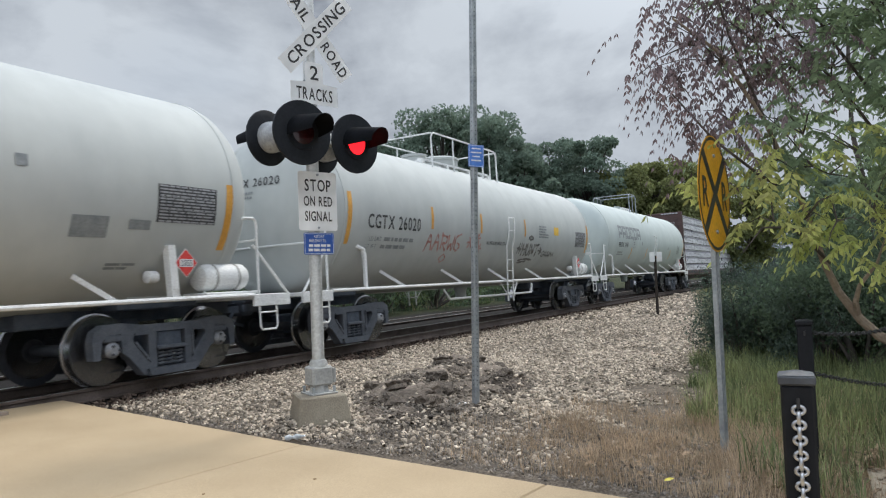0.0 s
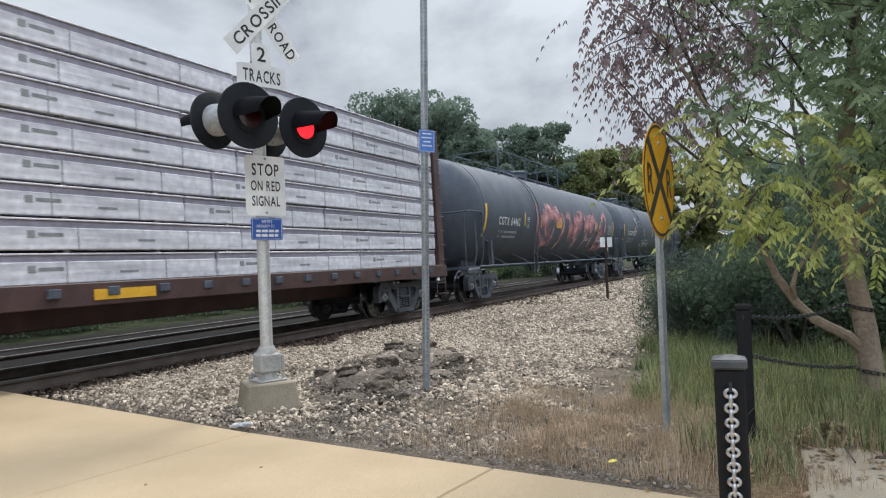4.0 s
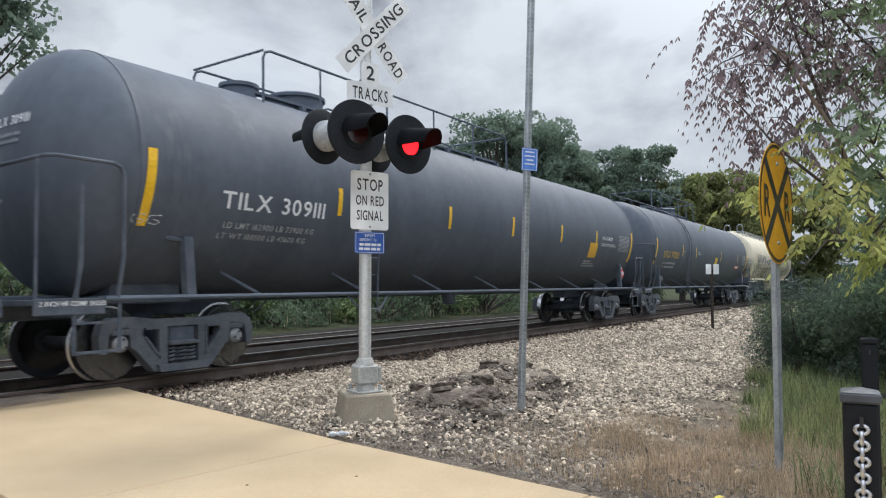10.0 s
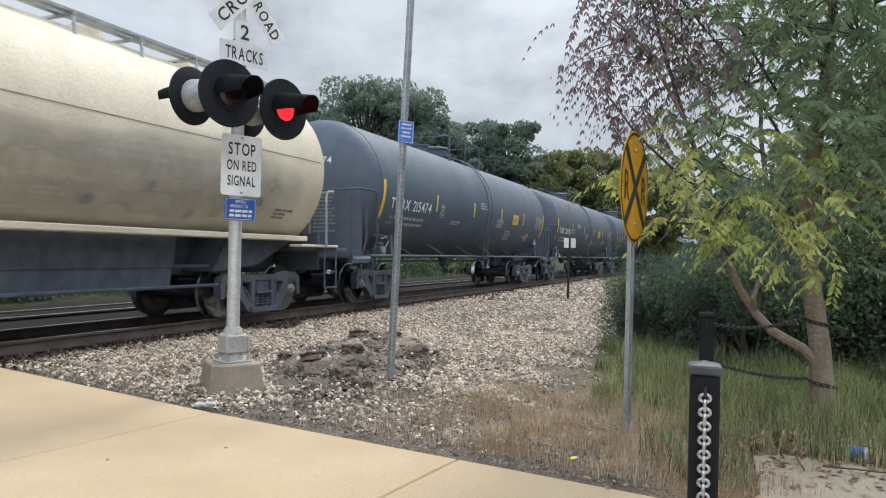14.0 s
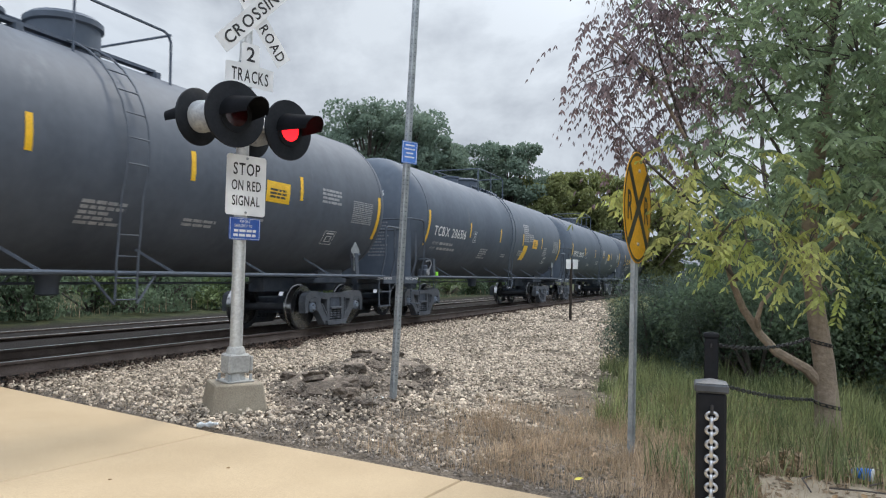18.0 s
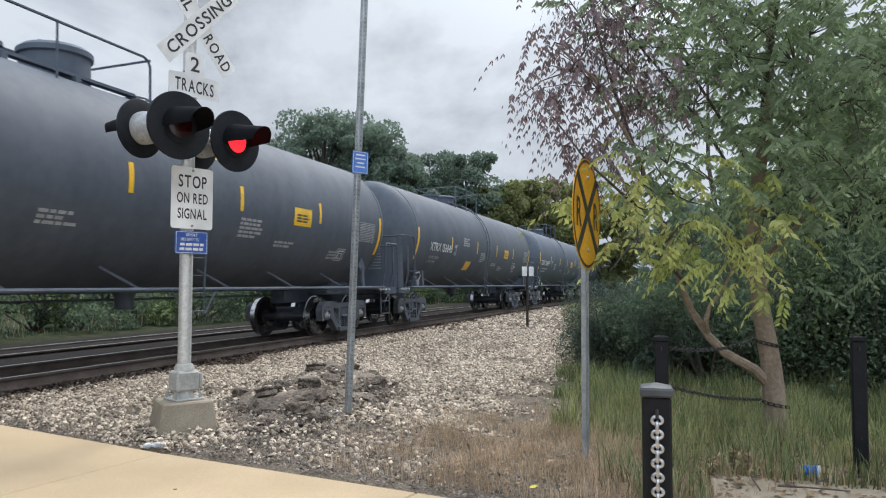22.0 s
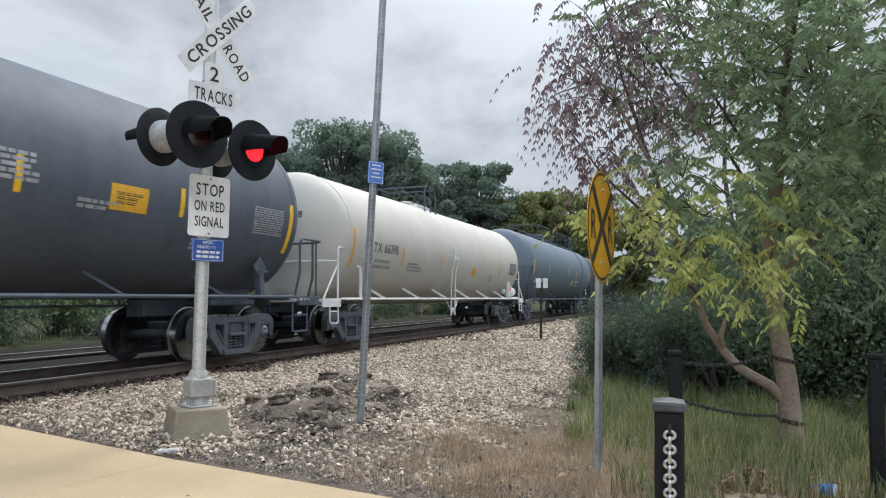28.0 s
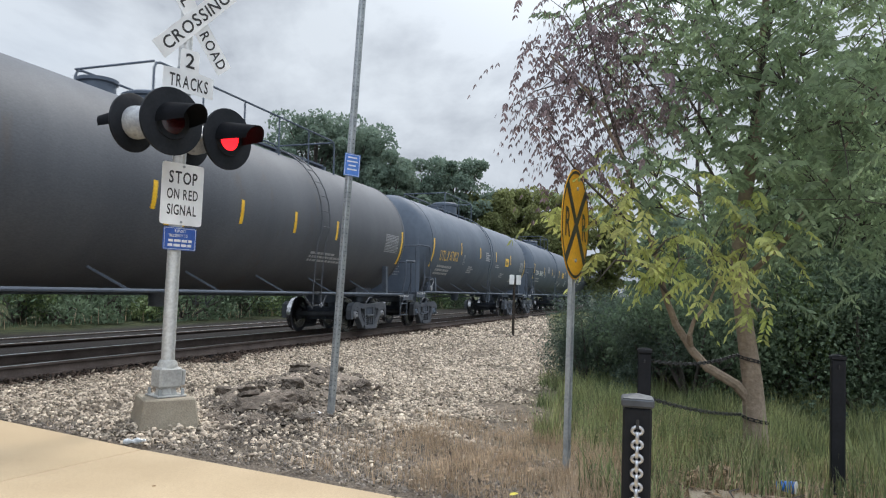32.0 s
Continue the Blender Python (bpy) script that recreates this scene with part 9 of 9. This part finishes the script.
def woods():
    oak = "broad dark green tree beyond the railway"
    for i, (az, d, h, w) in enumerate(((-5.8, 56, 13.2, 4.8), (-2.2, 56, 16.0, 5.4), (1.0, 57, 15.2, 5.0), (3.8, 55, 12.6, 4.4), (6.6, 60, 13.2, 4.6), (9.2, 60, 13.4, 4.2), (11.9, 60, 10.4, 3.6), (14.6, 64, 11.4, 3.9), (17.6, 66, 11.0, 3.8), (-9.5, 58, 10.5, 4.5), (-41.0, 42, 21.0, 5.0), (-14, 60, 9.5, 4.5), (-19, 60, 9.0, 4.5), (-25, 58, 8.5, 4.5), (-31, 55, 8.5, 4.5), (21, 68, 10.5, 4), (26, 70, 10, 4))):
        far_tree(az, d, h, w, 100 + i * 3, M_LEAF_PALE if i in (6, 7, 8, 15) else M_LEAF_FAR, "pale green tree beyond the railway" if i in (6, 7, 8, 15) else oak, count=25000 if i < 9 else 8000, leaf=0.26 if i < 9 else 0.36)
    rnd = random.Random(9)
    for i in range(50):
        s, n = -14 + i * 1.5 + rnd.uniform(-0.8, 0.8), -17.6 + rnd.uniform(-0.9, 0.6)
        x, y = on_track(s, n)
        h = rnd.uniform(1.3, 3.4)
        shrub("bank_shrub", x, y, h, max(1.3, h * rnd.uniform(0.7, 1.0)), 300 + i * 2, M_LEAF_TRACK if i % 4 == 0 else M_LEAF_DARK, "leafy shrub on the bank beyond the tracks", 0.14, 2500, "bank shrubs", low=0.02)
    for i in range(9):
        s = -10 + i * 8
        x, y = on_track(s, -31 + rnd.uniform(-2, 2))
        shrub("thicket", x, y, rnd.uniform(4.0, 5.2), 5.2, 400 + i * 2, M_LEAF_DARK, "dense dark thicket behind the railway bank", 0.24, 6000, "thickets", 0.7, "thicket")


woods()


def right_side_shrubs():
    """The dark evergreen beside the ballast and the deep thicket behind the path."""
    for i, (x, y, h, w) in enumerate(((4.30, 11.0, 1.45, 0.85), (4.75, 11.1, 1.65, 1.0), (4.9, 9.9, 1.2, 0.9), (5.5, 10.4, 1.65, 1.1), (6.4, 10.6, 1.75, 1.3), (6.2, 12.6, 1.7, 1.3), (7.6, 10.4, 1.95, 1.5))):
        shrub("evergreen_shrub", x, y, h, w, 500 + i * 2, M_LEAF_BUSH, "dense dark blue-green evergreen shrub", 0.060, 10500, "evergreen shrubs", 0.2)
    rnd = random.Random(12)
    for i in range(16):
        az, d = 24.5 + i * 1.6, rnd.uniform(10.5, 14.5)
        p = spot(az, d)
        shrub("thicket_shrub", p.x, p.y, rnd.uniform(1.5, 2.0) + 0.05 * i, 1.6, 540 + i * 2, M_LEAF_TRACK if i % 3 == 1 else M_LEAF_DARK, "deep green thicket shrub behind the path", 0.085 if i % 3 == 1 else 0.062, 5500 if i % 3 == 1 else 9000, "thicket shrubs", 0.5)
    for i, (az, d, h, w) in enumerate(((36.5, 18, 5.4, 2.8), (42, 16, 6.6, 2.8), (48, 15, 7.5, 3.2), (27, 25, 3.8, 2.4), (31.5, 22, 4.4, 2.6), (33.5, 13.5, 3.4, 1.6), (39.5, 12.5, 3.8, 1.8))):
        far_tree(az, d, h, w, 600 + i * 3, M_LEAF_DARK, "dark green tree behind the path", 0.16, 9500, 0.12)


right_side_shrubs()


def pinnate(rng, spots, length, pairs, leaflet, droop, out):
    """Compound leaves: leaflets in pairs along a drooping stalk. Returns leaflet corners."""
    n = len(spots)
    a = rng.uniform(0, 6.28, n)
    d = np.stack([np.cos(a), np.sin(a), rng.uniform(-0.5, 0.35, n)], 1) + out
    d /= np.linalg.norm(d, axis=1)[:, None]
    ln = length * rng.uniform(0.65, 1.2, n)
    quads = []
    side = np.cross(d, (0, 0, 1.0))
    side /= np.linalg.norm(side, axis=1)[:, None] + 1e-6
    for i in range(pairs):
        t = (i + 0.6) / pairs
        c = spots + d * (ln * t)[:, None]
        c[:, 2] -= droop * ln * t * t
        for sg in (-1, 1):
            w = leaflet * rng.uniform(0.75, 1.2, n) * (1 - 0.35 * abs(t - 0.45))
            ax = side * sg * 0.8 + d * 0.35 + rng.normal(0, 0.16, (n, 3))
            ax[:, 2] -= 0.45 + 1.5 * droop * droop
            ax /= np.linalg.norm(ax, axis=1)[:, None]
            cr = np.cross(ax, d)
            cr /= np.linalg.norm(cr, axis=1)[:, None] + 1e-6
            q = np.stack([c, c + ax * (w * 0.45)[:, None] + cr * (w * 0.17)[:, None], c + ax * w[:, None], c + ax * (w * 0.45)[:, None] - cr * (w * 0.17)[:, None]], 1)
            quads.append(q)
    return np.concatenate(quads)


def near_tree():
    base = spot(32.3, 7.3)
    root = thing("tree", "leaning tree with feathery leaves, one side withered brown", "tree", pose(base.x, base.y, 0))
    rng = np.random.default_rng(71)

    def rel(az, d, z):
        p = spot(az, d, z)
        return (p.x - base.x, p.y - base.y, z)

    part("trunk", Shape().tube([(0.03, 0.02, -0.15), (0.0, 0.0, 0.12), rel(32.0, 7.3, 0.7), rel(31.5, 7.3, 1.15), rel(30.9, 7.35, 1.75), rel(31.2, 7.4, 2.3), rel(32.1, 7.4, 3.05), rel(32.6, 7.5, 4.3), rel(33.0, 7.6, 5.6)], [0.14, 0.112, 0.09, 0.08, 0.075, 0.066, 0.05, 0.035, 0.02], 14), M_BARK, root, "grey-brown leaning trunk")
    limbs = [
        [(31.9, 7.3, 0.50), (30.9, 7.2, 0.66), (28.9, 7.2, 0.80), (27.8, 7.2, 0.95), (26.6, 7.15, 1.19), (25.8, 7.1, 1.45), (25.0, 7.0, 1.85), (22.5, 6.7, 2.7), (19.5, 6.5, 3.3), (16.5, 6.4, 3.6)],
        [(27.7, 7.2, 0.97), (27.6, 7.1, 1.10), (27.9, 7.1, 1.24), (29.0, 7.1, 1.42), (29.8, 7.0, 1.7)],
        [(31.0, 7.4, 2.2), (28.0, 7.3, 2.9), (25.0, 7.0, 3.4), (21.5, 6.8, 3.9), (18.0, 6.7, 4.4)],
        [(31.2, 7.4, 2.5), (27.0, 7.4, 3.5), (23.5, 7.3, 4.5), (20.0, 7.2, 5.3)],
        [(31.0, 7.4, 1.6), (34.0, 7.4, 2.0), (37.0, 7.2, 2.6), (40.0, 7.1, 3.4)],
        [(31.6, 7.4, 2.9), (32.5, 7.4, 3.8), (34.0, 7.2, 4.8), (36.0, 7.0, 5.6)],
        [(31.9, 7.4, 3.2), (29.0, 7.0, 4.2), (26.0, 6.5, 5.0)],
        [(24.8, 6.9, 2.0), (22.0, 6.5, 2.2), (19.0, 6.3, 2.5), (16.2, 6.2, 2.9), (15.0, 6.3, 2.85)],
        [(22.5, 6.7, 2.7), (20.5, 6.5, 3.4), (19.0, 6.4, 4.1), (16.2, 6.3, 4.5)],
        [(29.6, 12.6, 0.0), (28.9, 12.4, 1.9), (27.9, 12.2, 3.4), (28.0, 12.2, 5.0), (27.5, 12.0, 6.8)],
        [(35.8, 12.8, 0.0), (35.2, 12.6, 2.4), (34.8, 12.5, 4.4), (34.6, 12.4, 6.4), (35.2, 12.2, 8.4)],
        [(26.2, 7.0, 1.45), (24.0, 6.6, 1.75), (22.0, 6.3, 1.75), (20.6, 6.1, 1.55)],
    ]
    for i, line in enumerate(limbs):
        pts = [rel(*q) for q in line]
        r0 = 0.052 if i == 0 else 0.055 if i in (9, 10) else 0.030 if i in (1, 4, 5) else 0.017
        part("limb", Shape().tube(pts, [r0 * (1 - 0.8 * j / (len(pts) - 1)) for j in range(len(pts))], 9), M_BARK if i in (0, 1, 4) else M_TWIG, root)

    def crown(name, spec, per, m, label, length, pairs, leaflet, droop):
        pts, tw = [], Shape()
        for az, d, z, r in spec:
            c = np.array(rel(az, d, z))
            n = int(per * r * r)
            g = rng.normal(0, 0.5, (n, 3)) * (r, r, r * 0.8) + c
            pts.append(g)
            for q in g[:max(3, n // 6)]:
                tw.tube([tuple(c), tuple((c + q) / 2 + (0, 0, 0.05)), tuple(q)], [0.008, 0.005, 0.002], 4, caps=False)
        tagged(part("twig_spray", tw, M_TWIG, root), kind="stuff")
        q = pinnate(rng, np.concatenate(pts), length, pairs, leaflet, droop, np.array((-0.15, -0.35, 0.0)))
        f = (np.arange(len(q))[:, None] * 4 + np.array([[0, 1, 2, 3]]))
        part(name, mesh_of(name, q.reshape(-1, 3), f, m), None, root, label)

    crown("green_crown", [(27, 7.3, 3.2, 0.9), (30, 7.2, 3.6, 1.0), (34, 7.0, 3.4, 1.0), (37.5, 6.9, 3.0, 1.0), (41, 6.8, 3.0, 1.0), (26, 7.0, 4.3, 0.95), (30, 7.0, 4.8, 1.0), (34, 6.9, 4.7, 1.0), (38, 6.8, 4.3, 1.0), (42, 6.7, 4.0, 1.0), (23.5, 7.1, 4.7, 0.7), (28, 7.4, 5.8, 1.0), (34, 7.2, 5.9, 1.0), (40, 6.9, 5.5, 1.0), (21, 7.2, 5.4, 0.6), (25, 7.2, 5.6, 0.8), (33, 7.3, 2.5, 0.7), (38, 7.1, 2.2, 0.8), (43, 6.8, 2.2, 0.9), (36, 7.6, 2.6, 0.9), (40, 7.6, 3.6, 1.0), (29, 7.8, 4.0, 0.9), (35, 7.8, 3.9, 1.0), (25.5, 7.4, 3.6, 0.6), (32, 7.8, 5.2, 1.0), (23.0, 6.7, 2.35, 0.5), (25.0, 6.8, 2.55, 0.5), (26.5, 6.9, 2.2, 0.5), (31, 7.9, 3.0, 0.9), (36, 8.2, 2.9, 0.9), (41, 7.8, 2.8, 1.0), (20.6, 7.2, 4.9, 0.55), (18.6, 7.1, 5.3, 0.5), (22.6, 7.2, 5.0, 0.6)], 78, M_LEAF, "feathery green crown", 0.42, 9, 0.098, 0.4)
    crown("lower_foliage", [(22.8, 6.2, 1.78, 0.32), (24.8, 6.4, 1.80, 0.45), (26.8, 6.6, 1.78, 0.5), (29, 6.7, 1.85, 0.55), (30.8, 6.8, 1.72, 0.45), (33.0, 6.8, 1.95, 0.35), (25.5, 6.7, 2.25, 0.5), (28.5, 6.9, 2.35, 0.5), (18.2, 6.5, 2.22, 0.28), (16.3, 6.6, 2.12, 0.2), (22.4, 6.5, 2.3, 0.4), (20.4, 6.4, 2.55, 0.35), (32.3, 6.8, 1.35, 0.25), (19.6, 6.5, 2.05, 0.25), (17.3, 6.5, 2.15, 0.22)], 58, M_LEAF_Y, "bright yellow-green lower sprays", 0.40, 7, 0.105, 0.5)
    crown("withered_foliage", [(19.8, 6.5, 3.2, 0.6), (17.6, 6.4, 3.35, 0.5), (18.6, 6.6, 3.9, 0.5), (16.4, 6.3, 3.0, 0.36), (21.0, 6.8, 3.9, 0.55), (16.8, 6.4, 3.6, 0.36), (22.2, 6.8, 3.4, 0.55), (22.8, 6.9, 4.1, 0.45), (17.6, 6.3, 2.65, 0.32), (20.2, 6.6, 2.7, 0.4), (24.5, 6.9, 3.2, 0.45)], 190, M_LEAF_DEAD, "withered purple-brown hanging leaves", 0.34, 6, 0.068, 0.9)


near_tree()


# ---- what moves ----
def motions():
    for car, mid in CARS:
        rows = []
        for i in range(33):
            x, y = on_track(mid + 0.08 - gone(float(i)))
            rows.append((float(i), pose(x, y, RAIL_Z, -CANT, 0, TURN)))
        walk(car, rows)
    step = 1.0 / FPS
    mids = dict((id(c), m) for c, m in CARS)
    for w, off, tx, car in WHEELSETS:
        # the wheels turn as they roll past; far off they only slide
        s0 = mids[id(car)] + tx + off
        t_in = t_out = None
        rows, last = [], None
        for f in range(0, 32 * FPS + 1):
            t = f * step
            s = s0 - gone(t)
            if -3.0 < s < 26.0:
                m = pose(off, 0, WHEEL_R, 0, -math.degrees(gone(t) / WHEEL_R), 0)
                if not rows and f > 0:
                    rows.append((0.0, m))
                rows.append((t, m))
                last = m
        if len(rows) > 1:
            if rows[-1][0] < 31.9:
                rows.append((32.0, last))
            walk(w, rows)
    out, away = pose(0, -0.024, 0, 0, 0, 0), pose(0, -0.024, 0, 0, 0, 180)
    for lens, which in LAMPS:
        def lit(t):
            k = math.floor((t - FLASH_AT) / FLASH) % 2
            return (k == 0) == (which == "R")
        rows = [(0.0, out if lit(0.0) else away)]
        k = math.ceil((0 - FLASH_AT) / FLASH)
        ang = 0.0 if lit(0.0) else 180.0
        while FLASH_AT + k * FLASH < 31.85:
            t = FLASH_AT + k * FLASH
            if abs(t - round(t)) < 0.07:
                t = round(t) + (1.5 if t - round(t) > 0.023 else -1.5) * step
            if t > 0.1:
                to = ang + 180.0
                rows.append((t - 1.5 * step, pose(0, -0.024, 0, 0, 0, ang)))
                rows.append((t - 0.5 * step, pose(0, -0.024, 0, 0, 0, ang + 60)))
                rows.append((t + 0.5 * step, pose(0, -0.024, 0, 0, 0, ang + 120)))
                rows.append((t + 1.5 * step, pose(0, -0.024, 0, 0, 0, to)))
                ang = to % 360.0
            k += 1
        rows.append((32.0, pose(0, -0.024, 0, 0, 0, ang)))
        walk(lens, rows)


motions()
